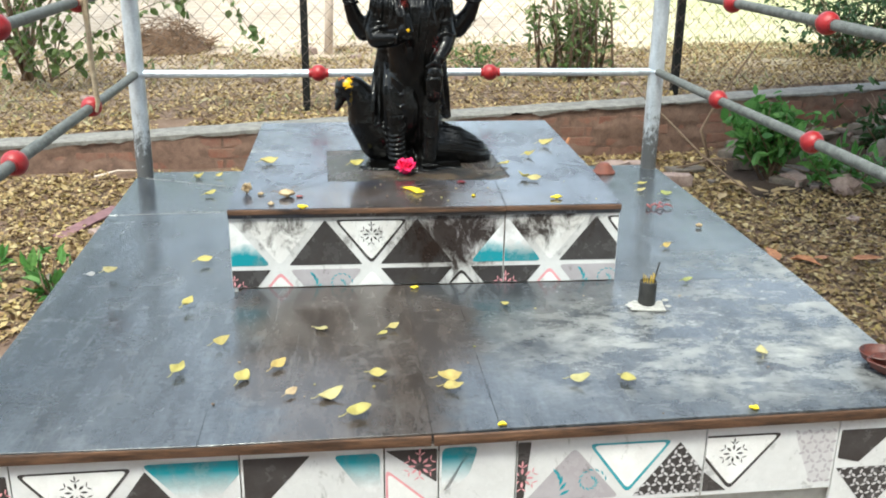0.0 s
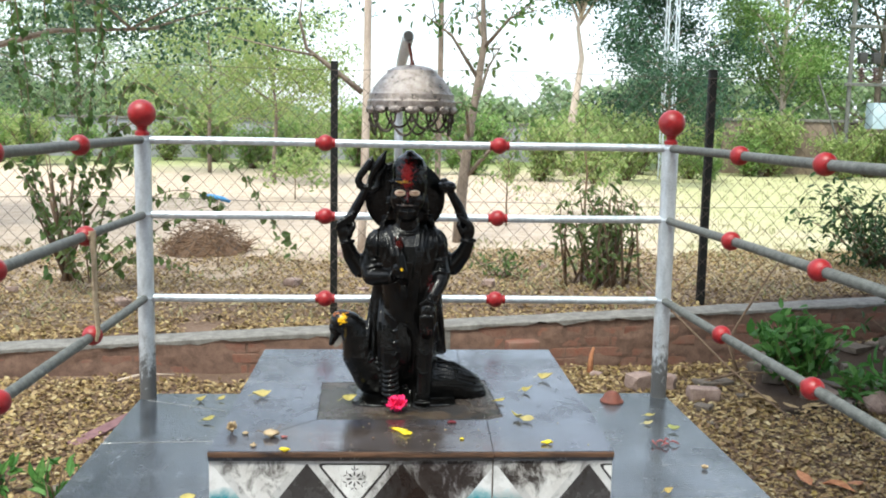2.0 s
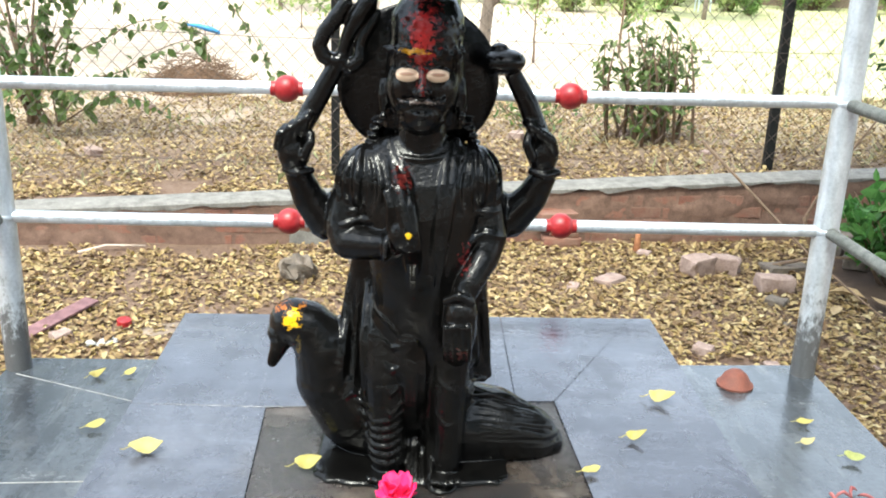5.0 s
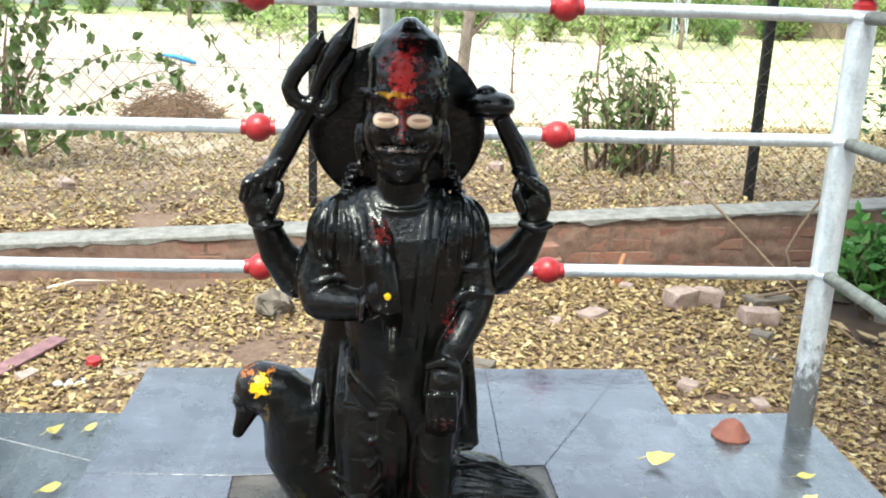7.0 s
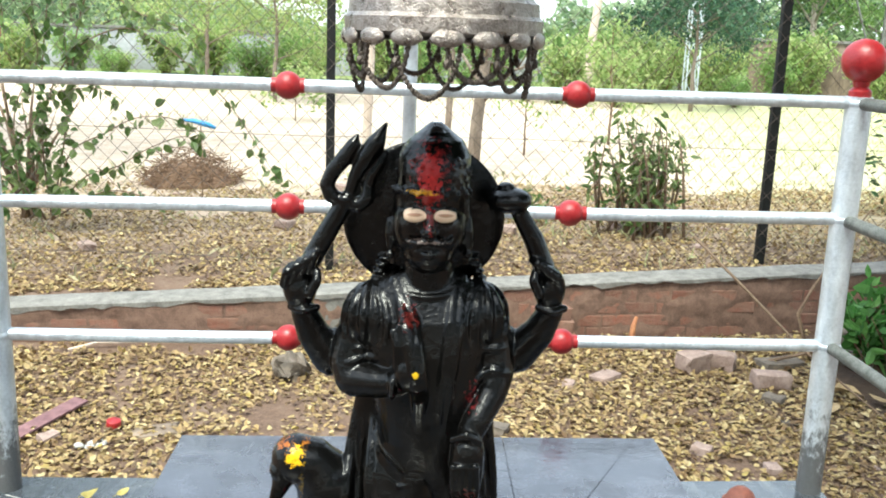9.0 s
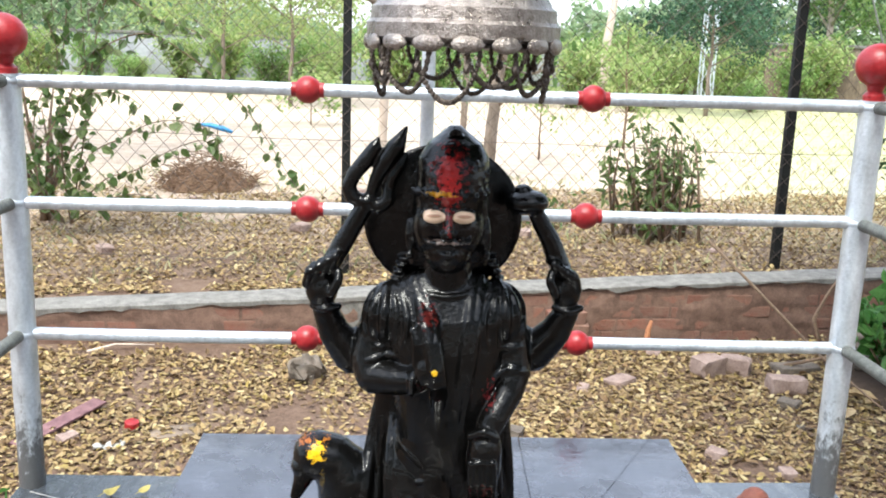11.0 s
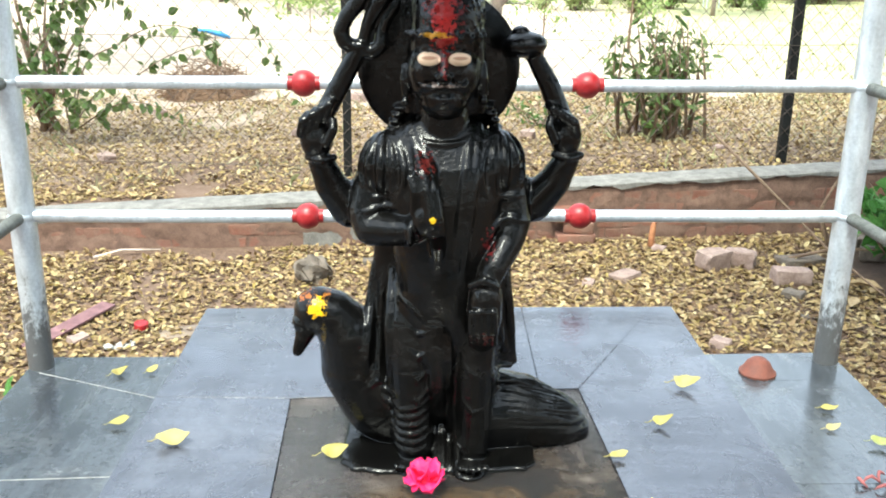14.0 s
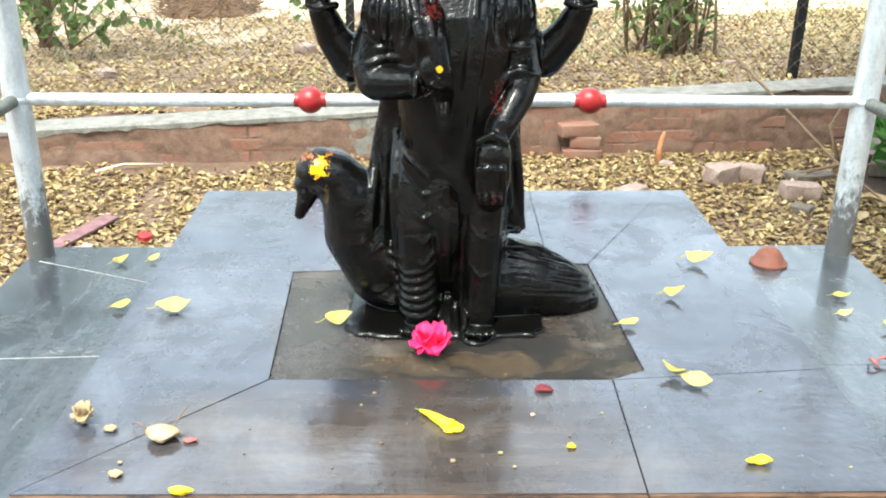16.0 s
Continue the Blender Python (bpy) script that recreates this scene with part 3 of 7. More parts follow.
def build_ground():
    xs = axis(-9, 11, 0.16, [20, 40, 80, 200, 600, 2000])
    ys = [-2000, -600, -200, -80, -40, -20, -8] + list(np.arange(-4, 12, 0.14)) + [13, 14.5, 17, 20, 24, 28, 34, 42, 60, 80, 200, 600, 2000]
    bm = bmesh.new()
    grid = [[bm.verts.new((x, y, ground_z(x, y))) for x in xs] for y in ys]
    for a, b in zip(grid, grid[1:]):
        for k in range(len(xs) - 1):
            bm.faces.new((a[k], a[k + 1], b[k + 1], b[k]))
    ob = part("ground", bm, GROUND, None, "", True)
    return tagged(ob, "brown soil that runs into a pale dry grass field", "ground", kind="structure")


build_ground()
RNG = np.random.default_rng(7)


def build_litter():
    pts = []
    for x0, x1, y0, y1, n in ((-4.2, 5.6, 1.0, 5.4, 150000), (-6.0, 8.0, 5.2, 9.8, 105000), (-3.4, -0.9, -1.2, 1.2, 11000), (0.9, 4.0, -1.2, 1.2, 24000)):
        x, y = RNG.uniform(x0, x1, n), RNG.uniform(y0, y1, n)
        for a, b in zip(x, y):
            w = wall_y(a)
            if -0.26 < b - w < 0.04 or (-0.82 < a < 0.87 and b < 1.2):
                continue
            cover = noise.noise((a * 0.9, b * 0.9, 9)) + 0.5 * noise.noise((a * 3, b * 3, 2))
            if a < -0.9 and b < 3.2:
                cover -= 0.32
            if a < -0.6 and b < 5.2:
                cover -= 0.12
            if b > 5.2:
                cover += 0.22
            if a > 0.8:
                cover += 0.35
            if a > 2.5 and 3.7 < b < 5.4:
                cover -= 0.75
            cover -= 0.45 * max(0.0, 2.3 - b) + 0.7 * max(0.0, abs(a - 0.7) - 3.9) * (b < 5.2)
            if b > 7:
                cover -= (b - 7) * 0.28
            if cover > -0.32 + RNG.uniform(-0.2, 0.2):
                pts.append((a, b, ground_z(a, b) + RNG.uniform(0.004, 0.022)))
    v, f = leaf_arrays(np.array(pts), 0.028, 0.0185, RNG, 0.65, 0.0, 0.35, 0.85)
    ob = raw("leaf_litter", v, f, LITTER)
    tagged(ob, "thick litter of dry yellow and brown fallen leaves", "leaf litter", kind="stuff")


build_litter()


def build_grass():
    n = 26000
    x, y = RNG.uniform(-16, 18, n), 9.5 + 20 * RNG.uniform(0, 1, n) ** 1.3
    keep = np.array([noise.noise((a * 0.35, b * 0.35, 3)) + 0.16 * (a > 2.5) - 0.5 * (a < 2.5) > -0.12 for a, b in zip(x, y)])
    p = np.stack([x, y, np.full(n, 0.24)], 1)[keep]
    v, f = leaf_arrays(p, 0.085, 0.012, RNG, 0.0, -1.3, 0.3, 0.5)
    tagged(raw("dry_grass", v, f, GRASS), "short dry yellow grass on the open field", "grass", kind="stuff")


build_grass()


def build_straw():
    """Sparse dry blades among the litter behind the fence."""
    n = 9000
    x, y = RNG.uniform(-6, 8, n), RNG.uniform(5.35, 10.5, n)
    keep = np.array([noise.noise((a * 1.1, b * 1.1, 6)) > 0.02 for a, b in zip(x, y)])
    p = np.array([(a, b, ground_z(a, b)) for a, b in zip(x[keep], y[keep])])
    v, f = leaf_arrays(p, 0.075, 0.009, RNG, 0.0, -0.9, 0.3, 0.6)
    tagged(raw("straw", v, f, GRASS), "thin dry straw standing among fallen leaves", "straw", kind="stuff")


build_straw()


# ---- lower platform ----
def dip(x, y):
    return -0.033 * max(0.0, y) / 1.1


PLATFORM = thing("platform", (0.02, 0.25, 0.0), "raised altar platform with slate slabs and patterned tile front", "platform", kind="structure")
bm = bmesh.new()
prism(bm, [(-0.79, -0.615), (0.83, -0.57), (0.85, 1.13), (-0.83, 1.10)], 0.0, 0.935, 0.0, None, 0.002)
part("core", bm, PLASTER, PLATFORM, "pale plastered masonry core")
bm = bmesh.new()
prism(bm, [(-0.785, -0.60), (0.83, -0.555), (0.85, 1.12), (-0.82, 1.09)], 0.925, 0.9788, 0.0, dip, 0.0005)
part("mortar_bed", bm, MUD_MORTAR, PLATFORM)
SLABS = [
    [(-0.80, -0.645), (-0.405, -0.645), (-0.405, 0.635), (-0.829, 0.608)],
    [(-0.405, -0.645), (-0.042, -0.632), (-0.05, 0.0), (-0.405, 0.0)],
    [(-0.042, -0.632), (0.068, -0.625), (0.055, 0.0), (-0.05, 0.0)],
    [(0.068, -0.625), (0.845, -0.593), (0.85, 0.0), (0.055, 0.0)],
    [(-0.829, 0.608), (-0.405, 0.635), (-0.405, 0.86), (-0.845, 1.056)],
    [(-0.845, 1.056), (-0.405, 0.86), (-0.405, 1.13), (-0.848, 1.125)],
    [(-0.405, 0.86), (0.405, 0.88), (0.405, 1.14), (-0.405, 1.13)],
    [(0.405, 0.0), (0.85, 0.0), (0.86, 0.60), (0.405, 0.60)],
    [(0.405, 0.60), (0.86, 0.60), (0.865, 1.02), (0.405, 0.99)],
    [(0.405, 0.99), (0.865, 1.02), (0.868, 1.16), (0.405, 1.14)],
]
for pts in SLABS:
    bm = bmesh.new()
    prism(bm, pts, 0.980, 1.0, 0.0006, dip, 0.0004)
    part("slab", bm, SLATE_DRY, PLATFORM, "", False)
for a, b in (((-0.80, 0.6098), (-0.53, 0.6270)), ((-0.815, 1.0426), (-0.55, 0.9246))):
    bm = bmesh.new()
    d = (Vector(b) - Vector(a)).normalized() * 0.0013
    prism(bm, [(a[0] + d.y, a[1] - d.x), (b[0] + 0.4 * d.y, b[1] - 0.4 * d.x), (b[0] - 0.4 * d.y, b[1] + 0.4 * d.x), (a[0] - d.y, a[1] + d.x)], 0.985, 1.0006, 0.0, dip, 0.0003)
    part("pointing", bm, ASH_CARD, PLATFORM, "thin white mortar joint")
bm = bmesh.new()
for a, b in (((-0.80, -0.6465), (-0.044, -0.6335)), ((-0.040, -0.6335), (0.845, -0.5945))):
    d = Vector((b[0] - a[0], b[1] - a[1], 0))
    turn = Matrix.Rotation(math.atan2(d.y, d.x), 4, "Z")
    box(bm, ((a[0] + b[0]) / 2, (a[1] + b[1]) / 2 - 0.002, 0.9885), (d.length, 0.006, 0.017), 0.0015, turn)
part("edging", bm, STONE_EDGE, PLATFORM, "raw brown sawn slab edge")


# ---- tiles ----
def clip(pts, lo, hi, axis_no):
    """Cuts a polygon to lo..hi along u (0) or w (1)."""
    for sign, lim in ((1, lo), (-1, hi)):
        out = []
        for a, b in zip(pts, pts[1:] + pts[:1]):
            da, db = sign * (a[axis_no] - lim), sign * (b[axis_no] - lim)
            if da >= 0:
                out.append(a)
            if (da >= 0) != (db >= 0):
                s = da / (da - db)
                out.append((a[0] + (b[0] - a[0]) * s, a[1] + (b[1] - a[1]) * s))
        pts = out
        if len(pts) < 3:
            return []
    return pts


def rounded(pts, r):
    """Rounds a polygon's corners with two-step chamfers."""
    out, n = [], len(pts)
    for i in range(n):
        p, a, b = Vector(pts[i]), Vector(pts[i - 1]), Vector(pts[(i + 1) % n])
        da, db = (a - p).normalized(), (b - p).normalized()
        q0, q1 = p + da * r, p + db * r
        for s in (0.0, 0.33, 0.67, 1.0):
            m = q0.lerp(p, s).lerp(p.lerp(q1, s), s)
            out.append((m.x, m.y))
    return out


def shrunk(pts, d):
    c = Vector((sum(p[0] for p in pts) / len(pts), sum(p[1] for p in pts) / len(pts)))
    return [tuple(Vector(p) + (c - Vector(p)).normalized() * d) for p in pts]


def flourish(c, s, kind):
    """Small printed ornaments as lists of petals (polygons)."""
    out = []
    if kind == "damask":
        for k in range(8):
            a = 2 * math.pi * k / 8
            out.append(petal(c, a, 0.25 * s, 0.75 * s, 0.16 * s))
        for k in range(6):
            a = 2 * math.pi * k / 6 + 0.5
            out.append(petal((c[0] + 0.75 * s * math.cos(a), c[1] + 0.75 * s * math.sin(a)), a + 0.9, 0.0, 0.42 * s, 0.09 * s))
            out.append(petal((c[0] + 0.75 * s * math.cos(a), c[1] + 0.75 * s * math.sin(a)), a - 0.9, 0.0, 0.42 * s, 0.09 * s))
        out.append(petal((c[0], c[1] + 0.8 * s), math.pi / 2, 0.0, 0.5 * s, 0.12 * s))
    elif kind == "swirl":
        for k in range(16):
            a = 0.45 * k
            r = s * (1.0 - 0.052 * k)
            p = (c[0] + r * math.cos(a), c[1] + r * math.sin(a))
            out.append(petal(p, a + 1.6, 0.0, 0.40 * s, 0.10 * s))
        for k in range(5):
            out.append(petal((c[0] - 2.0 * s, c[1] - 0.9 * s + 0.36 * k * s), 0.5 + 0.45 * k, 0.0, 0.75 * s, 0.20 * s))
    return out


def petal(p, a, r0, r1, w):
    ca, sa = math.cos(a), math.sin(a)
    q = [(r0, 0), ((r0 * 2 + r1) / 3, w / 2), ((r0 + 2 * r1) / 3, w / 2), (r1, 0), ((r0 + 2 * r1) / 3, -w / 2), ((r0 * 2 + r1) / 3, -w / 2)]
    return [(p[0] + x * ca - y * sa, p[1] + x * sa + y * ca) for x, y in q]


def circle_rings(c, pitch, lo_u, hi_u, lo_w, hi_w):
    """Overlapping ring petals, the lace print."""
    out = []
    rows = int((hi_w - lo_w) / pitch) + 2
    for j in range(rows):
        for i in range(int((hi_u - lo_u) / pitch) + 2):
            p = (lo_u + (i + 0.5 * (j % 2)) * pitch, lo_w + j * pitch * 0.87)
            for k in range(3):
                out.append(petal(p, 2 * math.pi * k / 3 + 0.3, 0.05 * pitch, 0.6 * pitch, 0.22 * pitch))
    return out


def inside(p, poly):
    hit = False
    for a, b in zip(poly, poly[1:] + poly[:1]):
        if (a[1] > p[1]) != (b[1] > p[1]) and p[0] < (b[0] - a[0]) * (p[1] - a[1]) / (b[1] - a[1]) + a[0]:
            hit = not hit
    return hit


class Print:
    """Collects the printed shapes of one tile, colour by colour."""

    def __init__(self, frame_of, u0, u1, w0, w1):
        self.f, self.lim, self.bm, self.mats = frame_of, (u0, u1, w0, w1), bmesh.new(), []

    def add(self, pts, mat, layer):
        u0, u1, w0, w1 = self.lim
        pts = clip(clip(pts, u0 + 0.002, u1 - 0.002, 0), w0 + 0.001, w1 - 0.001, 1)
        if len(pts) >= 3:
            if mat not in self.mats:
                self.mats.append(mat)
            vs = [self.bm.verts.new(self.f(u, w, 0.0004 + 0.00025 * layer)) for u, w in pts]
            self.bm.faces.new(vs).material_index = self.mats.index(mat)

    def done(self, tile):
        """Links what was drawn since the last call as one printed motif of the tile."""
        if self.mats:
            part("print", self.bm, self.mats, tile, "", False)
        self.bm, self.mats = bmesh.new(), []


def motif(pr, pts, style):
    """One triangle (or cut triangle) of the tile's print."""
    soft = rounded(pts, 0.012)
    cu, cw = sum(p[0] for p in pts) / len(pts), sum(p[1] for p in pts) / len(pts)
    wide = max(p[0] for p in pts) - min(p[0] for p in pts)
    if style == "black":
        pr.add(rounded(pts, 0.003), BLACK_TILE, 1)
    elif style == "grey":
        pr.add(soft, GREY_TILE, 1)
        for q in flourish((cu + 0.03, cw), 0.026, "swirl"):
            pr.add(q, TEAL_TILE, 2)
    elif style in ("framed", "framed_teal", "framed_pink"):
        ink = {"framed": BLACK_TILE, "framed_teal": TEAL_TILE, "framed_pink": PINK_TILE}[style]
        pr.add(soft, ink, 1)
        pr.add(rounded(shrunk(pts, 0.009), 0.010), WHITE_TILE, 2)
        if style == "framed":
            for q in flourish((cu, cw), 0.024, "damask"):
                pr.add(q, PLUM_TILE if wide < 0.15 else BLACK_TILE, 3)
    elif style == "teal":
        pr.add(soft, TEAL_FADE, 1)
    elif style == "lace":
        pr.add(soft, LACE_TILE, 1)
        for q in circle_rings((cu, cw), 0.022, min(p[0] for p in pts), max(p[0] for p in pts), min(p[1] for p in pts), max(p[1] for p in pts)):
            if inside((sum(a for a, _ in q) / 6, sum(b for _, b in q) / 6), pts):
                pr.add(q, GREY_TILE, 2)
    elif style == "dark_lace":
        pr.add(rounded(pts, 0.003), BLACK_TILE, 1)
        for q in circle_rings((cu, cw), 0.020, min(p[0] for p in pts), max(p[0] for p in pts), min(p[1] for p in pts), max(p[1] for p in pts)):
            if inside((sum(a for a, _ in q) / 6, sum(b for _, b in q) / 6), pts):
                pr.add(q, LACE_TILE, 2)
    elif style == "black_damask":
        pr.add(rounded(pts, 0.003), BLACK_TILE, 1)
        for q in flourish((cu, cw - 0.01), 0.026, "damask"):
            pr.add(q, WHITE_TILE if wide > 0.16 else PINK_TILE, 2)
    else:
        pr.add(soft, WHITE_TILE, 1)


def tile(parent, frame_of, u0, u1, w0, w1, shapes):
    bm = bmesh.new()
    g = 0.0012
    c = [frame_of(u, w, 0.0) for u, w in ((u0 + g, w0), (u1 - g, w0), (u1 - g, w1), (u0 + g, w1))]
    back = [frame_of(u, w, -0.008) for u, w in ((u0 + g, w0), (u1 - g, w0), (u1 - g, w1), (u0 + g, w1))]
    a, b = [bm.verts.new(p) for p in c], [bm.verts.new(p) for p in back]
    bm.faces.new(a)
    bm.faces.new(b[::-1])
    for k in range(4):
        bm.faces.new((a[k], a[(k + 1) % 4], b[(k + 1) % 4], b[k]))
    ob = part("tile", bm, TILE_BASE, parent, "", False)
    pr = Print(frame_of, u0, u1, w0, w1)
    for pts, style in shapes:
        motif(pr, pts, style)
        pr.done(ob)


TILE_BASE = glaze("tile_ground_glaze", (0.66, 0.65, 0.65), (0.5, 0.49, 0.49))


def triangle(cu, w0, w1, half, up):
    return [(cu - half, w0), (cu + half, w0), (cu, w1)] if up else [(cu - half, w1), (cu, w0), (cu + half, w1)]


# ---- plinth ----
PLINTH = thing("plinth", (0.0, 0.44, 0.97), "stepped plinth with wet slate top and sooty patterned tiles", "plinth")
bm = bmesh.new()
prism(bm, [(-0.412, 0.012), (0.412, 0.012), (0.412, 0.87), (-0.412, 0.865)], 0.955, 1.158, 0.0, None, 0.001)
part("core", bm, MUD_MORTAR, PLINTH)
TOP = [
    [(-0.425, 0.0), (0.168, 0.0), (0.174, 0.21), (-0.217, 0.21)],
    [(0.168, 0.0), (0.425, 0.004), (0.43, 0.236), (0.174, 0.21)],
    [(-0.425, 0.0), (-0.217, 0.21), (-0.228, 0.515), (-0.425, 0.52)],
    [(-0.425, 0.52), (-0.228, 0.515), (0.142, 0.545), (0.148, 0.882), (-0.425, 0.87)],
    [(0.142, 0.545), (0.20, 0.548), (0.392, 0.886), (0.148, 0.882)],
    [(0.174, 0.21), (0.43, 0.236), (0.428, 0.888), (0.392, 0.886), (0.20, 0.548), (0.215, 0.23)],
]
for pts in TOP:
    bm = bmesh.new()
    prism(bm, pts, 1.159, 1.18, 0.0005, None, 0.0004)
    part("slab", bm, SLATE_WET, PLINTH, "", False)
bm = bmesh.new()
prism(bm, [(-0.217, 0.21), (0.174, 0.21), (0.215, 0.23), (0.20, 0.548), (0.142, 0.545), (-0.228, 0.515)], 1.159, 1.179, 0.0004, None, 0.001)
part("cement_bed", bm, PEDESTAL, PLINTH, "oil-soaked brown cement bed")
bm = bmesh.new()
box(bm, (-0.1285, -0.0015, 1.1733), (0.593, 0.006, 0.0105), 0.0015)
box(bm, (0.2965, 0.0005, 1.1733), (0.255, 0.006, 0.0105), 0.0015)
part("edging", bm, STONE_EDGE, PLINTH, "raw brown sawn slab edge")
FACE = lambda u, w, lift: (u, 0.006 - lift, w)
HALF, STEP = 0.079, 0.0988
UP = ["teal", "black", "black", "teal", "black"]
DOWN = ["plain", "framed", "lace", "plain", "framed"]
LOWER = ["black_damask", "grey", "black", "black_damask", "grey"]
PEAK = ["framed_pink", "plain", "framed", "framed_pink", "plain"]
PRINTS = []
for k in range(5):
    cu = -0.419 + 2 * k * STEP
    PRINTS.append((triangle(cu, 1.050, 1.152, HALF, True), UP[k]))
    PRINTS.append((triangle(cu + STEP, 1.050, 1.152, HALF, False), DOWN[k]))
    PRINTS.append((triangle(cu, 0.938, 1.040, HALF, False), LOWER[k]))
    PRINTS.append((triangle(cu + STEP, 0.938, 1.036, HALF, True), PEAK[k]))
tile(PLINTH, FACE, -0.425, 0.168, 1.0, 1.165, PRINTS)
tile(PLINTH, FACE, 0.168, 0.423, 1.0, 1.165, PRINTS)
for sx in (-1, 1):
    side = (lambda u, w, lift: (sx * (0.421 + lift), u, w))
    tile(PLINTH, side, 0.008, 0.45, 0.99, 1.158, [(triangle(0.1 + 0.2 * k, 1.05, 1.15, HALF, k % 2 == 0), "black" if k % 2 else "plain") for k in range(2)])
    tile(PLINTH, side, 0.45, 0.87, 0.98, 1.158, [(triangle(0.55 + 0.2 * k, 1.05, 1.15, HALF, k % 2 == 0), "teal" if k % 2 else "lace") for k in range(2)])

# lower riser: short cut tiles side by side, each a different piece of the print


def riser(u, w, lift):
    return (u, -0.640 + (u + 0.80) * 0.0316 - lift, w)


def cut(u0, u1, w0, shapes):
    tile(PLATFORM, riser, u0, u1, w0, 0.978, shapes)


cut(-0.80, -0.69, 0.72, [(triangle(-0.80, 0.84, 0.955, 0.08, True), "black"), ([(-0.76, 0.955), (-0.695, 0.86), (-0.695, 0.955)], "black_damask")])
cut(-0.69, -0.345, 0.72, [(triangle(-0.595, 0.845, 0.957, 0.088, False), "framed"), (triangle(-0.49, 0.83, 0.95, 0.085, True), "black"), (triangle(-0.41, 0.86, 0.962, 0.085, False), "teal"), (triangle(-0.65, 0.73, 0.82, 0.07, True), "grey")])
cut(-0.345, -0.118, 0.72, [([(-0.34, 0.962), (-0.235, 0.962), (-0.315, 0.87), (-0.34, 0.87)], "black"), ([(-0.20, 0.96), (-0.125, 0.96), (-0.125, 0.885), (-0.155, 0.89)], "teal"), (triangle(-0.22, 0.74, 0.86, 0.08, True), "plain")])
cut(-0.118, -0.030, 0.72, [([(-0.116, 0.963), (-0.033, 0.963), (-0.033, 0.90)], "black_damask"), ([(-0.116, 0.93), (-0.04, 0.86), (-0.116, 0.83)], "framed_pink")])
cut(-0.030, 0.098, 0.72, [([(-0.025, 0.963), (0.035, 0.963), (0.02, 0.91), (-0.01, 0.885), (-0.025, 0.885)], "teal"), (triangle(0.04, 0.73, 0.84, 0.06, True), "grey")])
cut(0.098, 0.420, 0.842, [([(0.10, 0.965), (0.122, 0.965), (0.112, 0.85), (0.10, 0.85)], "black_damask"), (triangle(0.195, 0.85, 0.95, 0.082, True), "grey"), (triangle(0.29, 0.856, 0.955, 0.072, False), "framed_teal"), (triangle(0.375, 0.85, 0.95, 0.075, True), "dark_lace")])
cut(0.420, 0.655, 0.842, [(triangle(0.47, 0.85, 0.957, 0.085, False), "framed"), (triangle(0.42, 0.85, 0.89, 0.045, True), "black"), ([(0.575, 0.957), (0.65, 0.957), (0.65, 0.855), (0.615, 0.855)], "lace")])
cut(0.655, 0.843, 0.72, [([(0.66, 0.955), (0.76, 0.955), (0.70, 0.89), (0.66, 0.9)], "black"), (triangle(0.73, 0.79, 0.88, 0.07, False), "dark_lace")])

# ---- railing ----
RAIL = thing("railing", (0.0, 1.09, 0.965), "silver-painted welded pipe railing with red balls", "railing")
PL, PR, FL, FR = (-0.822, 1.076), (0.838, 1.11), (-0.834, -0.66), (0.915, -0.66)
for (x, y), z0, z1 in ((PL, 0.955, 1.80), (PR, 0.955, 1.80), (FL, -0.02, 1.80), (FR, -0.02, 1.80)):
    bm = bmesh.new()
    rod(bm, (x, y, z0), (x, y, z1), 0.0255, None, 24)
    for z in (1.293, 1.557, 1.787):
        ball(bm, (x, y, z), (0.029, 0.029, 0.016), 2)
    part("post", bm, PIPE_PAINT, RAIL)
    bm = bmesh.new()
    ball(bm, (x, y, 1.868), 0.0425, 3)
    lathe(bm, [(0.021, 0.0), (0.022, 0.012), (0.014, 0.02), (0.018, 0.034)], (x, y, 1.798), 16)
    part("cap_ball", bm, RED_PAINT, RAIL, "large red cap ball")
LEVELS = ((1.787, 0.560, 0.105), (1.557, 0.585, 0.095), (1.293, 0.612, 0.088))
for z, ya, yb in LEVELS:
    for a, b, worn, spots in ((PL, PR, False, [(-0.262 + 0.822) / 1.66, (0.285 + 0.822) / 1.66]), (PL, FL, True, [(PL[1] - ya + 0.06) / 1.736, (PL[1] - yb + 0.12) / 1.736, 0.97 * (PL[1] + 0.55) / 1.736]),
                              (PR, FR, True, [(PR[1] - ya) / 1.77, (PR[1] - yb) / 1.77, (PR[1] + 0.40) / 1.77])):
        p, q = Vector((*a, z)), Vector((*b, z))
        bm = bmesh.new()
        mids = [p.lerp(q, s) + Vector((0, 0, 0.0012 * math.sin(9 * s + z * 7))) for s in np.linspace(0, 1, 9)]
        tube(bm, mids, 0.0125, 14)
        part("rail", bm, PIPE_WORN if worn else PIPE_PAINT, RAIL, "dull weathered pipe rail" if worn else "")
        d = (q - p).normalized()
        for s in spots:
            c = p.lerp(q, s)
            bm = bmesh.new()
            ball(bm, c, 0.0262, 3)
            rod(bm, c - d * 0.031, c + d * 0.031, 0.0140, None, 14)
            part("ball", bm, RED_PAINT, RAIL)

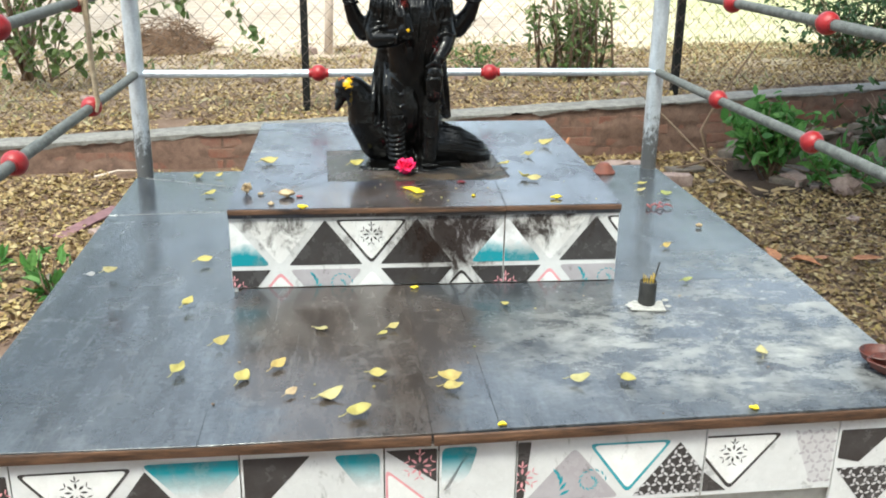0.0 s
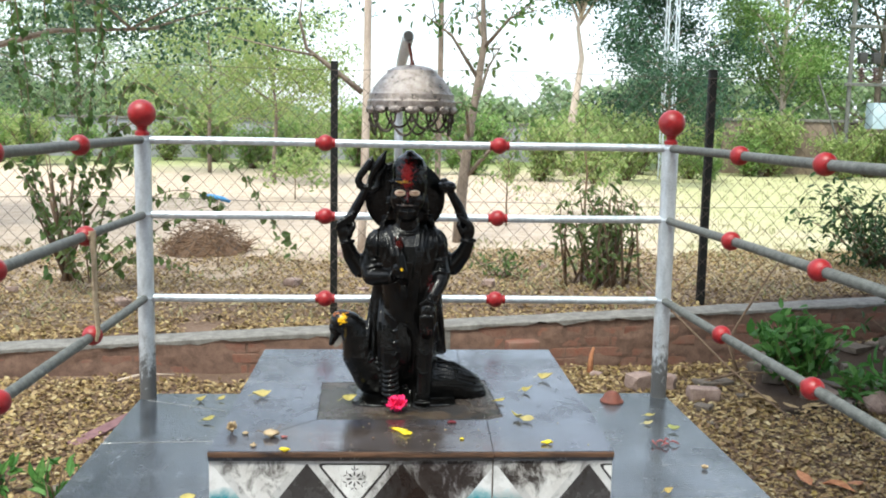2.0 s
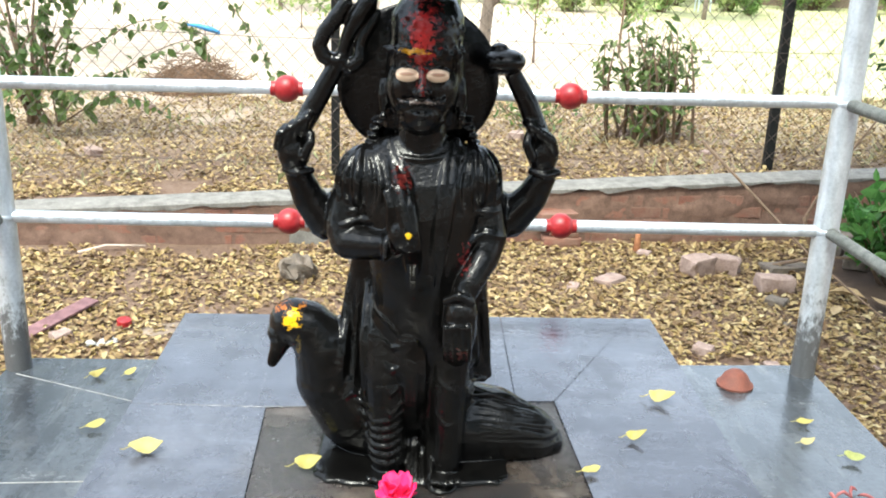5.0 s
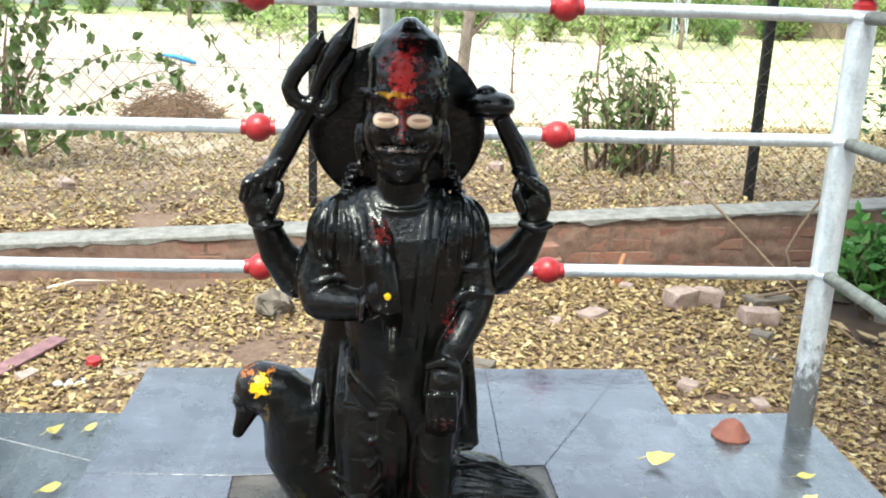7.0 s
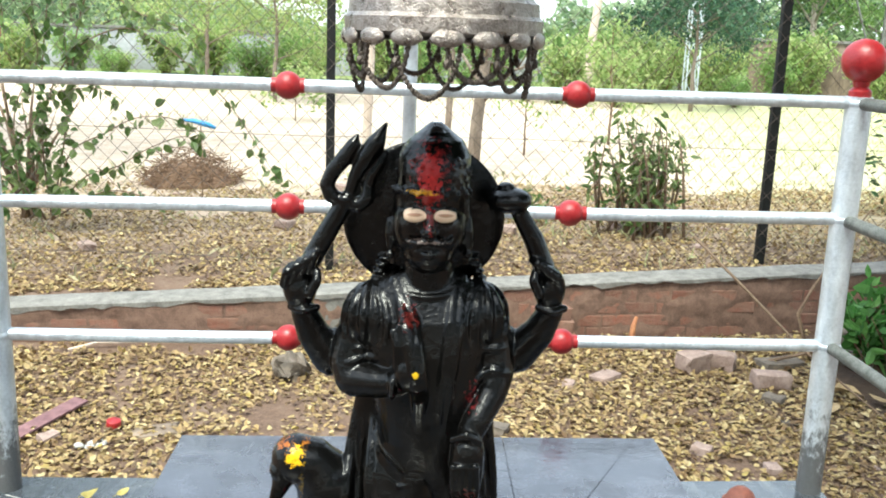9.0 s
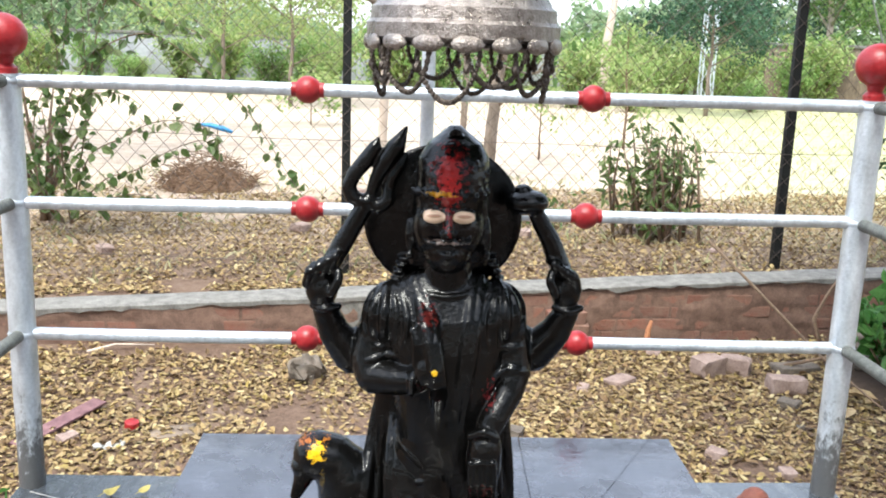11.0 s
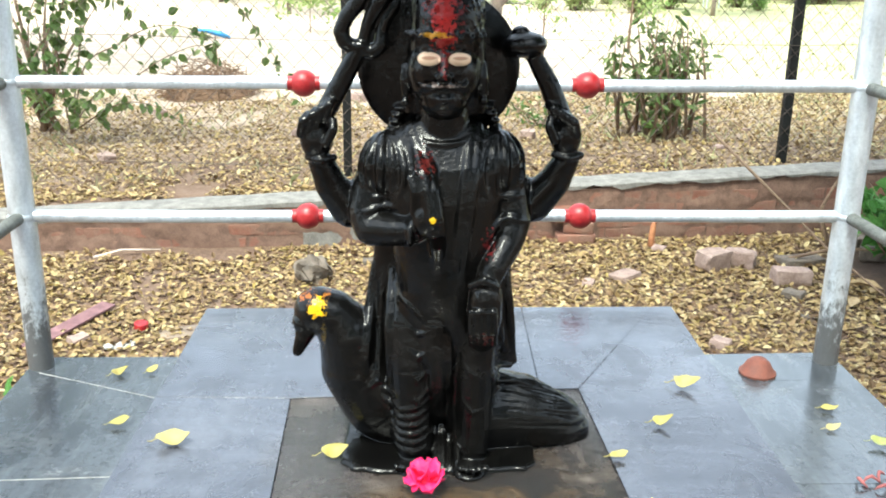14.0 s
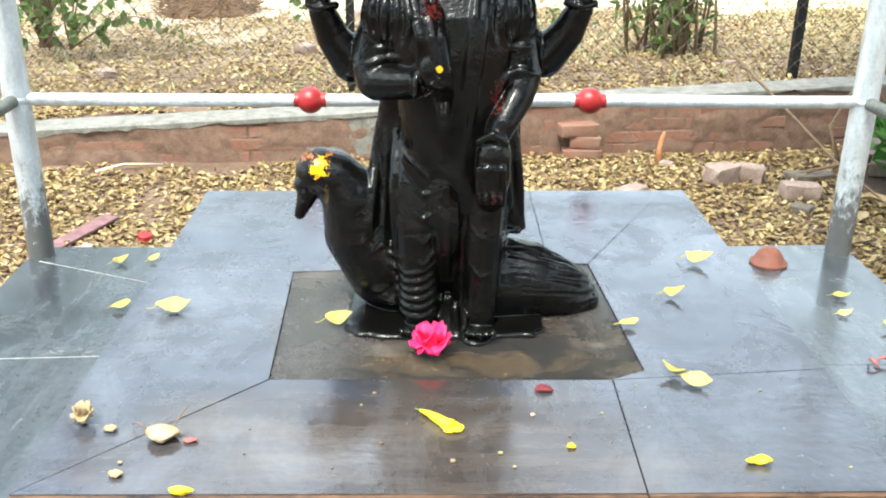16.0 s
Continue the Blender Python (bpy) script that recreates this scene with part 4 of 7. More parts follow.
# string tied to the railing on one side
bm = bmesh.new()
sx = -0.822
tube(bm, [(sx + 0.016, 0.512, 1.572), (sx + 0.02, 0.510, 1.50), (sx + 0.018, 0.514, 1.40), (sx + 0.022, 0.520, 1.31), (sx + 0.016, 0.522, 1.285)], [0.010, 0.007, 0.0075, 0.006, 0.004], 8)
for k in range(3):
    lathe(bm, [(0.016, -0.002), (0.020, 0.0), (0.016, 0.002)], (sx, 0.512 + 0.0, 1.557 + 0.004 * (k - 1)), 10)
tagged(part("string", bm, STRING), "pale jute string hanging from the railing", "string")

# ---- umbrella over the idol ----
UMB = thing("ceremonial_umbrella", (-0.034, 1.135, 0.966), "tarnished silver ceremonial umbrella on a bent pipe", "umbrella")
bm = bmesh.new()
tube(bm, [(-0.034, 1.135, 0.955), (-0.034, 1.135, 1.5), (-0.034, 1.135, 1.86), (-0.036, 1.12, 1.92), (-0.038, 1.07, 1.962), (-0.036, 0.90, 1.985), (-0.030, 0.60, 2.015), (-0.019, 0.265, 2.05)], 0.0135, 16)
part("pole", bm, PIPE_PAINT, UMB)
# the pipe is capped: a black disc stands for the shade inside its mouth
bm = bmesh.new()
rod(bm, (-0.0188, 0.2655, 2.0502), (-0.0186, 0.2600, 2.0507), 0.0105, None, 16)
part("pipe_shade_disc", bm, SOOT, UMB, "black disc standing for the shaded pipe hollow")
DC = (-0.009, 0.275, 1.888)
bm = bmesh.new()
prof = [(0.092, 0.0), (0.1, 0.004), (0.101, 0.018), (0.097, 0.022), (0.096, 0.034), (0.091, 0.038), (0.084, 0.052), (0.070, 0.070), (0.058, 0.080), (0.056, 0.086), (0.044, 0.093), (0.024, 0.098), (0.003, 0.100)]
lathe(bm, prof, DC, 48)
lathe(bm, [(0.095, -0.004), (0.090, 0.0), (0.086, 0.03), (0.06, 0.07), (0.002, 0.09)], DC, 48)
part("dome", bm, CHHATRA, UMB, "embossed silver dome")
bm = bmesh.new()
for k in range(16):
    a = 2 * math.pi * k / 16
    ball(bm, (DC[0] + 0.099 * math.cos(a), DC[1] + 0.099 * math.sin(a), DC[2] - 0.001), (0.005, 0.0165, 0.0085), 2, Matrix.Rotation(a, 4, "Z"))
part("scallop_rim", bm, CHHATRA, UMB)
bm = bmesh.new()
tube(bm, [(-0.0188, 0.275, 2.046), (-0.012, 0.275, 2.01), (-0.009, 0.275, 1.985)], 0.0035, 8)
lathe(bm, [(0.006, 0.0), (0.005, 0.006), (0.004, 0.012)], (DC[0], DC[1], DC[2] + 0.098), 14)
part("hanger", bm, TERRA_OIL, UMB, "red-stained hanging rod")
for k in range(12):
    a0, a1 = 2 * math.pi * k / 12, 2 * math.pi * (k + 1.25) / 12
    bm = bmesh.new()
    depth = 0.041 + 0.008 * ((k * 7) % 3 - 1)
    for i in range(31):
        s = 0.5 - 0.5 * math.cos(math.pi * i / 30)
        a = a0 + (a1 - a0) * s
        r = 0.095 - 0.010 * math.sin(math.pi * s)
        z = DC[2] - 0.008 - depth * (1 - (2 * s - 1) ** 2) ** 0.6
        ball(bm, (DC[0] + r * math.cos(a), DC[1] + r * math.sin(a), z), ((0.0034, 0.0026, 0.0034) if i % 2 else (0.0026, 0.0034, 0.0034)), 1)
    part("chain", bm, CHAIN, UMB)
    bm = bmesh.new()
    px, py = DC[0] + 0.095 * math.cos(a0), DC[1] + 0.095 * math.sin(a0)
    tube(bm, [(px, py, DC[2] - 0.004), (px, py, DC[2] - 0.02)], [0.0014, 0.0014], 6)
    ball(bm, (px, py, DC[2] - 0.024), (0.004, 0.004, 0.006), 1)
    part("pendant", bm, CHAIN, UMB)
bm = bmesh.new()
for k in range(4):
    lathe(bm, [(0.017, -0.002), (0.021, 0.0), (0.017, 0.002)], (-0.034, 1.112, 1.778 + 0.006 * k), 12)
part("binding_wire", bm, WIRE, UMB)


# ---- idol ----
def build_idol():
    bm = bmesh.new()

    folds = []

    def ridge(pts, r, n=8):
        folds.append(([Vector(p) for p in pts], r, n))

    def lay_folds():
        """Lays each fold on the skin that stands below it, running out at both ends."""
        skin = BVHTree.FromBMesh(bm)
        for pts, r, n in folds:
            k, line = len(pts) - 1, []
            for i in range(4 * k + 1):
                c = min(i // 4, k - 1)
                p = pts[c].lerp(pts[c + 1], i / 4 - c)
                hit = skin.ray_cast(Vector((p.x, -1.0, p.z)), Vector((0, 1, 0)))[0]
                e = math.sin(math.pi * i / (4 * k))
                if hit is None or abs(hit.y - p.y) > 0.05:
                    continue
                p.y = hit.y + r * (0.9 - 0.75 * e)
                line.append((p, r * (0.75 + 0.25 * e)))
            for i in range(1, len(line) - 1):
                line[i][0].y = 0.5 * line[i][0].y + 0.25 * (line[i - 1][0].y + line[i + 1][0].y)
            limb(bm, [p for p, _ in line], [q for _, q in line], n, 1)

    # foot slab with a broken outline
    rim = []
    for k in range(44):
        a = 2 * math.pi * k / 44
        w = 1.0 + 0.05 * noise.noise((3 * math.cos(a), 3 * math.sin(a), 4.0)) + 0.03 * noise.noise((9 * math.cos(a), 9 * math.sin(a), 1.0))
        rim.append((-0.014 + 0.126 * w * math.copysign(abs(math.cos(a)) ** 0.3, math.cos(a)), 0.392 + 0.082 * w * math.copysign(abs(math.sin(a)) ** 0.3, math.sin(a))))
    prism(bm, rim, 1.175, 1.185, 0.0, None, 0.003)
    # long coat behind, open at the front
    loft(bm, [(1.2920, -0.0151, 0.398, 0.1040, 0.026), (1.3514, -0.0143, 0.398, 0.0950, 0.028), (1.4405, -0.0124, 0.400, 0.0874, 0.028), (1.5109, -0.0109, 0.396, 0.0772, 0.028), (1.6010, -0.0086, 0.392, 0.0610, 0.020)], 36)
    ridge([(-0.0957, 0.3720, 1.4305), (-0.1056, 0.3680, 1.3548), (-0.1119, 0.3700, 1.2811)], 0.0086)
    ridge([(-0.0845, 0.3660, 1.4325), (-0.0907, 0.3620, 1.3571), (-0.0944, 0.3620, 1.2808)], 0.0064)
    ridge([(-0.0734, 0.3600, 1.4308), (-0.0779, 0.3540, 1.3602), (-0.0756, 0.3520, 1.2776)], 0.0079)
    ridge([(0.0665, 0.3760, 1.4301), (0.0735, 0.3740, 1.3681), (0.0802, 0.3740, 1.3071)], 0.0079)
    ridge([(0.0546, 0.3680, 1.3925), (0.0592, 0.3660, 1.3561), (0.0650, 0.3660, 1.3104)], 0.0071)
    # trunk of the body
    loft(bm, [(1.2356, -0.0074, 0.374, 0.0640, 0.022), (1.2913, -0.0078, 0.374, 0.0683, 0.029), (1.3380, -0.0087, 0.373, 0.0727, 0.036), (1.3768, -0.0111, 0.370, 0.0699, 0.042), (1.4125, -0.0070, 0.366, 0.0611, 0.045), (1.4684, -0.0094, 0.363, 0.0653, 0.048), (1.5283, -0.0118, 0.362, 0.0732, 0.049), (1.5659, -0.0132, 0.366, 0.0795, 0.047), (1.5998, -0.0134, 0.370, 0.0674, 0.034), (1.6181, -0.0140, 0.372, 0.0367, 0.024)], 36)
    # legs under the draped cloth
    limb(bm, [(-0.0532, 0.3780, 1.4034), (-0.0545, 0.3660, 1.3632), (-0.0508, 0.3540, 1.3076), (-0.0479, 0.3520, 1.2462), (-0.0457, 0.3500, 1.1950)], [0.0257, 0.0314, 0.0286, 0.0250, 0.0236], 16)
    limb(bm, [(0.0271, 0.3780, 1.4037), (0.0274, 0.3660, 1.3635), (0.0290, 0.3540, 1.3001), (0.0301, 0.3480, 1.2403), (0.0281, 0.3440, 1.1941)], [0.0257, 0.0314, 0.0257, 0.0221, 0.0200], 16)
    for k in range(6):
        z, s = 0.0125 * k, 1 - 0.05 * k
        ridge([(-0.078, 0.352, 1.209 + z), (-0.064, 0.331, 1.201 + 0.9 * z), (-0.044, 0.322, 1.200 + z), (-0.028, 0.332, 1.209 + z)], 0.0052 * s)
    for k in range(5):
        ridge([(-0.0649, 0.3320, 1.4045), (-0.0460, 0.3220, 1.3904), (-0.0312, 0.3220, 1.3761)], 0.004) if k == 0 else ridge([(-0.062 + 0.003 * k, 0.333 + 0.002 * k, 1.405 - 0.031 * k), (-0.044, 0.320, 1.388 - 0.030 * k), (-0.024, 0.318, 1.390 - 0.024 * k)], 0.0032)
        if k % 2:
            ridge([(0.012, 0.326, 1.345 - 0.024 * k), (0.026, 0.321, 1.330 - 0.025 * k), (0.042, 0.330, 1.325 - 0.022 * k)], 0.0030)
    # hanging front panel and its pleats
    limb(bm, [(-0.0214, 0.3580, 1.4029), (-0.0213, 0.3490, 1.3697), (-0.0196, 0.3440, 1.3271), (-0.0163, 0.3450, 1.2871)], [0.0214, 0.0243, 0.0243, 0.0171], 14)
    ridge([(-0.0243, 0.3180, 1.3524), (-0.0237, 0.3220, 1.2914), (-0.0202, 0.3280, 1.2266), (-0.0197, 0.3340, 1.1834)], 0.0057)
    ridge([(-0.0149, 0.3180, 1.3525), (-0.0141, 0.3220, 1.2914), (-0.0111, 0.3280, 1.2266), (-0.0104, 0.3340, 1.1834)], 0.0057)
    ridge([(-0.0054, 0.3180, 1.3525), (-0.0044, 0.3220, 1.2914), (-0.0019, 0.3280, 1.2266), (-0.0010, 0.3340, 1.1834)], 0.0057)
    ridge([(0.0033, 0.3180, 1.3525), (0.0046, 0.3220, 1.2914), (0.0073, 0.3280, 1.2266), (0.0083, 0.3340, 1.1833)], 0.0057)
    ball(bm, (-0.0470, 0.3300, 1.1775), (0.0214, 0.034, 0.0100), 3)
    ball(bm, (0.0223, 0.3240, 1.1808), (0.0243, 0.036, 0.0093), 3)
    for k in range(5):
        ball(bm, (0.014 + 0.008 * k - 0.003, 0.296 + 0.002 * abs(k - 2), 1.194), (0.0045, 0.009, 0.005), 2)
        ball(bm, (-0.068 + 0.008 * k, 0.300 + 0.002 * abs(k - 2), 1.194), (0.0045, 0.009, 0.005), 2)
    # belly sash and the two borders of the coat
    limb(bm, [(-0.0081, 0.3350, 1.4789), (-0.0090, 0.3340, 1.4397), (-0.0109, 0.3360, 1.4186)], [0.0159, 0.0165, 0.0134], 14)
    ridge([(-0.0530, 0.3460, 1.6107), (-0.0382, 0.3220, 1.5652), (-0.0238, 0.3150, 1.4989), (-0.0211, 0.3180, 1.4263)], 0.0079)
    ridge([(-0.0441, 0.3460, 1.6109), (-0.0288, 0.3220, 1.5654), (-0.0179, 0.3150, 1.4990), (-0.0174, 0.3180, 1.4264)], 0.0079)
    ridge([(0.0169, 0.3460, 1.6124), (0.0115, 0.3220, 1.5662), (0.0049, 0.3150, 1.4994), (0.0010, 0.3180, 1.4266)], 0.0079)
    ridge([(0.0276, 0.3460, 1.6127), (0.0210, 0.3220, 1.5664), (0.0133, 0.3150, 1.4996), (0.0096, 0.3180, 1.4267)], 0.0079)
    # shoulder capes with fanned folds
    ball(bm, (-0.0809, 0.3740, 1.5609), (0.0341, 0.042, 0.0402), 3)
    ball(bm, (0.0509, 0.3740, 1.5638), (0.0305, 0.042, 0.0402), 3)
    for c, s in ((Vector((-0.0809, 0.3740, 1.5609)), -1), (Vector((0.0509, 0.3740, 1.5638)), 1)):
        for k in range(5):
            th = math.radians(-42 + 27 * k)
            pts = []
            for i in range(7):
                ph = math.radians(78 - 22 * i + 3 * k)
                pts.append(c + Vector((s * 0.033 * math.sin(th) * math.cos(ph), -0.041 * math.cos(th) * math.cos(ph), 0.040 * math.sin(ph))))
            ridge(pts, 0.0062 - 0.0005 * abs(k - 2))
    # lower arm bent across, palm raised
    limb(bm, [(-0.0977, 0.3680, 1.5442), (-0.1045, 0.3600, 1.5076), (-0.0989, 0.3500, 1.4902), (-0.0661, 0.3300, 1.4928), (-0.0466, 0.3180, 1.4974)], [0.0232, 0.0232, 0.0220, 0.0183, 0.0146], 16)
    ridge([(-0.1124, 0.3440, 1.5089), (-0.0903, 0.3300, 1.5179), (-0.0649, 0.3220, 1.5210)], 0.0061)
    ridge([(-0.1033, 0.3440, 1.5296), (-0.0877, 0.3360, 1.5287), (-0.0751, 0.3360, 1.5314)], 0.0055)
    ball(bm, (-0.0525, 0.3160, 1.4968), (0.0061, 0.022, 0.0195), 2)
    ball(bm, (-0.0324, 0.3060, 1.5133), (0.0183, 0.016, 0.0220), 3)
    ball(bm, (-0.0239, 0.3000, 1.5012), (0.0104, 0.012, 0.0098), 2)
    limb(bm, [(-0.0478, 0.3040, 1.5212), (-0.0481, 0.3020, 1.5465), (-0.0531, 0.3080, 1.5628)], [0.0055, 0.0055, 0.0043], 10)
    limb(bm, [(-0.0408, 0.3040, 1.5213), (-0.0411, 0.3020, 1.5466), (-0.0457, 0.3080, 1.5690)], [0.0055, 0.0055, 0.0043], 10)
    limb(bm, [(-0.0331, 0.3040, 1.5215), (-0.0336, 0.3020, 1.5467), (-0.0381, 0.3080, 1.5680)], [0.0055, 0.0055, 0.0043], 10)
    limb(bm, [(-0.0261, 0.3040, 1.5216), (-0.0266, 0.3020, 1.5469), (-0.0304, 0.3080, 1.5602)], [0.0055, 0.0055, 0.0043], 10)
    # lower arm reaching down to the knee
    limb(bm, [(0.0662, 0.3680, 1.5476), (0.0714, 0.3580, 1.4984), (0.0651, 0.3460, 1.4760), (0.0480, 0.3260, 1.4491), (0.0408, 0.3200, 1.4329)], [0.0220, 0.0220, 0.0195, 0.0165, 0.0140], 16)
    ridge([(0.0868, 0.3500, 1.5001), (0.0661, 0.3300, 1.5067), (0.0465, 0.3240, 1.4969), (0.0351, 0.3220, 1.4748)], 0.0067)
    ridge([(0.0786, 0.3460, 1.5326), (0.0629, 0.3340, 1.5310), (0.0495, 0.3360, 1.5339)], 0.0055)
    limb(bm, [(0.0203, 0.3120, 1.4308), (0.0345, 0.3000, 1.4414), (0.0492, 0.3060, 1.4312)], [0.0061, 0.0067, 0.0055], 10)
    limb(bm, [(0.0380, 0.3140, 1.4169), (0.0367, 0.3160, 1.3877), (0.0355, 0.3200, 1.3597)], [0.0201, 0.0213, 0.0171], 16)
    limb(bm, [(0.0205, 0.2960, 1.4037), (0.0214, 0.2980, 1.3774), (0.0224, 0.3060, 1.3570)], [0.0049, 0.0055, 0.0043], 8, 1)
    limb(bm, [(0.0290, 0.2960, 1.4038), (0.0300, 0.2980, 1.3775), (0.0311, 0.3060, 1.3571)], [0.0049, 0.0055, 0.0043], 8, 1)
    limb(bm, [(0.0375, 0.2960, 1.4039), (0.0386, 0.2980, 1.3776), (0.0398, 0.3060, 1.3572)], [0.0049, 0.0055, 0.0043], 8, 1)
    limb(bm, [(0.0460, 0.2960, 1.4040), (0.0472, 0.2980, 1.3776), (0.0485, 0.3060, 1.3573)], [0.0049, 0.0055, 0.0043], 8, 1)
    # arm raised with the trident
    limb(bm, [(-0.0990, 0.3880, 1.5284), (-0.1265, 0.3840, 1.5045), (-0.1478, 0.3760, 1.5356), (-0.1599, 0.3680, 1.5684)], [0.0268, 0.0244, 0.0201, 0.0152], 18)
    limb(bm, [(-0.1732, 0.3560, 1.5751), (-0.1568, 0.3440, 1.5737), (-0.1418, 0.3540, 1.5751)], [0.0049] * 3, 8, 1)
    ball(bm, (-0.1629, 0.3620, 1.5962), (0.0201, 0.022, 0.0256), 3)
    limb(bm, [(-0.1804, 0.3480, 1.6029), (-0.1756, 0.3420, 1.6201), (-0.1708, 0.3500, 1.6270)], [0.0055, 0.0061, 0.0049], 8, 1)
    limb(bm, [(-0.1709, 0.3480, 1.6080), (-0.1656, 0.3420, 1.6264), (-0.1607, 0.3500, 1.6326)], [0.0055, 0.0061, 0.0049], 8, 1)
    limb(bm, [(-0.1614, 0.3480, 1.6131), (-0.1556, 0.3420, 1.6326), (-0.1507, 0.3500, 1.6383)], [0.0055, 0.0061, 0.0049], 8, 1)
    limb(bm, [(-0.1519, 0.3480, 1.6182), (-0.1456, 0.3420, 1.6389), (-0.1406, 0.3500, 1.6440)], [0.0055, 0.0061, 0.0049], 8, 1)
    limb(bm, [(-0.1503, 0.3420, 1.5928), (-0.1417, 0.3400, 1.6100), (-0.1410, 0.3460, 1.6207)], [0.0061, 0.0061, 0.0049], 8, 1)
    limb(bm, [(-0.1655, 0.3600, 1.6016), (-0.1367, 0.3580, 1.6545), (-0.1105, 0.3560, 1.7024)], [0.0122, 0.0122, 0.0104], 16)
    ball(bm, (-0.1105, 0.3560, 1.7035), (0.0128, 0.012, 0.0091), 2)
    limb(bm, [(-0.1128, 0.3560, 1.7011), (-0.1273, 0.3560, 1.7077), (-0.1324, 0.3560, 1.7197), (-0.1253, 0.3560, 1.7354), (-0.1109, 0.3560, 1.7530), (-0.1023, 0.3560, 1.7668), (-0.0983, 0.3560, 1.7771)], [0.0085, 0.0091, 0.0085, 0.0091, 0.0098, 0.0079, 0.0024], 12)
    limb(bm, [(-0.1081, 0.3560, 1.7059), (-0.1006, 0.3560, 1.7293), (-0.0880, 0.3560, 1.7526), (-0.0772, 0.3560, 1.7688), (-0.0665, 0.3560, 1.7904)], [0.0061, 0.0079, 0.0116, 0.0110, 0.0024], 12)
    limb(bm, [(-0.1087, 0.3560, 1.7001), (-0.0958, 0.3540, 1.6972), (-0.0859, 0.3540, 1.7057), (-0.0855, 0.3560, 1.7194), (-0.0810, 0.3560, 1.7334), (-0.0719, 0.3580, 1.7472), (-0.0651, 0.3580, 1.7588)], [0.0085, 0.0085, 0.0085, 0.0073, 0.0073, 0.0073, 0.0030], 12)
    # arm raised with the mace
    limb(bm, [(0.0660, 0.3880, 1.5317), (0.0974, 0.3840, 1.5129), (0.1216, 0.3760, 1.5425), (0.1350, 0.3680, 1.5737)], [0.0268, 0.0244, 0.0201, 0.0152], 18)
    limb(bm, [(0.1164, 0.3540, 1.5809), (0.1312, 0.3440, 1.5776), (0.1489, 0.3560, 1.5798)], [0.0049] * 3, 8, 1)
    ball(bm, (0.1304, 0.3620, 1.6020), (0.0189, 0.022, 0.0268), 3)
    limb(bm, [(0.1422, 0.3480, 1.6044), (0.1365, 0.3420, 1.6206), (0.1300, 0.3500, 1.6272)], [0.0055, 0.0061, 0.0049], 8, 1)
    limb(bm, [(0.1344, 0.3480, 1.6117), (0.1283, 0.3420, 1.6259), (0.1219, 0.3500, 1.6313)], [0.0055, 0.0061, 0.0049], 8, 1)
    limb(bm, [(0.1266, 0.3480, 1.6189), (0.1202, 0.3420, 1.6312), (0.1138, 0.3500, 1.6354)], [0.0055, 0.0061, 0.0049], 8, 1)
    limb(bm, [(0.1189, 0.3480, 1.6262), (0.1120, 0.3420, 1.6365), (0.1056, 0.3500, 1.6395)], [0.0055, 0.0061, 0.0049], 8, 1)
    limb(bm, [(0.1155, 0.3420, 1.5991), (0.1076, 0.3400, 1.6160), (0.1101, 0.3460, 1.6270)], [0.0061, 0.0061, 0.0049], 8, 1)
    limb(bm, [(0.1288, 0.3600, 1.6119), (0.1078, 0.3580, 1.6611), (0.0882, 0.3560, 1.6952)], [0.0134, 0.0122, 0.0098], 16)
    ball(bm, (0.0766, 0.3540, 1.7076), (0.0262, 0.026, 0.0152), 3, Matrix.Rotation(-0.06, 4, "Y"))
    ball(bm, (0.0718, 0.3540, 1.7221), (0.0104, 0.011, 0.0073), 2)
    # halo plate
    ball(bm, (-0.0195, 0.4020, 1.6765), (0.0976, 0.013, 0.0927), 4)
    limb(bm, [(-0.0124, 0.3680, 1.5971), (-0.0133, 0.3620, 1.6296)], [0.0317, 0.0280])
    ridge([(-0.0509, 0.3400, 1.6018), (-0.0329, 0.3240, 1.5965), (-0.0142, 0.3180, 1.5948), (0.0064, 0.3240, 1.5974), (0.0229, 0.3400, 1.6036)], 0.0037)
    # hair and crown: a tall pointed cap over side locks
    loft(bm, [(1.6246, -0.0122, 0.380, 0.0486, 0.026), (1.6580, -0.0119, 0.374, 0.0515, 0.034), (1.6926, -0.0117, 0.366, 0.0458, 0.044), (1.7171, -0.0113, 0.360, 0.0429, 0.049), (1.7404, -0.0107, 0.360, 0.0415, 0.048), (1.7569, -0.0102, 0.362, 0.0411, 0.044), (1.7739, -0.0092, 0.364, 0.0314, 0.034), (1.7861, -0.0095, 0.368, 0.0157, 0.020), (1.7934, -0.0094, 0.370, 0.0067, 0.008)], 36)
    ball(bm, (-0.0648, 0.3900, 1.6287), (0.0091, 0.012, 0.0043), 2)
    ball(bm, (0.0392, 0.3900, 1.6314), (0.0091, 0.012, 0.0043), 2)
    ball(bm, (-0.0678, 0.3900, 1.6204), (0.0091, 0.012, 0.0043), 2)
    ball(bm, (0.0427, 0.3900, 1.6232), (0.0091, 0.012, 0.0043), 2)
    ball(bm, (-0.0709, 0.3900, 1.6121), (0.0091, 0.012, 0.0043), 2)
    ball(bm, (0.0461, 0.3900, 1.6150), (0.0091, 0.012, 0.0043), 2)
    ball(bm, (-0.0739, 0.3900, 1.6037), (0.0091, 0.012, 0.0043), 2)
    ball(bm, (0.0496, 0.3900, 1.6068), (0.0091, 0.012, 0.0043), 2)
    ball(bm, (-0.0769, 0.3900, 1.5954), (0.0091, 0.012, 0.0043), 2)
    ball(bm, (0.0531, 0.3900, 1.5985), (0.0091, 0.012, 0.0043), 2)
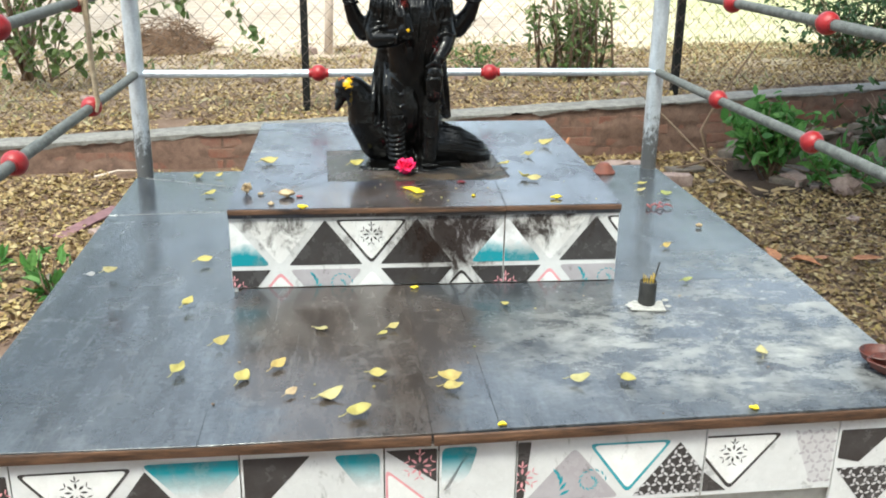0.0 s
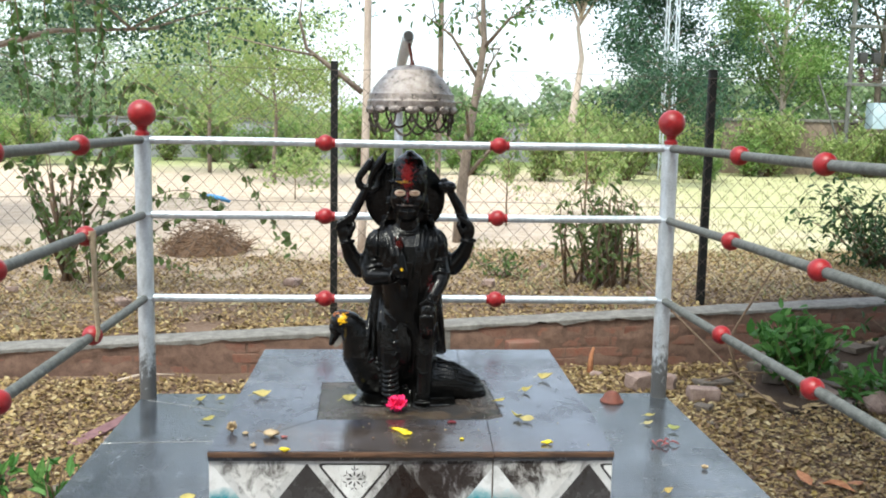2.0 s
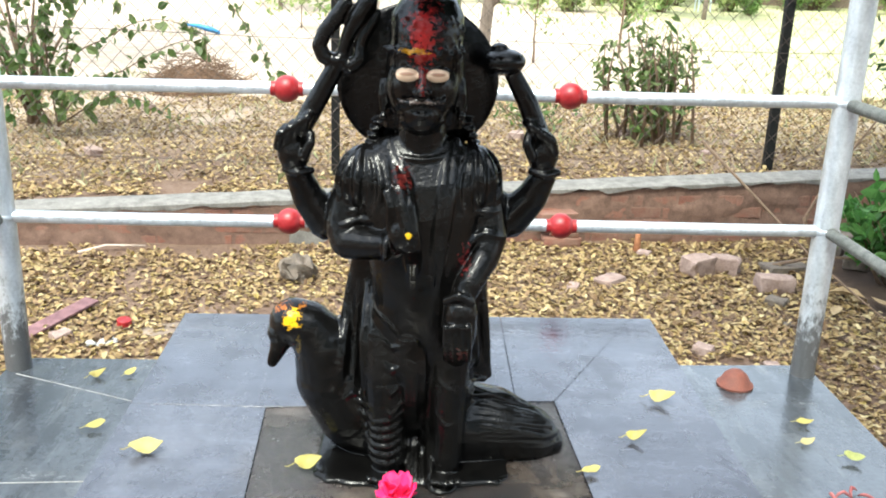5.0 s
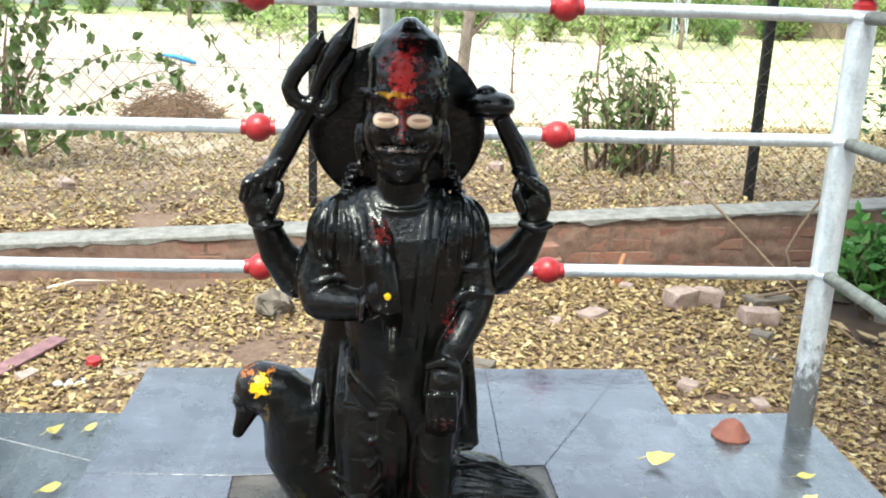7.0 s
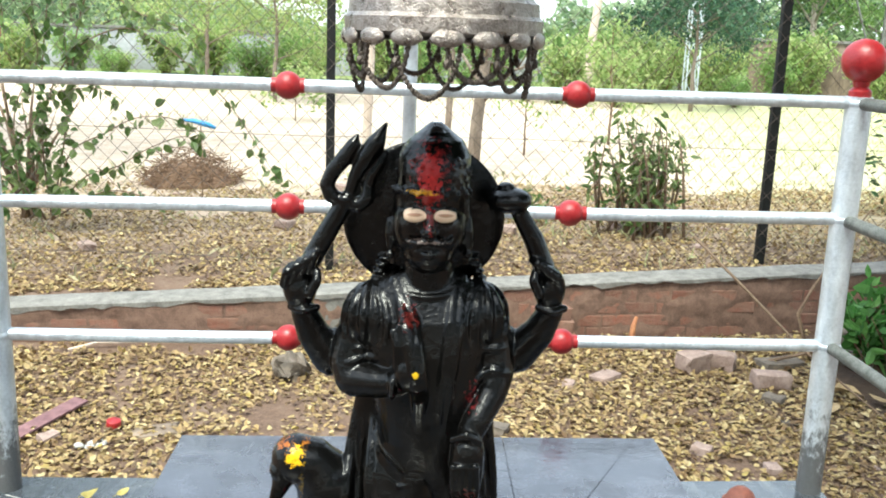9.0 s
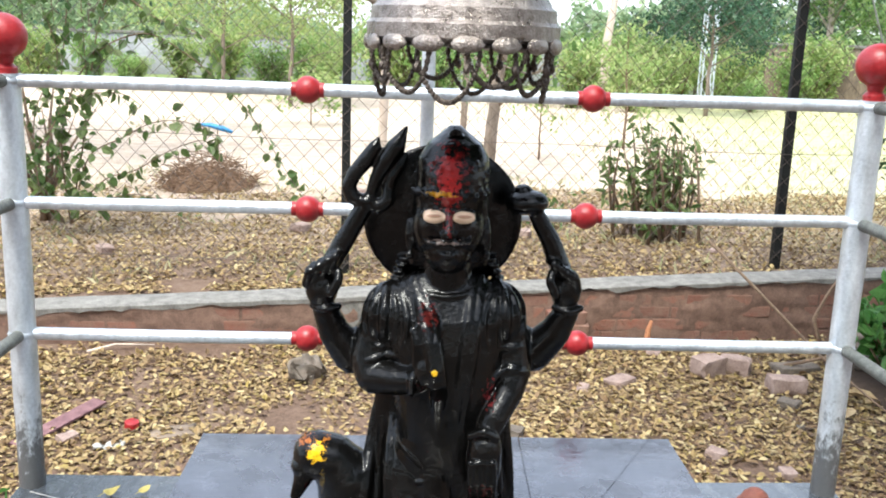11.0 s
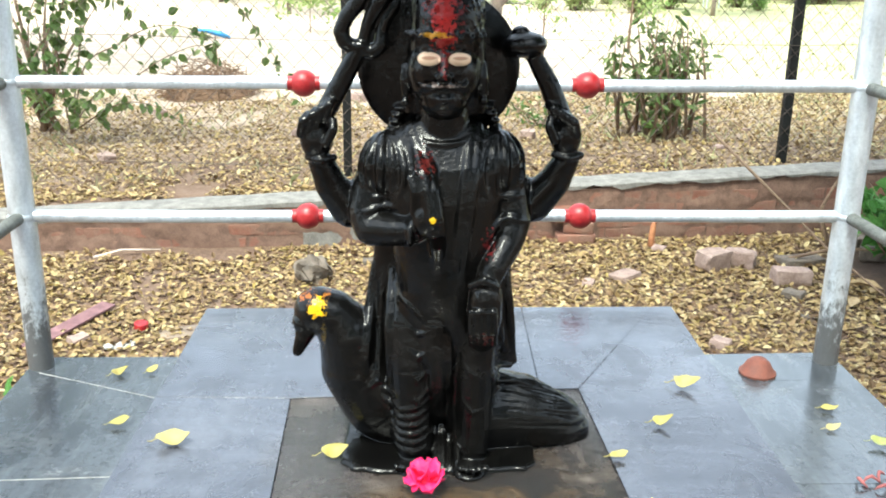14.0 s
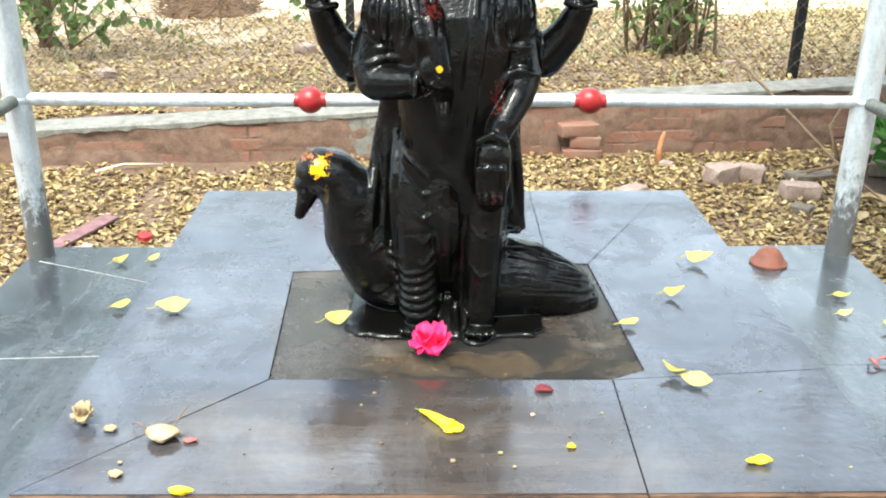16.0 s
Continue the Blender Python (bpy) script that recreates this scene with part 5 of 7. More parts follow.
    # face
    ball(bm, (-0.0146, 0.3520, 1.6786), (0.0427, 0.043, 0.0451), 4)
    ball(bm, (-0.0146, 0.3460, 1.6499), (0.0287, 0.036, 0.0268), 3)
    ball(bm, (-0.0145, 0.3220, 1.6357), (0.0110, 0.010, 0.0067), 2)
    ball(bm, (-0.0343, 0.3300, 1.6666), (0.0122, 0.013, 0.0122), 2)
    ball(bm, (0.0051, 0.3300, 1.6676), (0.0122, 0.013, 0.0122), 2)
    limb(bm, [(-0.0157, 0.3100, 1.7008), (-0.0154, 0.3045, 1.6864), (-0.0158, 0.3010, 1.6780)], [0.0037, 0.0049, 0.0067], 10)
    ball(bm, (-0.0213, 0.3055, 1.6753), (0.0043, 0.005, 0.0030), 2)
    ball(bm, (-0.0095, 0.3055, 1.6757), (0.0043, 0.005, 0.0030), 2)
    ball(bm, (-0.0324, 0.3135, 1.6936), (0.0128, 0.006, 0.0073), 3)
    ridge([(-0.0225, 0.3090, 1.7036), (-0.0327, 0.3100, 1.7076), (-0.0473, 0.3180, 1.7015)], 0.0030)
    ridge([(-0.0224, 0.3090, 1.6996), (-0.0326, 0.3080, 1.7017), (-0.0472, 0.3160, 1.6950)], 0.0024)
    ball(bm, (0.0020, 0.3135, 1.6946), (0.0128, 0.006, 0.0073), 3)
    ridge([(-0.0091, 0.3090, 1.7040), (0.0015, 0.3100, 1.7086), (0.0172, 0.3180, 1.7034)], 0.0030)
    ridge([(-0.0090, 0.3090, 1.7000), (0.0016, 0.3080, 1.7027), (0.0174, 0.3160, 1.6969)], 0.0024)
    limb(bm, [(-0.0172, 0.3040, 1.6683), (-0.0273, 0.3040, 1.6652), (-0.0375, 0.3090, 1.6657), (-0.0433, 0.3160, 1.6689)], [0.0037, 0.0043, 0.0037, 0.0012], 8, 1)
    limb(bm, [(-0.0133, 0.3040, 1.6684), (-0.0025, 0.3040, 1.6658), (0.0067, 0.3090, 1.6669), (0.0125, 0.3160, 1.6704)], [0.0037, 0.0043, 0.0037, 0.0012], 8, 1)
    ridge([(-0.0249, 0.3120, 1.6568), (-0.0153, 0.3060, 1.6600), (-0.0055, 0.3120, 1.6573)], 0.0030)
    ridge([(-0.0236, 0.3120, 1.6516), (-0.0151, 0.3060, 1.6496), (-0.0065, 0.3120, 1.6521)], 0.0043)
    # ears with rings
    limb(bm, [(-0.0588, 0.3520, 1.6815), (-0.0586, 0.3500, 1.6671), (-0.0584, 0.3520, 1.6518)], [0.0049, 0.0067, 0.0049])
    ball(bm, (-0.0583, 0.3500, 1.6419), (0.0055, 0.006, 0.0055), 2)
    limb(bm, [(0.0295, 0.3520, 1.6840), (0.0299, 0.3500, 1.6695), (0.0306, 0.3520, 1.6541)], [0.0049, 0.0067, 0.0049])
    ball(bm, (0.0309, 0.3500, 1.6442), (0.0055, 0.006, 0.0055), 2)
    # crown's brow band, boss and beading
    for k in range(17):
        a = math.pi * (1.06 + 0.88 * k / 16)
        ball(bm, (-0.0135 + 0.0445 * math.cos(a), 0.3585 + 0.0475 * math.sin(a), 1.7195 + 0.003 * math.sin(3.0 * k)), 0.0042, 1)
    for k in range(12):
        a = 2 * math.pi * k / 12
        c = Vector((-0.0099, 0.3450, 1.7835))
        ball(bm, c + Vector((0.0062 * math.cos(a), 0.0, 0.0062 * math.sin(a))), 0.0030, 1)
    rnd = np.random.default_rng(3)
    for k in range(70):
        a, h = math.pi * rnd.uniform(1.08, 1.92), rnd.uniform(0, 1)
        r = 0.0465 * (1 - 0.75 * max(0.0, h - 0.45) / 0.55)
        ball(bm, (-0.0130 + r * math.cos(a), 0.361 + r * 1.02 * math.sin(a), 1.728 + 0.058 * h), rnd.uniform(0.0014, 0.0028), 1)
    # the bird under the figure: body, neck, head and bill
    ball(bm, (-0.0699, 0.4080, 1.2339), (0.0743, 0.056, 0.0600), 4)
    limb(bm, [(-0.1696, 0.3840, 1.3712), (-0.1509, 0.3860, 1.3645), (-0.1308, 0.3920, 1.3364), (-0.1178, 0.4000, 1.2877), (-0.0935, 0.4040, 1.2505)], [0.0307, 0.0321, 0.0407, 0.0521, 0.0571], 24, 3)
    limb(bm, [(-0.1836, 0.3760, 1.3500), (-0.1883, 0.3700, 1.3372), (-0.1948, 0.3660, 1.3221)], [0.0157, 0.0107, 0.0071], 14)
    ball(bm, (-0.1867, 0.3760, 1.3590), (0.0157, 0.018, 0.0143), 2)
    for k in range(6):
        ridge([(-0.1137, 0.3620, 1.2730), (-0.0939, 0.3520, 1.2869), (-0.0726, 0.3460, 1.2803)], 0.003) if k == 0 else ridge([(-0.098 + 0.005 * k, 0.360, 1.292 - 0.013 * k), (-0.082 + 0.002 * k, 0.349, 1.291 - 0.016 * k), (-0.060, 0.347, 1.297 - 0.018 * k)], 0.0036)
    limb(bm, [(0.0370, 0.4080, 1.2190), (0.0903, 0.4100, 1.2148), (0.1411, 0.4140, 1.1976), (0.1628, 0.4160, 1.1847)], [0.0600, 0.0529, 0.0414, 0.0300], 24, 3)
    for j in range(17):
        pts = []
        for k in range(9):
            s = k / 8
            x = 0.050 + 0.0015 * j + (0.120 + 0.010 * math.sin(1.9 * j) - 0.0014 * abs(j - 8)) * s
            z = 1.300 - 0.0067 * j - (0.062 - 0.0035 * j) * s ** 1.1 + (0.009 - 0.0005 * j) * math.sin(math.pi * s)
            pts.append((x, 0.351 + 0.040 * s * s + 0.00026 * (j - 7) ** 2 + 0.0015 * math.sin(2.3 * j + 5 * s), max(1.189, z)))
        ridge(pts[::2], 0.0050)
    lay_folds()
    me = bpy.data.meshes.new("idol")
    bmesh.ops.translate(bm, verts=bm.verts, vec=(0, -0.39, -1.178))
    bm.to_mesh(me)
    bm.free()
    ob = new("idol", me)
    ob.location = (0, 0.39, 1.178)
    rm = ob.modifiers.new("merge", "REMESH")
    rm.mode, rm.voxel_size, rm.use_smooth_shade = "VOXEL", 0.0017, True
    sm = ob.modifiers.new("ease", "SMOOTH")
    sm.factor, sm.iterations = 0.5, 3
    me.materials.append(IDOL)
    return tagged(ob, "oiled black stone idol with vermilion on its brow", "statue")


build_idol()


# ---- plants ----
def crown_points(rng, tips, n, r, squash=0.7):
    t = np.asarray(tips)[rng.integers(0, len(tips), n)]
    d = rng.normal(size=(n, 3)) * r * 0.5
    d[:, 2] *= squash
    return t + d


def plant_tree(name, at, height, spread, seed, leaf_mat, bark, leaf, n, label, clear=0.35, lean=(0, 0), limbs=7, thick=0.022, group="", droop=0.3, tuft=None):
    """Trunk, limbs that fork twice, and a ragged crown of leaves round their ends."""
    rng = np.random.default_rng(seed)
    root = thing(name, at, label, "tree", group)
    o = Vector(at)
    top = o + Vector((lean[0], lean[1], height * 0.82))
    bm = bmesh.new()
    pts = [o.lerp(top, s) + Vector((rng.normal() * 0.02 * height * s, rng.normal() * 0.02 * height * s, -0.1 if s == 0 else 0)) for s in np.linspace(0, 1, 7)]
    r0 = thick * height
    tube(bm, pts, [r0 * (1.25 - 0.95 * s) for s in np.linspace(0, 1, 7)], 10)
    tips = []
    for k in range(limbs):
        s = clear + (1 - clear) * (k + rng.uniform(0, 0.8)) / limbs
        i = min(5, int(s * 6))
        p = pts[i].lerp(pts[i + 1], s * 6 - i)
        a = k * 2.4 + rng.uniform(-0.5, 0.5)
        ln = spread * (1.15 - 0.6 * abs(s - clear - 0.25)) * rng.uniform(0.7, 1.1)
        q = p + Vector((math.cos(a) * ln, math.sin(a) * ln, height * rng.uniform(0.06, 0.2)))
        m = p.lerp(q, 0.5) + Vector((0, 0, height * 0.03))
        tube(bm, [p, m, q], [r0 * 0.42, r0 * 0.28, r0 * 0.1], 6)
        for j in range(4):
            st = m.lerp(q, rng.uniform(0, 0.9))
            e = st + Vector((rng.normal(), rng.normal(), rng.normal() * 0.6 + 0.2)) * spread * 0.32
            tube(bm, [st, st.lerp(e, 0.6) + Vector((0, 0, 0.02 * height)), e], [r0 * 0.16, r0 * 0.1, r0 * 0.04], 5)
            tips += [tuple(e), tuple(st.lerp(e, 0.6))]
        tips.append(tuple(q))
    tips.append(tuple(pts[-1]))
    part("trunk", bm, bark, root, "", True)
    p = crown_points(rng, tips, n, tuft or spread * 0.42)
    v, f = leaf_arrays(p, leaf, leaf * 0.5, rng, 0.15, droop, 0.2, 0.35)
    raw("crown", v, f, leaf_mat, root)
    return root


def plant_bush(name, at, height, spread, stems, seed, leaf_mat, leaf, n, label, width=0.45, droop=0.0, low=0.15, category="bush", foot=0.05):
    rng = np.random.default_rng(seed)
    root = thing(name, at, label, category)
    o = Vector(at)
    bm = bmesh.new()
    pos = []
    for k in range(stems):
        a, r = rng.uniform(0, 6.28), spread * rng.uniform(0.2, 1.0)
        h = height * rng.uniform(0.6, 1.0)
        q = o + Vector((math.cos(a) * r, math.sin(a) * r * 0.8, h))
        b = o + Vector((rng.normal() * foot * spread, rng.normal() * foot * spread, -0.02))
        q += Vector((b.x - o.x, b.y - o.y, 0)) * 0.6
        m = b.lerp(q, 0.55) + Vector((rng.normal() * 0.03, rng.normal() * 0.03, h * 0.08))
        tube(bm, [b, m, q], [0.012 * height + 0.003, 0.008 * height + 0.002, 0.002], 5)
        for s in rng.uniform(low, 1.0, max(1, n // stems)):
            c = (b.lerp(m, s / 0.55) if s < 0.55 else m.lerp(q, (s - 0.55) / 0.45))
            pos.append(np.array(c) + rng.normal(size=3) * spread * 0.10)
    tagged(part("stem", bm, TWIG, root, "", True), kind="stuff")
    v, f = leaf_arrays(np.array(pos), leaf, leaf * width, rng, 0.1, droop, 0.25, 0.35)
    raw("foliage", v, f, leaf_mat, root)
    return root


def trailing(name, arcs, leaf_mat, leaf, gap, seed, label, at):
    """Long arching shoots with leaves hanging in pairs."""
    rng = np.random.default_rng(seed)
    root = thing(name, at, label, "climber")
    for arc in arcs:
        pts = [Vector(p) for p in arc]
        line = []
        for i in range(len(pts) - 1):
            p0, p1, p2, p3 = pts[max(i - 1, 0)], pts[i], pts[i + 1], pts[min(i + 2, len(pts) - 1)]
            for s in np.linspace(0, 1, 8, endpoint=False):
                line.append(0.5 * ((2 * p1) + (p2 - p0) * s + (2 * p0 - 5 * p1 + 4 * p2 - p3) * s * s + (3 * p1 - p0 - 3 * p2 + p3) * s ** 3))
        line.append(pts[-1])
        bm = bmesh.new()
        tube(bm, line, [0.008 * (1 - 0.75 * i / len(line)) for i in range(len(line))], 5)
        stem = part("shoot", bm, TWIG, root, "", True)
        pos = []
        for a, b in zip(line[4:], line[5:]):
            for k in range(max(1, int((b - a).length / gap))):
                c = a.lerp(b, rng.uniform(0, 1))
                pos.append(np.array(c) + rng.normal(size=3) * 0.025)
        v, f = leaf_arrays(np.array(pos), leaf, leaf * 0.75, rng, 0.0, 1.1, 0.2, 0.3)
        raw("foliage", v, f, leaf_mat, stem)
    return root


# trees behind the fence
plant_tree("dark_tree", (-6.4, 11.0, 0.2), 6.4, 3.6, 21, LEAF_DEEP, BARK, 0.085, 26000, "dark leafy tree with low hanging branches", 0.40, (0.9, 0), 13, 0.02, "", 0.3, 0.95)
plant_tree("young_tree", (-2.9, 21.0, 0.25), 4.3, 1.7, 22, LEAF_LIGHT, BARK, 0.09, 9000, "feathery yellow-green tree in the field", 0.25, (0, 0), 12, 0.010, "young trees", 0.7, 0.55)
plant_tree("young_tree", (-5.2, 25.0, 0.25), 5.2, 2.2, 23, LEAF_LIGHT, BARK, 0.10, 10000, "feathery yellow-green tree in the field", 0.25, (0, 0), 12, 0.010, "young trees", 0.7, 0.7)
plant_tree("slender_tree", (0.80, 10.4, 0.22), 4.8, 0.9, 24, LEAF_MID, BARK, 0.10, 700, "thin grey tree with almost bare forked limbs", 0.18, (0.35, 0.2), 10, 0.014, "", 0.7, 0.3)
plant_tree("eucalyptus", (5.15, 26.0, 0.25), 6.3, 1.0, 25, LEAF_DEEP, PALE_BARK, 0.10, 5000, "tall tree with a bare pinkish trunk", 0.84, (0.15, 0), 9, 0.021, "", 0.5, 0.5)
plant_tree("big_tree", (9.3, 31.0, 0.25), 9.0, 1.9, 26, LEAF_DEEP, BARK, 0.13, 24000, "large dense dark green tree beyond the field", 0.15, (0, 0), 18, 0.012, "far trees", 0.3, 0.75)
plant_tree("big_tree", (13.7, 31.5, 0.25), 9.0, 1.9, 27, LEAF_SUN, PALE_BARK, 0.13, 22000, "large sunlit green tree beyond the field", 0.24, (0, 0), 18, 0.012, "far trees", 0.3, 0.62)
plant_tree("big_tree", (19.0, 35.0, 0.25), 11.0, 3.6, 28, LEAF_DEEP, BARK, 0.16, 24000, "large dark tree beyond the wall", 0.12, (0, 0), 16, 0.012, "far trees", 0.3, 1.1)
plant_tree("small_tree", (6.9, 22.0, 0.25), 3.5, 1.25, 72, LEAF_DEEP, BARK, 0.085, 6500, "dark drooping tree at the field's far edge", 0.38, (0, 0), 10, 0.014, "", 0.6, 0.45)
plant_tree("sapling", (3.25, 14.2, 0.25), 1.95, 0.55, 73, LEAF_LIGHT, TWIG, 0.10, 420, "thin sapling with narrow hanging leaves", 0.25, (0, 0), 8, 0.010, "saplings", 0.9, 0.22)
plant_tree("sapling", (1.70, 12.6, 0.25), 1.25, 0.30, 74, LEAF_LIGHT, TWIG, 0.09, 110, "thin sapling with narrow hanging leaves", 0.35, (0, 0), 6, 0.012, "saplings", 0.9, 0.14)
plant_tree("sapling", (-1.95, 16.5, 0.25), 1.05, 0.55, 75, LEAF_LIGHT, TWIG, 0.11, 420, "low spreading yellow-green sapling in the field", 0.15, (0, 0), 8, 0.010, "saplings", 0.5, 0.22)
FAR = plant_tree("far_tree", (-13.0, 38.0, 0.25), 8.5, 3.9, 29, LEAF_HAZED, BARK, 0.17, 15000, "green far-side tree, haze put into its leaf colour", 0.12, (0, 0), 16, 0.012, "far trees", 0.3, 1.15)
# Out of view: added only to throw shade over the rubble side.
plant_tree("shade_tree", (4.3, 1.8, 0.0), 6.4, 2.7, 76, LEAF_DARK, BARK, 0.2, 17000, "unseen dark tree added to shade the rubble", 0.58, (0, 0), 15, 0.02, "shade trees")
# Unseen trees behind the viewpoint, added so the glossy idol reflects something dark.
NEAR = plant_tree("shade_tree", (-3.2, -8.5, 0.0), 8.0, 3.0, 71, LEAF_DARK, BARK, 0.22, 9000, "large unseen tree added to darken the idol's reflections", 0.16, (0, 0), 13, 0.02, "shade trees")
for x, y, s, r in ((2.6, -9.0, 1.05, 2.0), (8.0, -7.0, 1.0, 4.0), (-9.0, -6.5, 0.95, 5.0)):
    copy_thing(NEAR, pose(x, y, 0.0, 0, 0, math.degrees(r)) @ Matrix.Diagonal((s, s, s, 1)))
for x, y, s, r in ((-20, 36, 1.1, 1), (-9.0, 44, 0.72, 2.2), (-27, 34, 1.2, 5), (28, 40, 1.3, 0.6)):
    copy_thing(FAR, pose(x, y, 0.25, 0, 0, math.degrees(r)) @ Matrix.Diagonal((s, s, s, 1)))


def far_woods():
    """The uneven green belt that closes the view far off."""
    rng = np.random.default_rng(61)
    n = 42000
    x = rng.uniform(-70, 80, n)
    top = np.array([2.5 + 1.4 * noise.noise((a * 0.13, 0, 0)) + 0.8 * noise.noise((a * 0.5, 2, 0)) + (1.8 if a > 9 else 0.0) + (1.2 if a < -12 else 0.0) for a in x])
    z = 0.2 + top * rng.uniform(0, 1, n) ** 0.7 + rng.normal(size=n) * 0.15
    y = 56 + rng.uniform(-2, 2, n) + 0.5 * np.sin(x)
    v, f = leaf_arrays(np.stack([x, y, z], 1), 0.5, 0.3, rng, 0.1, 0.2, 0.2, 0.5)
    tagged(raw("far_woods", v, f, LEAF_HAZED), "green belt of far woods, haze put into leaf colour", "woods", kind="stuff")


far_woods()
for x, y, h, lx in ((-0.42, 9.0, 5.5, 0.10), (0.62, 13.0, 6.0, 0.05)):
    root = thing("bare_trunk", (x, y, 0.22), "straight bare pale tree trunk behind the fence", "tree")
    bm = bmesh.new()
    tube(bm, [(x + lx * s + 0.02 * math.sin(5 * s), y, 0.15 + h * s) for s in np.linspace(0, 1, 9)], [0.050 - 0.012 * s for s in np.linspace(0, 1, 9)], 12)
    part("trunk", bm, PALE_BARK if y < 10 else BARK, root, "", True)
    if y < 10:
        bm = bmesh.new()
        tube(bm, [(x, y, 2.15), (x - 0.35, y + 0.1, 2.42), (x - 0.62, y, 2.62), (x - 0.70, y, 2.95), (x - 0.66, y, 3.3)], [0.035, 0.03, 0.022, 0.014, 0.008], 8)
        tube(bm, [(x - 0.55, y, 2.55), (x - 0.95, y, 2.62), (x - 1.5, y, 2.74)], [0.016, 0.012, 0.004], 6)
        part("limb", bm, BARK, root, "bare grey forked limb", True)

# undergrowth
SHRUB = plant_bush("shrub", (-3.0, 31.0, 0.25), 1.7, 1.5, 22, 31, LEAF_LIGHT, 0.14, 2600, "leafy green shrub along the field's far edge", 0.5)
tagged(SHRUB, group="far shrubs")
SHRUB_B = plant_bush("shrub", (5.5, 30.0, 0.25), 1.9, 1.6, 22, 32, LEAF_SUN, 0.14, 2600, "leafy green shrub along the field's far edge", 0.5)
tagged(SHRUB_B, group="far shrubs")
for i in range(44):
    x = -17 + 0.86 * i + RNG.uniform(-0.7, 0.7)
    y = 29.0 + RNG.uniform(-6.0, 3.0) + (3 if i % 4 == 0 else 0)
    s = RNG.uniform(0.6, 1.2) if y > 26 else RNG.uniform(0.3, 0.5)
    if y < 26 and x < 2:
        y += 5
    copy_thing(SHRUB if i % 2 else SHRUB_B, pose(x, y, 0.25, 0, 0, RNG.uniform(0, 360)) @ Matrix.Diagonal((s, s, s, 1)))
for x, y, s in ((0.5, 25.0, 0.85), (3.9, 23.5, 0.8), (6.4, 24.0, 0.7), (8.6, 25.5, 0.8), (2.2, 25.5, 0.9), (5.2, 22.5, 0.6)):
    copy_thing(SHRUB if s < 0.85 else SHRUB_B, pose(x, y, 0.25, 0, 0, 77 * x) @ Matrix.Diagonal((s, s, s * 1.2, 1)))
plant_bush("bush", (1.90, 6.75, 0.34), 1.02, 0.34, 34, 33, LEAF_BUSH, 0.085, 900, "upright green bush behind the chain-link fence", 0.36, 0.5, 0.15, "bush", 0.42)
plant_bush("creeping_bush", (5.0, 7.6, 0.4), 0.85, 1.1, 22, 34, LEAF_DARK, 0.09, 1300, "low dark sprawling bush beyond the wall", 0.4)
plant_bush("green_plant", (2.80, 4.38, 0.0), 0.56, 0.36, 24, 35, LEAF_FRESH, 0.105, 480, "fresh bright green leafy plant beside rubble", 0.48, -0.4, 0.35, "plant")
plant_bush("green_plant", (3.15, 4.05, 0.0), 0.30, 0.30, 12, 36, LEAF_FRESH, 0.10, 160, "fresh low green plant among rubble", 0.36, -0.3, 0.35, "plant")
plant_bush("dark_weed", (4.0, 4.75, 0.0), 0.55, 0.6, 22, 50, LEAF_DARK, 0.09, 520, "dark green weeds growing over rubble", 0.4, -0.2, 0.2, "weed")
plant_bush("dark_weed", (3.75, 3.9, 0.0), 0.32, 0.42, 16, 51, LEAF_DARK, 0.08, 260, "dark green weeds growing over rubble", 0.4, -0.2, 0.2, "weed")
plant_bush("weed", (-1.62, 2.45, 0.0), 0.26, 0.12, 7, 37, LEAF_FRESH, 0.10, 40, "small green weed growing through dry leaves", 0.4, -0.4, 0.2, "weed")
plant_bush("weed", (-1.95, 2.62, 0.0), 0.20, 0.12, 6, 38, LEAF_FRESH, 0.09, 30, "small green weed growing through dry leaves", 0.4, -0.4, 0.2, "weed")
plant_bush("weed", (1.05, 7.3, 0.3), 0.30, 0.5, 12, 39, LEAF_MID, 0.06, 200, "sparse low green weed behind the fence", 0.4, 0.0, 0.1, "weed")
plant_bush("thicket", (-3.2, 7.4, 0.25), 1.35, 0.55, 12, 40, LEAF_BUSH, 0.085, 90, "straggly green bush behind the fence", 0.7, 0.6, 0.35)
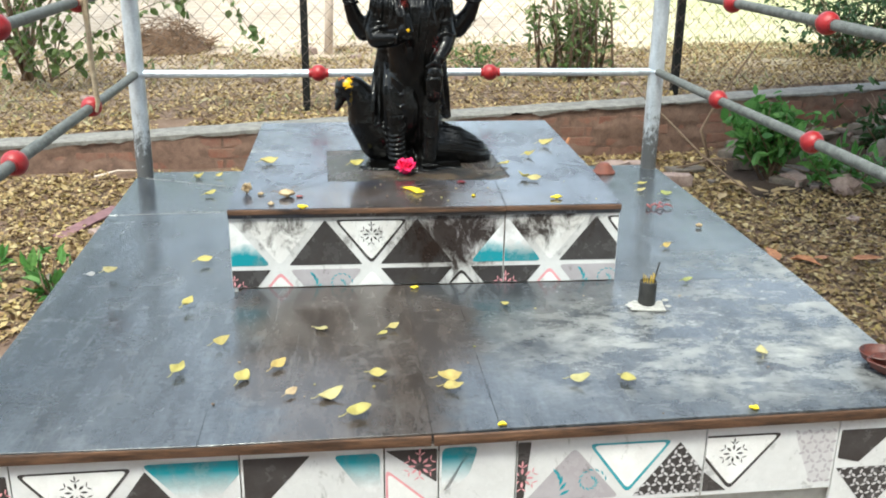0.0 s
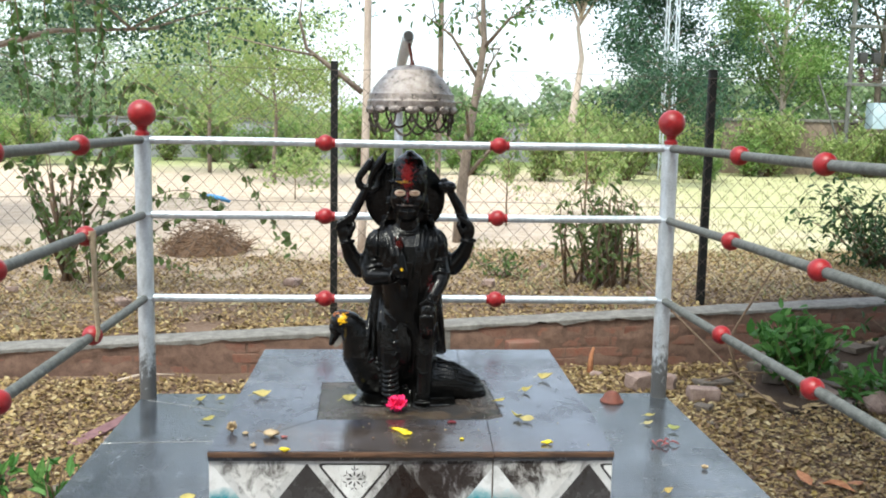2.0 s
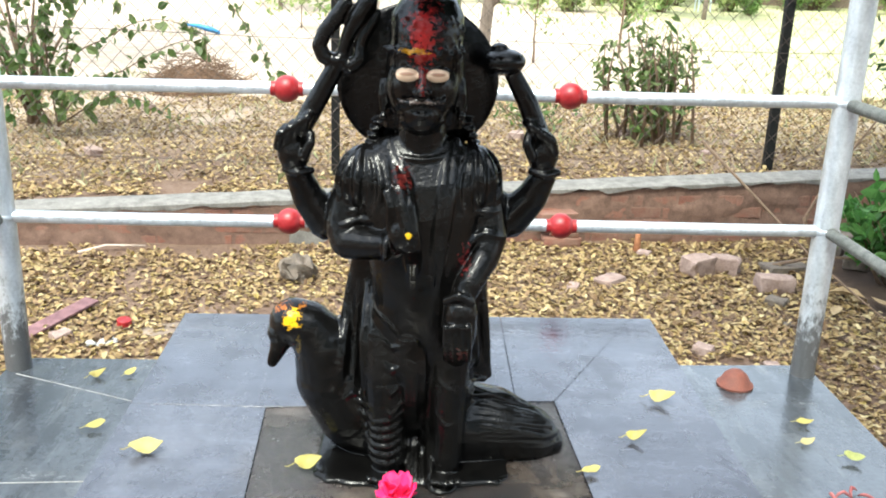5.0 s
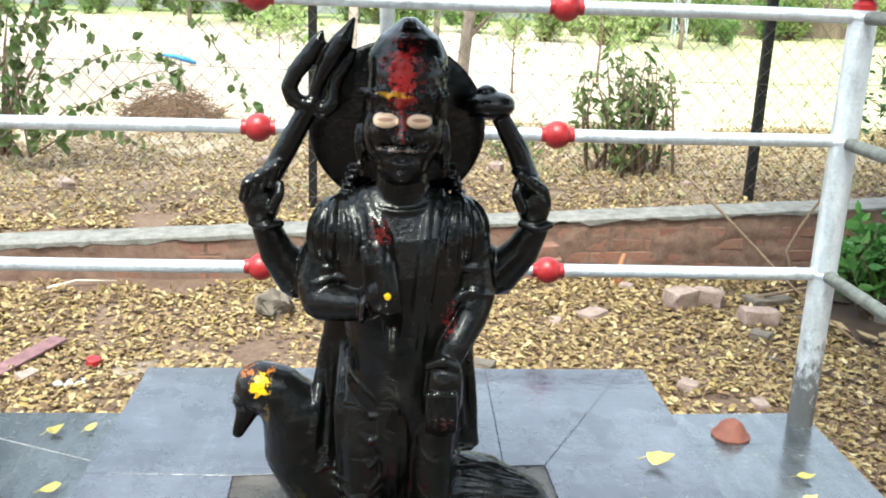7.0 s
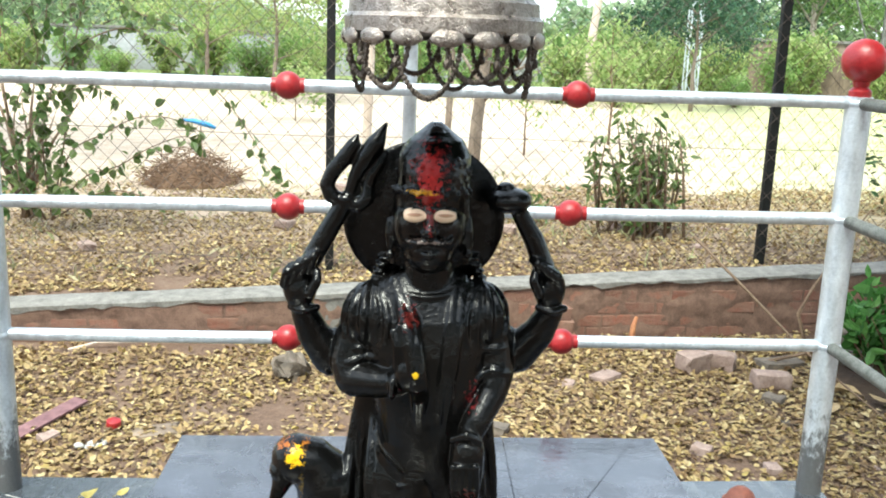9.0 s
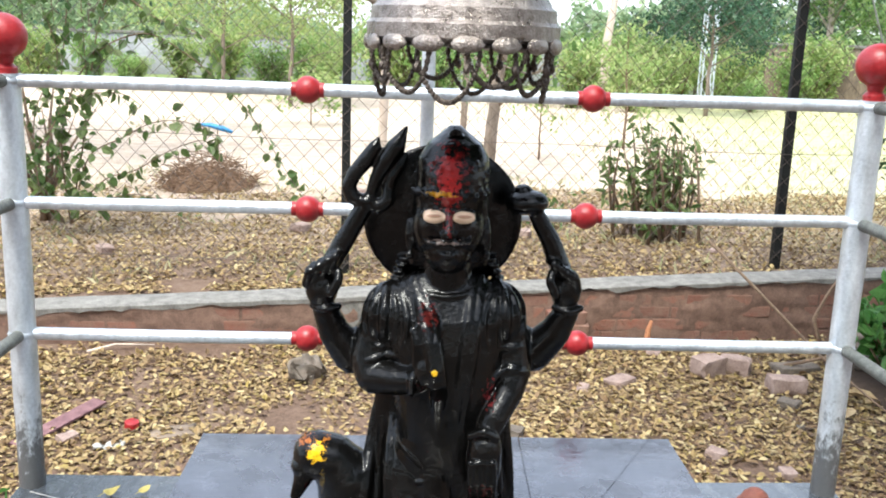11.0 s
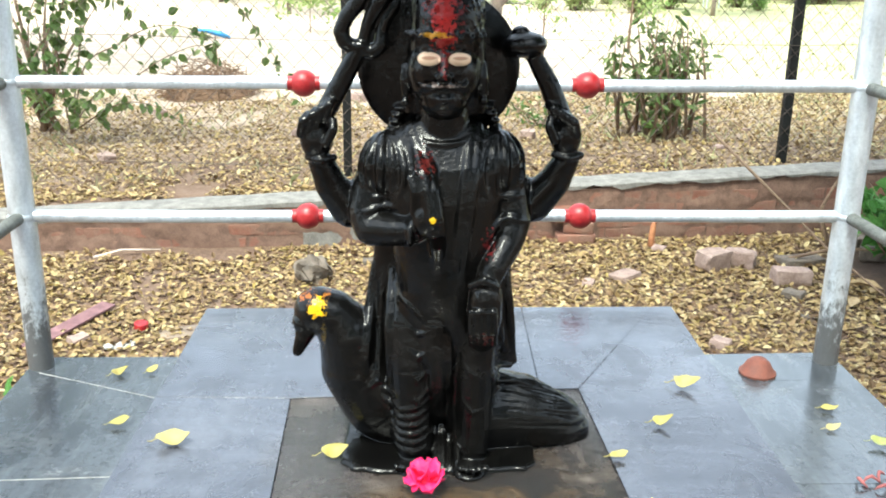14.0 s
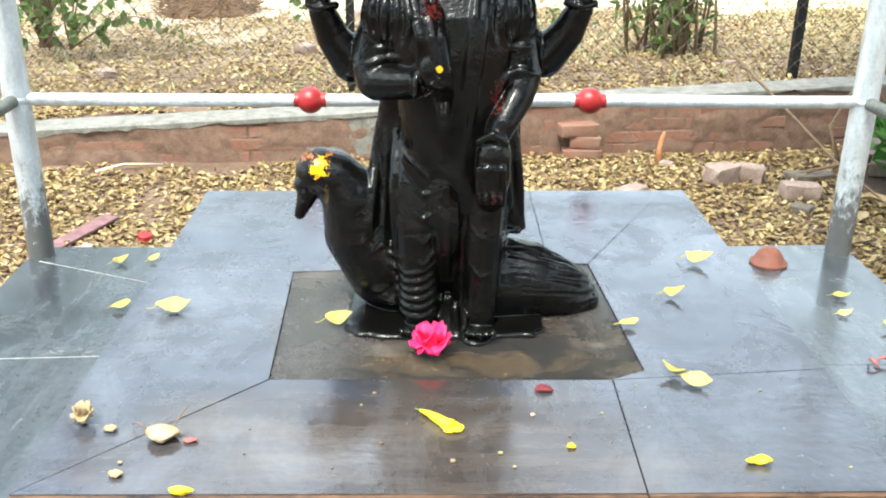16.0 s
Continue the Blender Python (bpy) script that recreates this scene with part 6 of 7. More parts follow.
ARCS = [
    [(-2.95, 7.2, 0.25), (-2.77, 6.9, 0.57), (-2.62, 6.8, 0.89), (-2.37, 6.8, 1.03), (-2.12, 6.8, 1.16), (-1.86, 6.8, 1.17), (-1.59, 6.8, 1.06)],
    [(-2.95, 7.2, 0.25), (-2.87, 6.9, 1.06), (-2.60, 6.8, 1.62), (-2.2, 6.8, 1.84), (-1.88, 6.8, 1.72), (-1.52, 6.8, 1.42), (-1.37, 6.8, 1.26), (-1.24, 6.8, 1.07), (-1.1, 6.8, 0.84), (-0.95, 6.8, 0.6)],
    [(-2.95, 7.2, 0.25), (-2.68, 6.9, 0.55), (-2.49, 6.8, 0.71), (-2.27, 6.8, 0.78), (-2.0, 6.8, 0.94), (-1.73, 6.8, 1.03), (-1.6, 6.8, 0.92)],
    [(-3.0, 7.2, 0.25), (-3.06, 6.8, 0.78), (-2.91, 6.8, 1.1), (-2.73, 6.8, 1.33), (-2.38, 6.8, 1.38), (-2.2, 6.8, 1.28)],
    [(-3.0, 7.2, 0.25), (-3.03, 6.8, 0.6), (-3.04, 6.8, 1.19), (-2.84, 6.8, 1.63), (-2.95, 6.8, 2.04)],
    [(-3.0, 7.2, 0.25), (-3.3, 7.0, 1.0), (-3.6, 6.9, 1.5), (-4.2, 6.8, 1.5)],
    [(-2.95, 7.2, 0.25), (-2.72, 6.9, 0.9), (-2.42, 6.7, 2.07), (-2.0, 6.6, 1.95), (-1.66, 6.5, 1.84), (-1.5, 6.5, 1.6)],
    [(-2.95, 7.2, 0.25), (-2.5, 7.0, 0.52), (-2.2, 6.9, 0.55), (-1.95, 6.9, 0.42)],
]
trailing("trailing_creeper", ARCS, LEAF_BUSH, 0.085, 0.020, 41, "creeper with heart-shaped leaves on arching shoots", (-3.15, 7.3, 0.25))
HANG = [[(-3.25 + 0.24 * k, 6.5 + 0.1 * (k % 2), 3.6), (-3.27 + 0.24 * k, 6.5, 2.9), (-3.2 + 0.22 * k, 6.5, 2.2), (-3.18 + 0.22 * k, 6.5, 1.5 + 0.2 * (k % 3))] for k in range(4)]
HANG += [[(-3.35, 6.5, 3.6), (-3.4, 6.9, 2.0), (-3.3, 7.2, 0.3)], [(-2.4, 6.55, 3.6), (-2.8, 6.9, 1.9), (-3.1, 7.2, 0.3)]]
trailing("hanging_creeper", HANG, LEAF_MID, 0.085, 0.026, 42, "dark green creeper hanging in long strands", (-3.2, 7.2, 0.25))

# heap of dry twigs
root = thing("twig_heap", (-2.25, 9.4, 0.24), "heap of dry brown twigs and sweepings", "twig heap")
bm = bmesh.new()
for k in range(520):
    a, r = RNG.uniform(0, 6.28), 0.52 * math.sqrt(RNG.uniform(0, 1))
    h = 0.40 * (1 - (r / 0.56) ** 2)
    c = Vector((-2.25 + r * math.cos(a), 9.4 + r * math.sin(a), 0.24 + h * RNG.uniform(0.2, 1)))
    d = Vector((RNG.normal(), RNG.normal(), RNG.normal() * 0.4)).normalized() * RNG.uniform(0.08, 0.2)
    rod(bm, c - d, c + d, 0.005, 0.002, 4)
part("twig_tangle", bm, TWIG_DARK, root)
bm = bmesh.new()
loft(bm, [(0.2, -2.25, 9.4, 0.55, 0.55), (0.30, -2.25, 9.4, 0.40, 0.40), (0.41, -2.25, 9.4, 0.22, 0.22), (0.46, -2.25, 9.4, 0.08, 0.08)], 18)
part("mound", bm, TWIG_DARK, root, "", True)

# ---- brick wall ----
WALL = thing("garden_wall", (0, 5.2, 0.0), "low old brick wall with a rough cement top", "wall", kind="structure")
ANG = math.atan(0.10)
TURN_W = Matrix.Rotation(ANG, 4, "Z")


def wall_mesh(z_of, thick, back, x0, x1, mat, name, label="", ragged=0.0, low=None):
    bm = bmesh.new()
    prev = None
    for x in np.arange(x0, x1 + 1e-6, 0.06):
        y = wall_y(x)
        lo = (low(x) if low else -0.05) + ragged * noise.noise((x * 5, 0, 1)) + ragged * 0.6 * noise.noise((x * 17, 0, 5))
        hi = z_of(x) + 0.006 * noise.noise((x * 4, 3, 1))
        ring = [bm.verts.new(p) for p in ((x, y - thick + 0.004 * noise.noise((x * 7, 2, 2)), lo), (x, y - thick, hi - 0.008), (x, y - thick + 0.012, hi), (x, y + back, hi), (x, y + back, lo))]
        if prev:
            for k in range(5):
                bm.faces.new((prev[k], prev[(k + 1) % 5], ring[(k + 1) % 5], ring[k]))
        else:
            bm.faces.new(ring)
        prev = ring
    bm.faces.new(prev[::-1])
    return part(name, bm, mat, WALL, label)


wall_mesh(lambda x: wall_top(x) - 0.02, 0.2135, 0.0, -6.0, 7.5, MUD_MORTAR, "mortar")
wall_mesh(wall_top, 0.232, 0.012, -6.0, 7.5, CEMENT, "coping", "rough grey cement coping", 0.030, lambda x: wall_top(x) - (0.034 if x < 0.6 else 0.026))


def crust():
    """Patchy mud plaster that half hides the bricks."""
    xs, zs = np.arange(-4.4, 6.2, 0.035), np.arange(-0.04, 0.5, 0.022)
    v, f = [], []
    for x in xs:
        top = wall_top(x) - 0.03
        for z in zs:
            zz = min(z, top)
            d = 0.008 + 0.020 * noise.noise((x * 2.3, zz * 5, 3)) + 0.012 * noise.noise((x * 9, zz * 12, 7)) + 0.006 * noise.noise((x * 28, zz * 30, 1))
            v.append((x, wall_y(x) - 0.2125 - max(-0.008, min(0.016, d + (0.004 if x < 0.6 else -0.001))), zz))
    m = len(zs)
    for a in range(len(xs) - 1):
        for c in range(m - 1):
            if v[a * m + c + 1][2] > v[a * m + c][2] + 0.001 and v[a * m + m + c + 1][2] > v[a * m + m + c][2] + 0.001:
                f.append((a * m + c, a * m + m + c, a * m + m + c + 1, a * m + c + 1))
    return raw("mud_plaster", v, f, MUD_MORTAR, WALL, "crumbling reddish mud plaster", True)


crust()
wall_mesh(lambda x: wall_top(x) - 0.03, 0.2225, 0.0, -0.75, 0.42, CEMENT, "plaster_patch", "grey cement plaster patch")

# ---- chain-link fence ----
FENCE = thing("fence", (1.0, 5.68, 0.25), "chain-link fence on black iron posts", "fence")
for x in (-6.5, -3.5, -0.522, 2.505, 5.45, 8.4):
    bm = bmesh.new()
    z0 = ground_z(x, 5.68) - 0.05
    turn = Matrix.Translation((x, 5.68, 0))
    for dx, dy, sx_, sy_ in ((0, 0, 0.058, 0.008), (-0.025, 0.029, 0.008, 0.05)):
        box(bm, (x + dx, 5.68 + dy, (z0 + 2.30) / 2), (sx_, sy_, 2.30 - z0), 0.001)
    part("fence_post", bm, FENCE_BLACK, FENCE)


def wires():
    vs, fs = [], []
    def strand(p, q, r):
        d = np.array(q) - np.array(p)
        d /= np.linalg.norm(d)
        u = np.cross(d, [0, 1, 0])
        w = np.cross(d, u)
        i = len(vs)
        for e in (p, q):
            for k in range(3):
                a = 2.094 * k
                vs.append(np.array(e) + r * (u * math.cos(a) + w * math.sin(a)))
        for k in range(3):
            fs.append((i + k, i + (k + 1) % 3, i + 3 + (k + 1) % 3, i + 3 + k))
    lo, hi, pitch = 0.22, 2.22, 0.125
    for k in range(-20, 132):
        for s in (1, -1):
            x0 = -6.5 + k * pitch
            a, b = (x0, lo), (x0 + s * (hi - lo) * 0.95, hi)
            x_lo, x_hi = -6.5, 8.4
            pts = []
            for n_ in range(9):
                t_ = n_ / 8
                pts.append((a[0] + (b[0] - a[0]) * t_ + 0.006 * math.sin(3 * n_ + k), 5.668 + 0.004 * s, a[1] + (b[1] - a[1]) * t_ + 0.012 * math.sin(a[0] * 1.3 + t_ * 3)))
            for p, q in zip(pts, pts[1:]):
                if x_lo < min(p[0], q[0]) and max(p[0], q[0]) < x_hi:
                    strand(p, q, 0.0021)
    return vs, fs


v, f = wires()
tagged(raw("chain_link", v, f, WIRE, FENCE), "rusty diamond wire mesh", kind="stuff")
bm = bmesh.new()
for z in (2.24, 1.2, 0.35):
    tube(bm, [(x, 5.664, z + 0.012 * math.sin(x * 2.1)) for x in np.arange(-6.5, 8.41, 0.5)], 0.0024, 5)
part("line_wire", bm, WIRE, FENCE)


# ---- rubble and odds and ends on the ground ----
def stone(name, at, s, mat, label, turn=0.0, rough=0.18, group="", category="stone", cut_=True):
    bm = bmesh.new()
    if cut_:
        box(bm, (0, 0, 0), s, min(s) * 0.14)
        bmesh.ops.subdivide_edges(bm, edges=bm.edges[:], cuts=1, use_grid_fill=True)
    else:
        ball(bm, (0, 0, 0), tuple(0.5 * v for v in s), 3)
    seed = at[0] * 3.1 + at[1]
    for v in bm.verts:
        k = noise.noise_vector(v.co * (2.2 / max(s)) * 2 + Vector((seed, 0, 0)))
        v.co += k * rough * min(s)
    bmesh.ops.rotate(bm, verts=bm.verts, matrix=Matrix.Rotation(turn, 3, "Z"))
    lowest = min(v.co.z for v in bm.verts)
    bmesh.ops.translate(bm, verts=bm.verts, vec=(0, 0, -lowest - 0.012))
    ob = part(name, bm, mat)
    ob.location = (at[0], at[1], ground_z(at[0], at[1]) if len(at) == 2 else at[2])
    return tagged(ob, label, category, group)


stone("broken_block", (1.70, 4.50), (0.185, 0.12, 0.115), STONE, "pinkish broken block lying on dry leaves", 0.5, 0.2, "broken blocks")
stone("broken_block", (1.89, 4.58), (0.175, 0.11, 0.105), STONE, "pinkish broken block lying on dry leaves", -0.5, 0.2, "broken blocks")
stone("broken_block", (2.08, 4.27), (0.205, 0.12, 0.095), STONE, "pinkish broken block lying on dry leaves", 0.1, 0.2, "broken blocks")
stone("rock", (-0.62, 4.27), (0.21, 0.16, 0.13), DARK_STONE, "flat grey rock half sunk in leaves", 0.3, 0.35, "rocks", "rock", False)
stone("rock", (1.14, 4.3), (0.16, 0.12, 0.05), STONE, "flat pale rock half sunk in leaves", 0.8, 0.3, "rocks", "rock")
stone("rock", (3.15, 3.95), (0.22, 0.16, 0.14), STONE, "pale rounded rock beside rubble", 0.2, 0.3, "rocks", "rock", False)
stone("rock", (1.75, 6.9), (0.13, 0.10, 0.08), STONE, "pale rock behind the fence", 0.2, 0.3, "rocks", "rock", False)
stone("rock", (1.05, 7.35), (0.12, 0.09, 0.07), STONE, "pale rock behind the fence", 0.9, 0.3, "rocks", "rock", False)
for i in range(44):
    x, y = 2.9 + RNG.uniform(0, 2.8), 4.3 + RNG.uniform(-0.2, 1.05)
    s = RNG.uniform(0.10, 0.30)
    stone("rubble_piece", (x, y), (s, s * 0.8, s * RNG.uniform(0.16, 0.4)), DARK_STONE if i % 3 else STONE, "rough rubble piece thrown by the wall", RNG.uniform(0, 3), 0.28, "rubble")
for i in range(34):
    x, y = RNG.uniform(-3.5, 3.5), RNG.uniform(2.2, 4.9)
    if abs(x - 0.0) < 0.9 and y < 1.3:
        continue
    s = RNG.uniform(0.04, 0.11)
    stone("pebble", (x, y), (s, s * 0.8, s * 0.5), DARK_STONE if i % 2 else STONE, "small stone among the dry leaves", RNG.uniform(0, 3), 0.25, "pebbles", "pebble")
for i in range(16):
    x, y = RNG.uniform(-4, 4), RNG.uniform(5.9, 9.2)
    s = RNG.uniform(0.06, 0.16)
    stone("field_stone", (x, y), (s, s * 0.8, s * 0.5), STONE, "pale stone lying beyond the fence", RNG.uniform(0, 3), 0.25, "field stones")
for k, (dx, z, tw) in enumerate(((0.0, 0.0, 0.05), (0.02, 0.085, -0.12), (-0.03, 0.155, 0.2))):
    stone("loose_brick", (0.96 + dx, 4.99 + 0.01 * k, z), ((0.24, 0.12, 0.08) if k != 1 else (0.19, 0.11, 0.075)), BRICK, "loose old brick stacked against the wall", tw, 0.1, "stacked bricks", "brick")

for i in range(34):
    x = 2.75 + 2.2 * RNG.uniform(0, 1)
    y = 4.98 - 0.75 * RNG.uniform(0, 1) ** 1.3 + 0.1 * (x - 2.3)
    s = RNG.uniform(0.10, 0.30)
    stone("rubble_piece", (x, y), (s, s * RNG.uniform(0.5, 0.9), s * RNG.uniform(0.16, 0.42)), DARK_STONE, "dark broken rubble piece heaped by the wall", RNG.uniform(0, 3), 0.3, "rubble")

stone("flat_stone", (-1.17, 3.52), (0.22, 0.13, 0.025), MUD_WALL, "flat brownish stone half sunk in leaves", 0.35, 0.3, "rocks", "rock")
stone("dark_slab", (2.27, 4.62), (0.27, 0.14, 0.05), DARK_STONE, "dark broken slab lying on leaves", 0.3, 0.3, "rubble")

# clay pot sunk in the rubble
bm = bmesh.new()
lathe(bm, [(0.002, 0.0), (0.09, 0.01), (0.14, 0.07), (0.15, 0.13), (0.125, 0.19), (0.10, 0.205), (0.115, 0.22), (0.105, 0.222), (0.09, 0.2), (0.12, 0.13), (0.09, 0.03), (0.002, 0.02)], (0, 0, 0), 24)
ob = part("clay_pot", bm, DARK_STONE)
ob.location, ob.rotation_euler = (3.62, 4.42, 0.06), (0.5, 0.35, 0.3)
tagged(ob, "dark clay pot tipped over in the rubble", "pot")

bm = bmesh.new()
box(bm, (0, 0, 0.008), (0.56, 0.085, 0.012), 0.002)
ob = part("board", bm, PLANK)
ob.location, ob.rotation_euler = (-1.72, 3.55, ground_z(-1.72, 3.55) + 0.02), (0.04, -0.03, 1.18)
tagged(ob, "faded maroon wooden board lying on dry leaves", "board")
bm = bmesh.new()
lathe(bm, [(0.001, 0.032), (0.029, 0.032), (0.033, 0.029), (0.035, 0.0), (0.032, 0.0), (0.030, 0.027), (0.001, 0.028)], (0, 0, 0), 20)
ob = part("lid", bm, RED_PAINT)
ob.location, ob.rotation_euler = (-1.38, 3.55, ground_z(-1.38, 3.55) + 0.015), (0.12, 0.1, 0)
tagged(ob, "red plastic lid dropped on the leaves", "lid")
bm = bmesh.new()
for k in range(7):
    ball(bm, (-1.42 + 0.05 * math.sin(2.1 * k), 3.34 + 0.03 * math.cos(1.7 * k), ground_z(-1.42, 3.34) + 0.008 + 0.004 * (k % 3)), (0.026, 0.016, 0.011), 2)
for v in bm.verts:
    v.co += noise.noise_vector(v.co * 60) * 0.008
tagged(part("crumpled_paper", bm, ASH_CARD, None, "", True), "crumpled white paper scrap on the ground", "paper")
root = thing("plastic_scrap", (-1.94, 8.35, 0.24), "blue plastic scrap caught on a thin stick", "plastic scrap")
bm = bmesh.new()
tube(bm, [(-2.12, 8.35, 1.01), (-2.00, 8.35, 1.00), (-1.88, 8.35, 0.97), (-1.80, 8.35, 0.94)], [0.010, 0.024, 0.028, 0.016], 6)
part("sheet", bm, BLUE_PLASTIC, root, "", True)
bm = bmesh.new()
tube(bm, [(-1.94, 8.35, 0.2), (-1.93, 8.35, 0.6), (-1.94, 8.35, 0.99)], 0.006, 5)
part("stick", bm, TWIG, root, "dry thin stick", True)


def stick(name, pts, r, label, mat=TWIG):
    bm = bmesh.new()
    tube(bm, pts, [r * (1 - 0.6 * i / (len(pts) - 1)) for i in range(len(pts))], 6)
    tagged(part(name, bm, mat, None, "", True), label, "branch", "fallen branches")


stick("fallen_branch", [(2.50, 4.72, 0.02), (2.42, 4.78, 0.28), (2.52, 4.85, 0.42), (2.72, 4.9, 0.72), (2.85, 4.9, 0.92)], 0.013, "dry bent branch leaning on the wall")
stick("fallen_branch", [(1.78, 4.95, 0.72), (2.05, 4.70, 0.45), (2.28, 4.35, 0.20), (2.42, 4.0, 0.08), (2.50, 3.6, 0.02)], 0.010, "long thin dry branch leaning on the wall")
stick("fallen_branch", [(2.20, 4.62, 0.03), (2.45, 4.55, 0.12), (2.75, 4.42, 0.14), (3.2, 4.3, 0.04)], 0.012, "dry branch lying among rubble")
stick("fallen_branch", [(0.9, 3.55, 0.02), (1.2, 3.62, 0.03), (1.5, 3.58, 0.02)], 0.007, "thin twig on dry leaves")
stick("fallen_branch", [(-1.95, 4.60, 0.02), (-1.80, 4.66, 0.05), (-1.58, 4.70, 0.04)], 0.012, "pale dry branch on the ground", PALE_BARK)
stick("fallen_branch", [(1.42, 4.86, 0.02), (1.44, 4.92, 0.14), (1.46, 4.93, 0.20)], 0.024, "upright splinter of orange wood", RUST_LEAF)
v, f = leaf_arrays(np.array([(2.30 + 0.1 * k, 3.92 + 0.06 * (k % 3), 0.05) for k in range(6)]), 0.16, 0.07, RNG, 0.85, 0.0, 0.3)
tagged(raw("withered_frond", v, f, WITHER_BROWN), "big pale withered leaves on the ground", "leaf", kind="stuff")
v, f = leaf_arrays(np.array([(2.1 + 0.1 * k, 2.62 + 0.05 * (k % 2), 0.05) for k in range(5)]), 0.16, 0.06, RNG, 0.9, 0.0, 0.2)
tagged(raw("rust_frond", v, f, RUST_LEAF), "rust-orange dry frond on the ground", "leaf", kind="stuff")

# ---- far things ----
def far_wall(name, a, b, h, mat, label):
    root = thing(name, (a[0], a[1], 0.2), label, "wall", kind="structure")
    bm = bmesh.new()
    d = Vector((b[0] - a[0], b[1] - a[1], 0))
    turn = Matrix.Rotation(math.atan2(d.y, d.x), 4, "Z")
    c = Vector(((a[0] + b[0]) / 2, (a[1] + b[1]) / 2, 0))
    box(bm, (c.x, c.y, 0.1 + h / 2), (d.length, 0.25, h), 0.02, turn)
    part("panel", bm, mat, root)
    bm = bmesh.new()
    box(bm, (c.x, c.y, 0.1 + h + 0.052), (d.length + 0.1, 0.36, 0.1), 0.02, turn)
    part("coping", bm, CEMENT, root)


far_wall("compound_wall_east", (10.9, 29.4), (34.0, 27.6), 1.88, MUD_WALL, "mud-stained plaster compound wall")
far_wall("compound_wall_west", (-24.0, 33.0), (6.0, 35.0), 1.55, GREY_WALL, "long grey plastered compound wall")


def pylon():
    root = thing("lattice_mast", (7.75, 25.0, 0.2), "pale steel lattice mast far behind trees", "mast")
    for sx_, sy_ in ((-1, -1), (1, -1), (1, 1), (-1, 1)):
        bm = bmesh.new()
        rod(bm, (7.75 + 0.16 * sx_, 25 + 0.16 * sy_, 0.1), (7.75 + 0.12 * sx_, 25 + 0.12 * sy_, 12.0), 0.022, None, 6)
        part("leg", bm, LATTICE, root)
    for k in range(20):
        z = 0.6 * k + 0.4
        for a, b in (((-1, -1), (1, -1)), ((1, 1), (-1, 1)), ((-1, 1), (-1, -1)), ((1, -1), (1, 1))):
            bm = bmesh.new()
            r = 0.16 - 0.04 * k / 20
            rod(bm, (7.75 + r * a[0], 25 + r * a[1], z), (7.75 + r * b[0], 25 + r * b[1], z + 0.6), 0.011, None, 5)
            part("brace", bm, LATTICE, root)


pylon()


def transformer():
    bx, by = 14.7, 27.0
    root = thing("transformer_frame", (bx, by, 0.2), "pole-mounted transformer with stacked insulators", "transformer")
    for dx in (-0.75, 0.75):
        bm = bmesh.new()
        rod(bm, (bx + dx, by, 0.0), (bx + dx, by, 8.0), 0.07, None, 10)
        part("pole", bm, PIPE_WORN, root)
    for z in (3.15, 4.9, 5.8):
        bm = bmesh.new()
        box(bm, (bx, by - 0.1, z), (1.9, 0.1, 0.1), 0.01)
        part("cross_arm", bm, PIPE_WORN, root)
    for k in range(3):
        x = bx - 0.45 + 0.42 * k
        bm = bmesh.new()
        for j in range(5):
            lathe(bm, [(0.02, 0.0), (0.11, 0.01), (0.11, 0.03), (0.04, 0.07), (0.04, 0.09)], (x, by - 0.1, 3.22 + 0.09 * j), 14)
        part("insulator", bm, PORCELAIN, root)
        bm = bmesh.new()
        box(bm, (x, by - 0.1, 3.95), (0.26, 0.2, 0.34), 0.03)
        part("switch_box", bm, SOOT, root)
    bm = bmesh.new()
    box(bm, (bx + 0.3, by, 2.2), (0.7, 0.5, 0.8), 0.03)
    part("tank", bm, CABINET, root, "pale blue steel cabinet")
    bm = bmesh.new()
    rod(bm, (bx - 0.7, by - 0.4, 0.1), (bx - 1.9, by - 0.3, 3.4), 0.03, None, 8)
    part("stay", bm, PIPE_WORN, root)


transformer()
stick("iron_stake", [(5.35, 6.9, 0.3), (5.36, 6.9, 1.0), (5.36, 6.9, 1.75)], 0.03, "rusty iron stake beyond the fence", BARK)

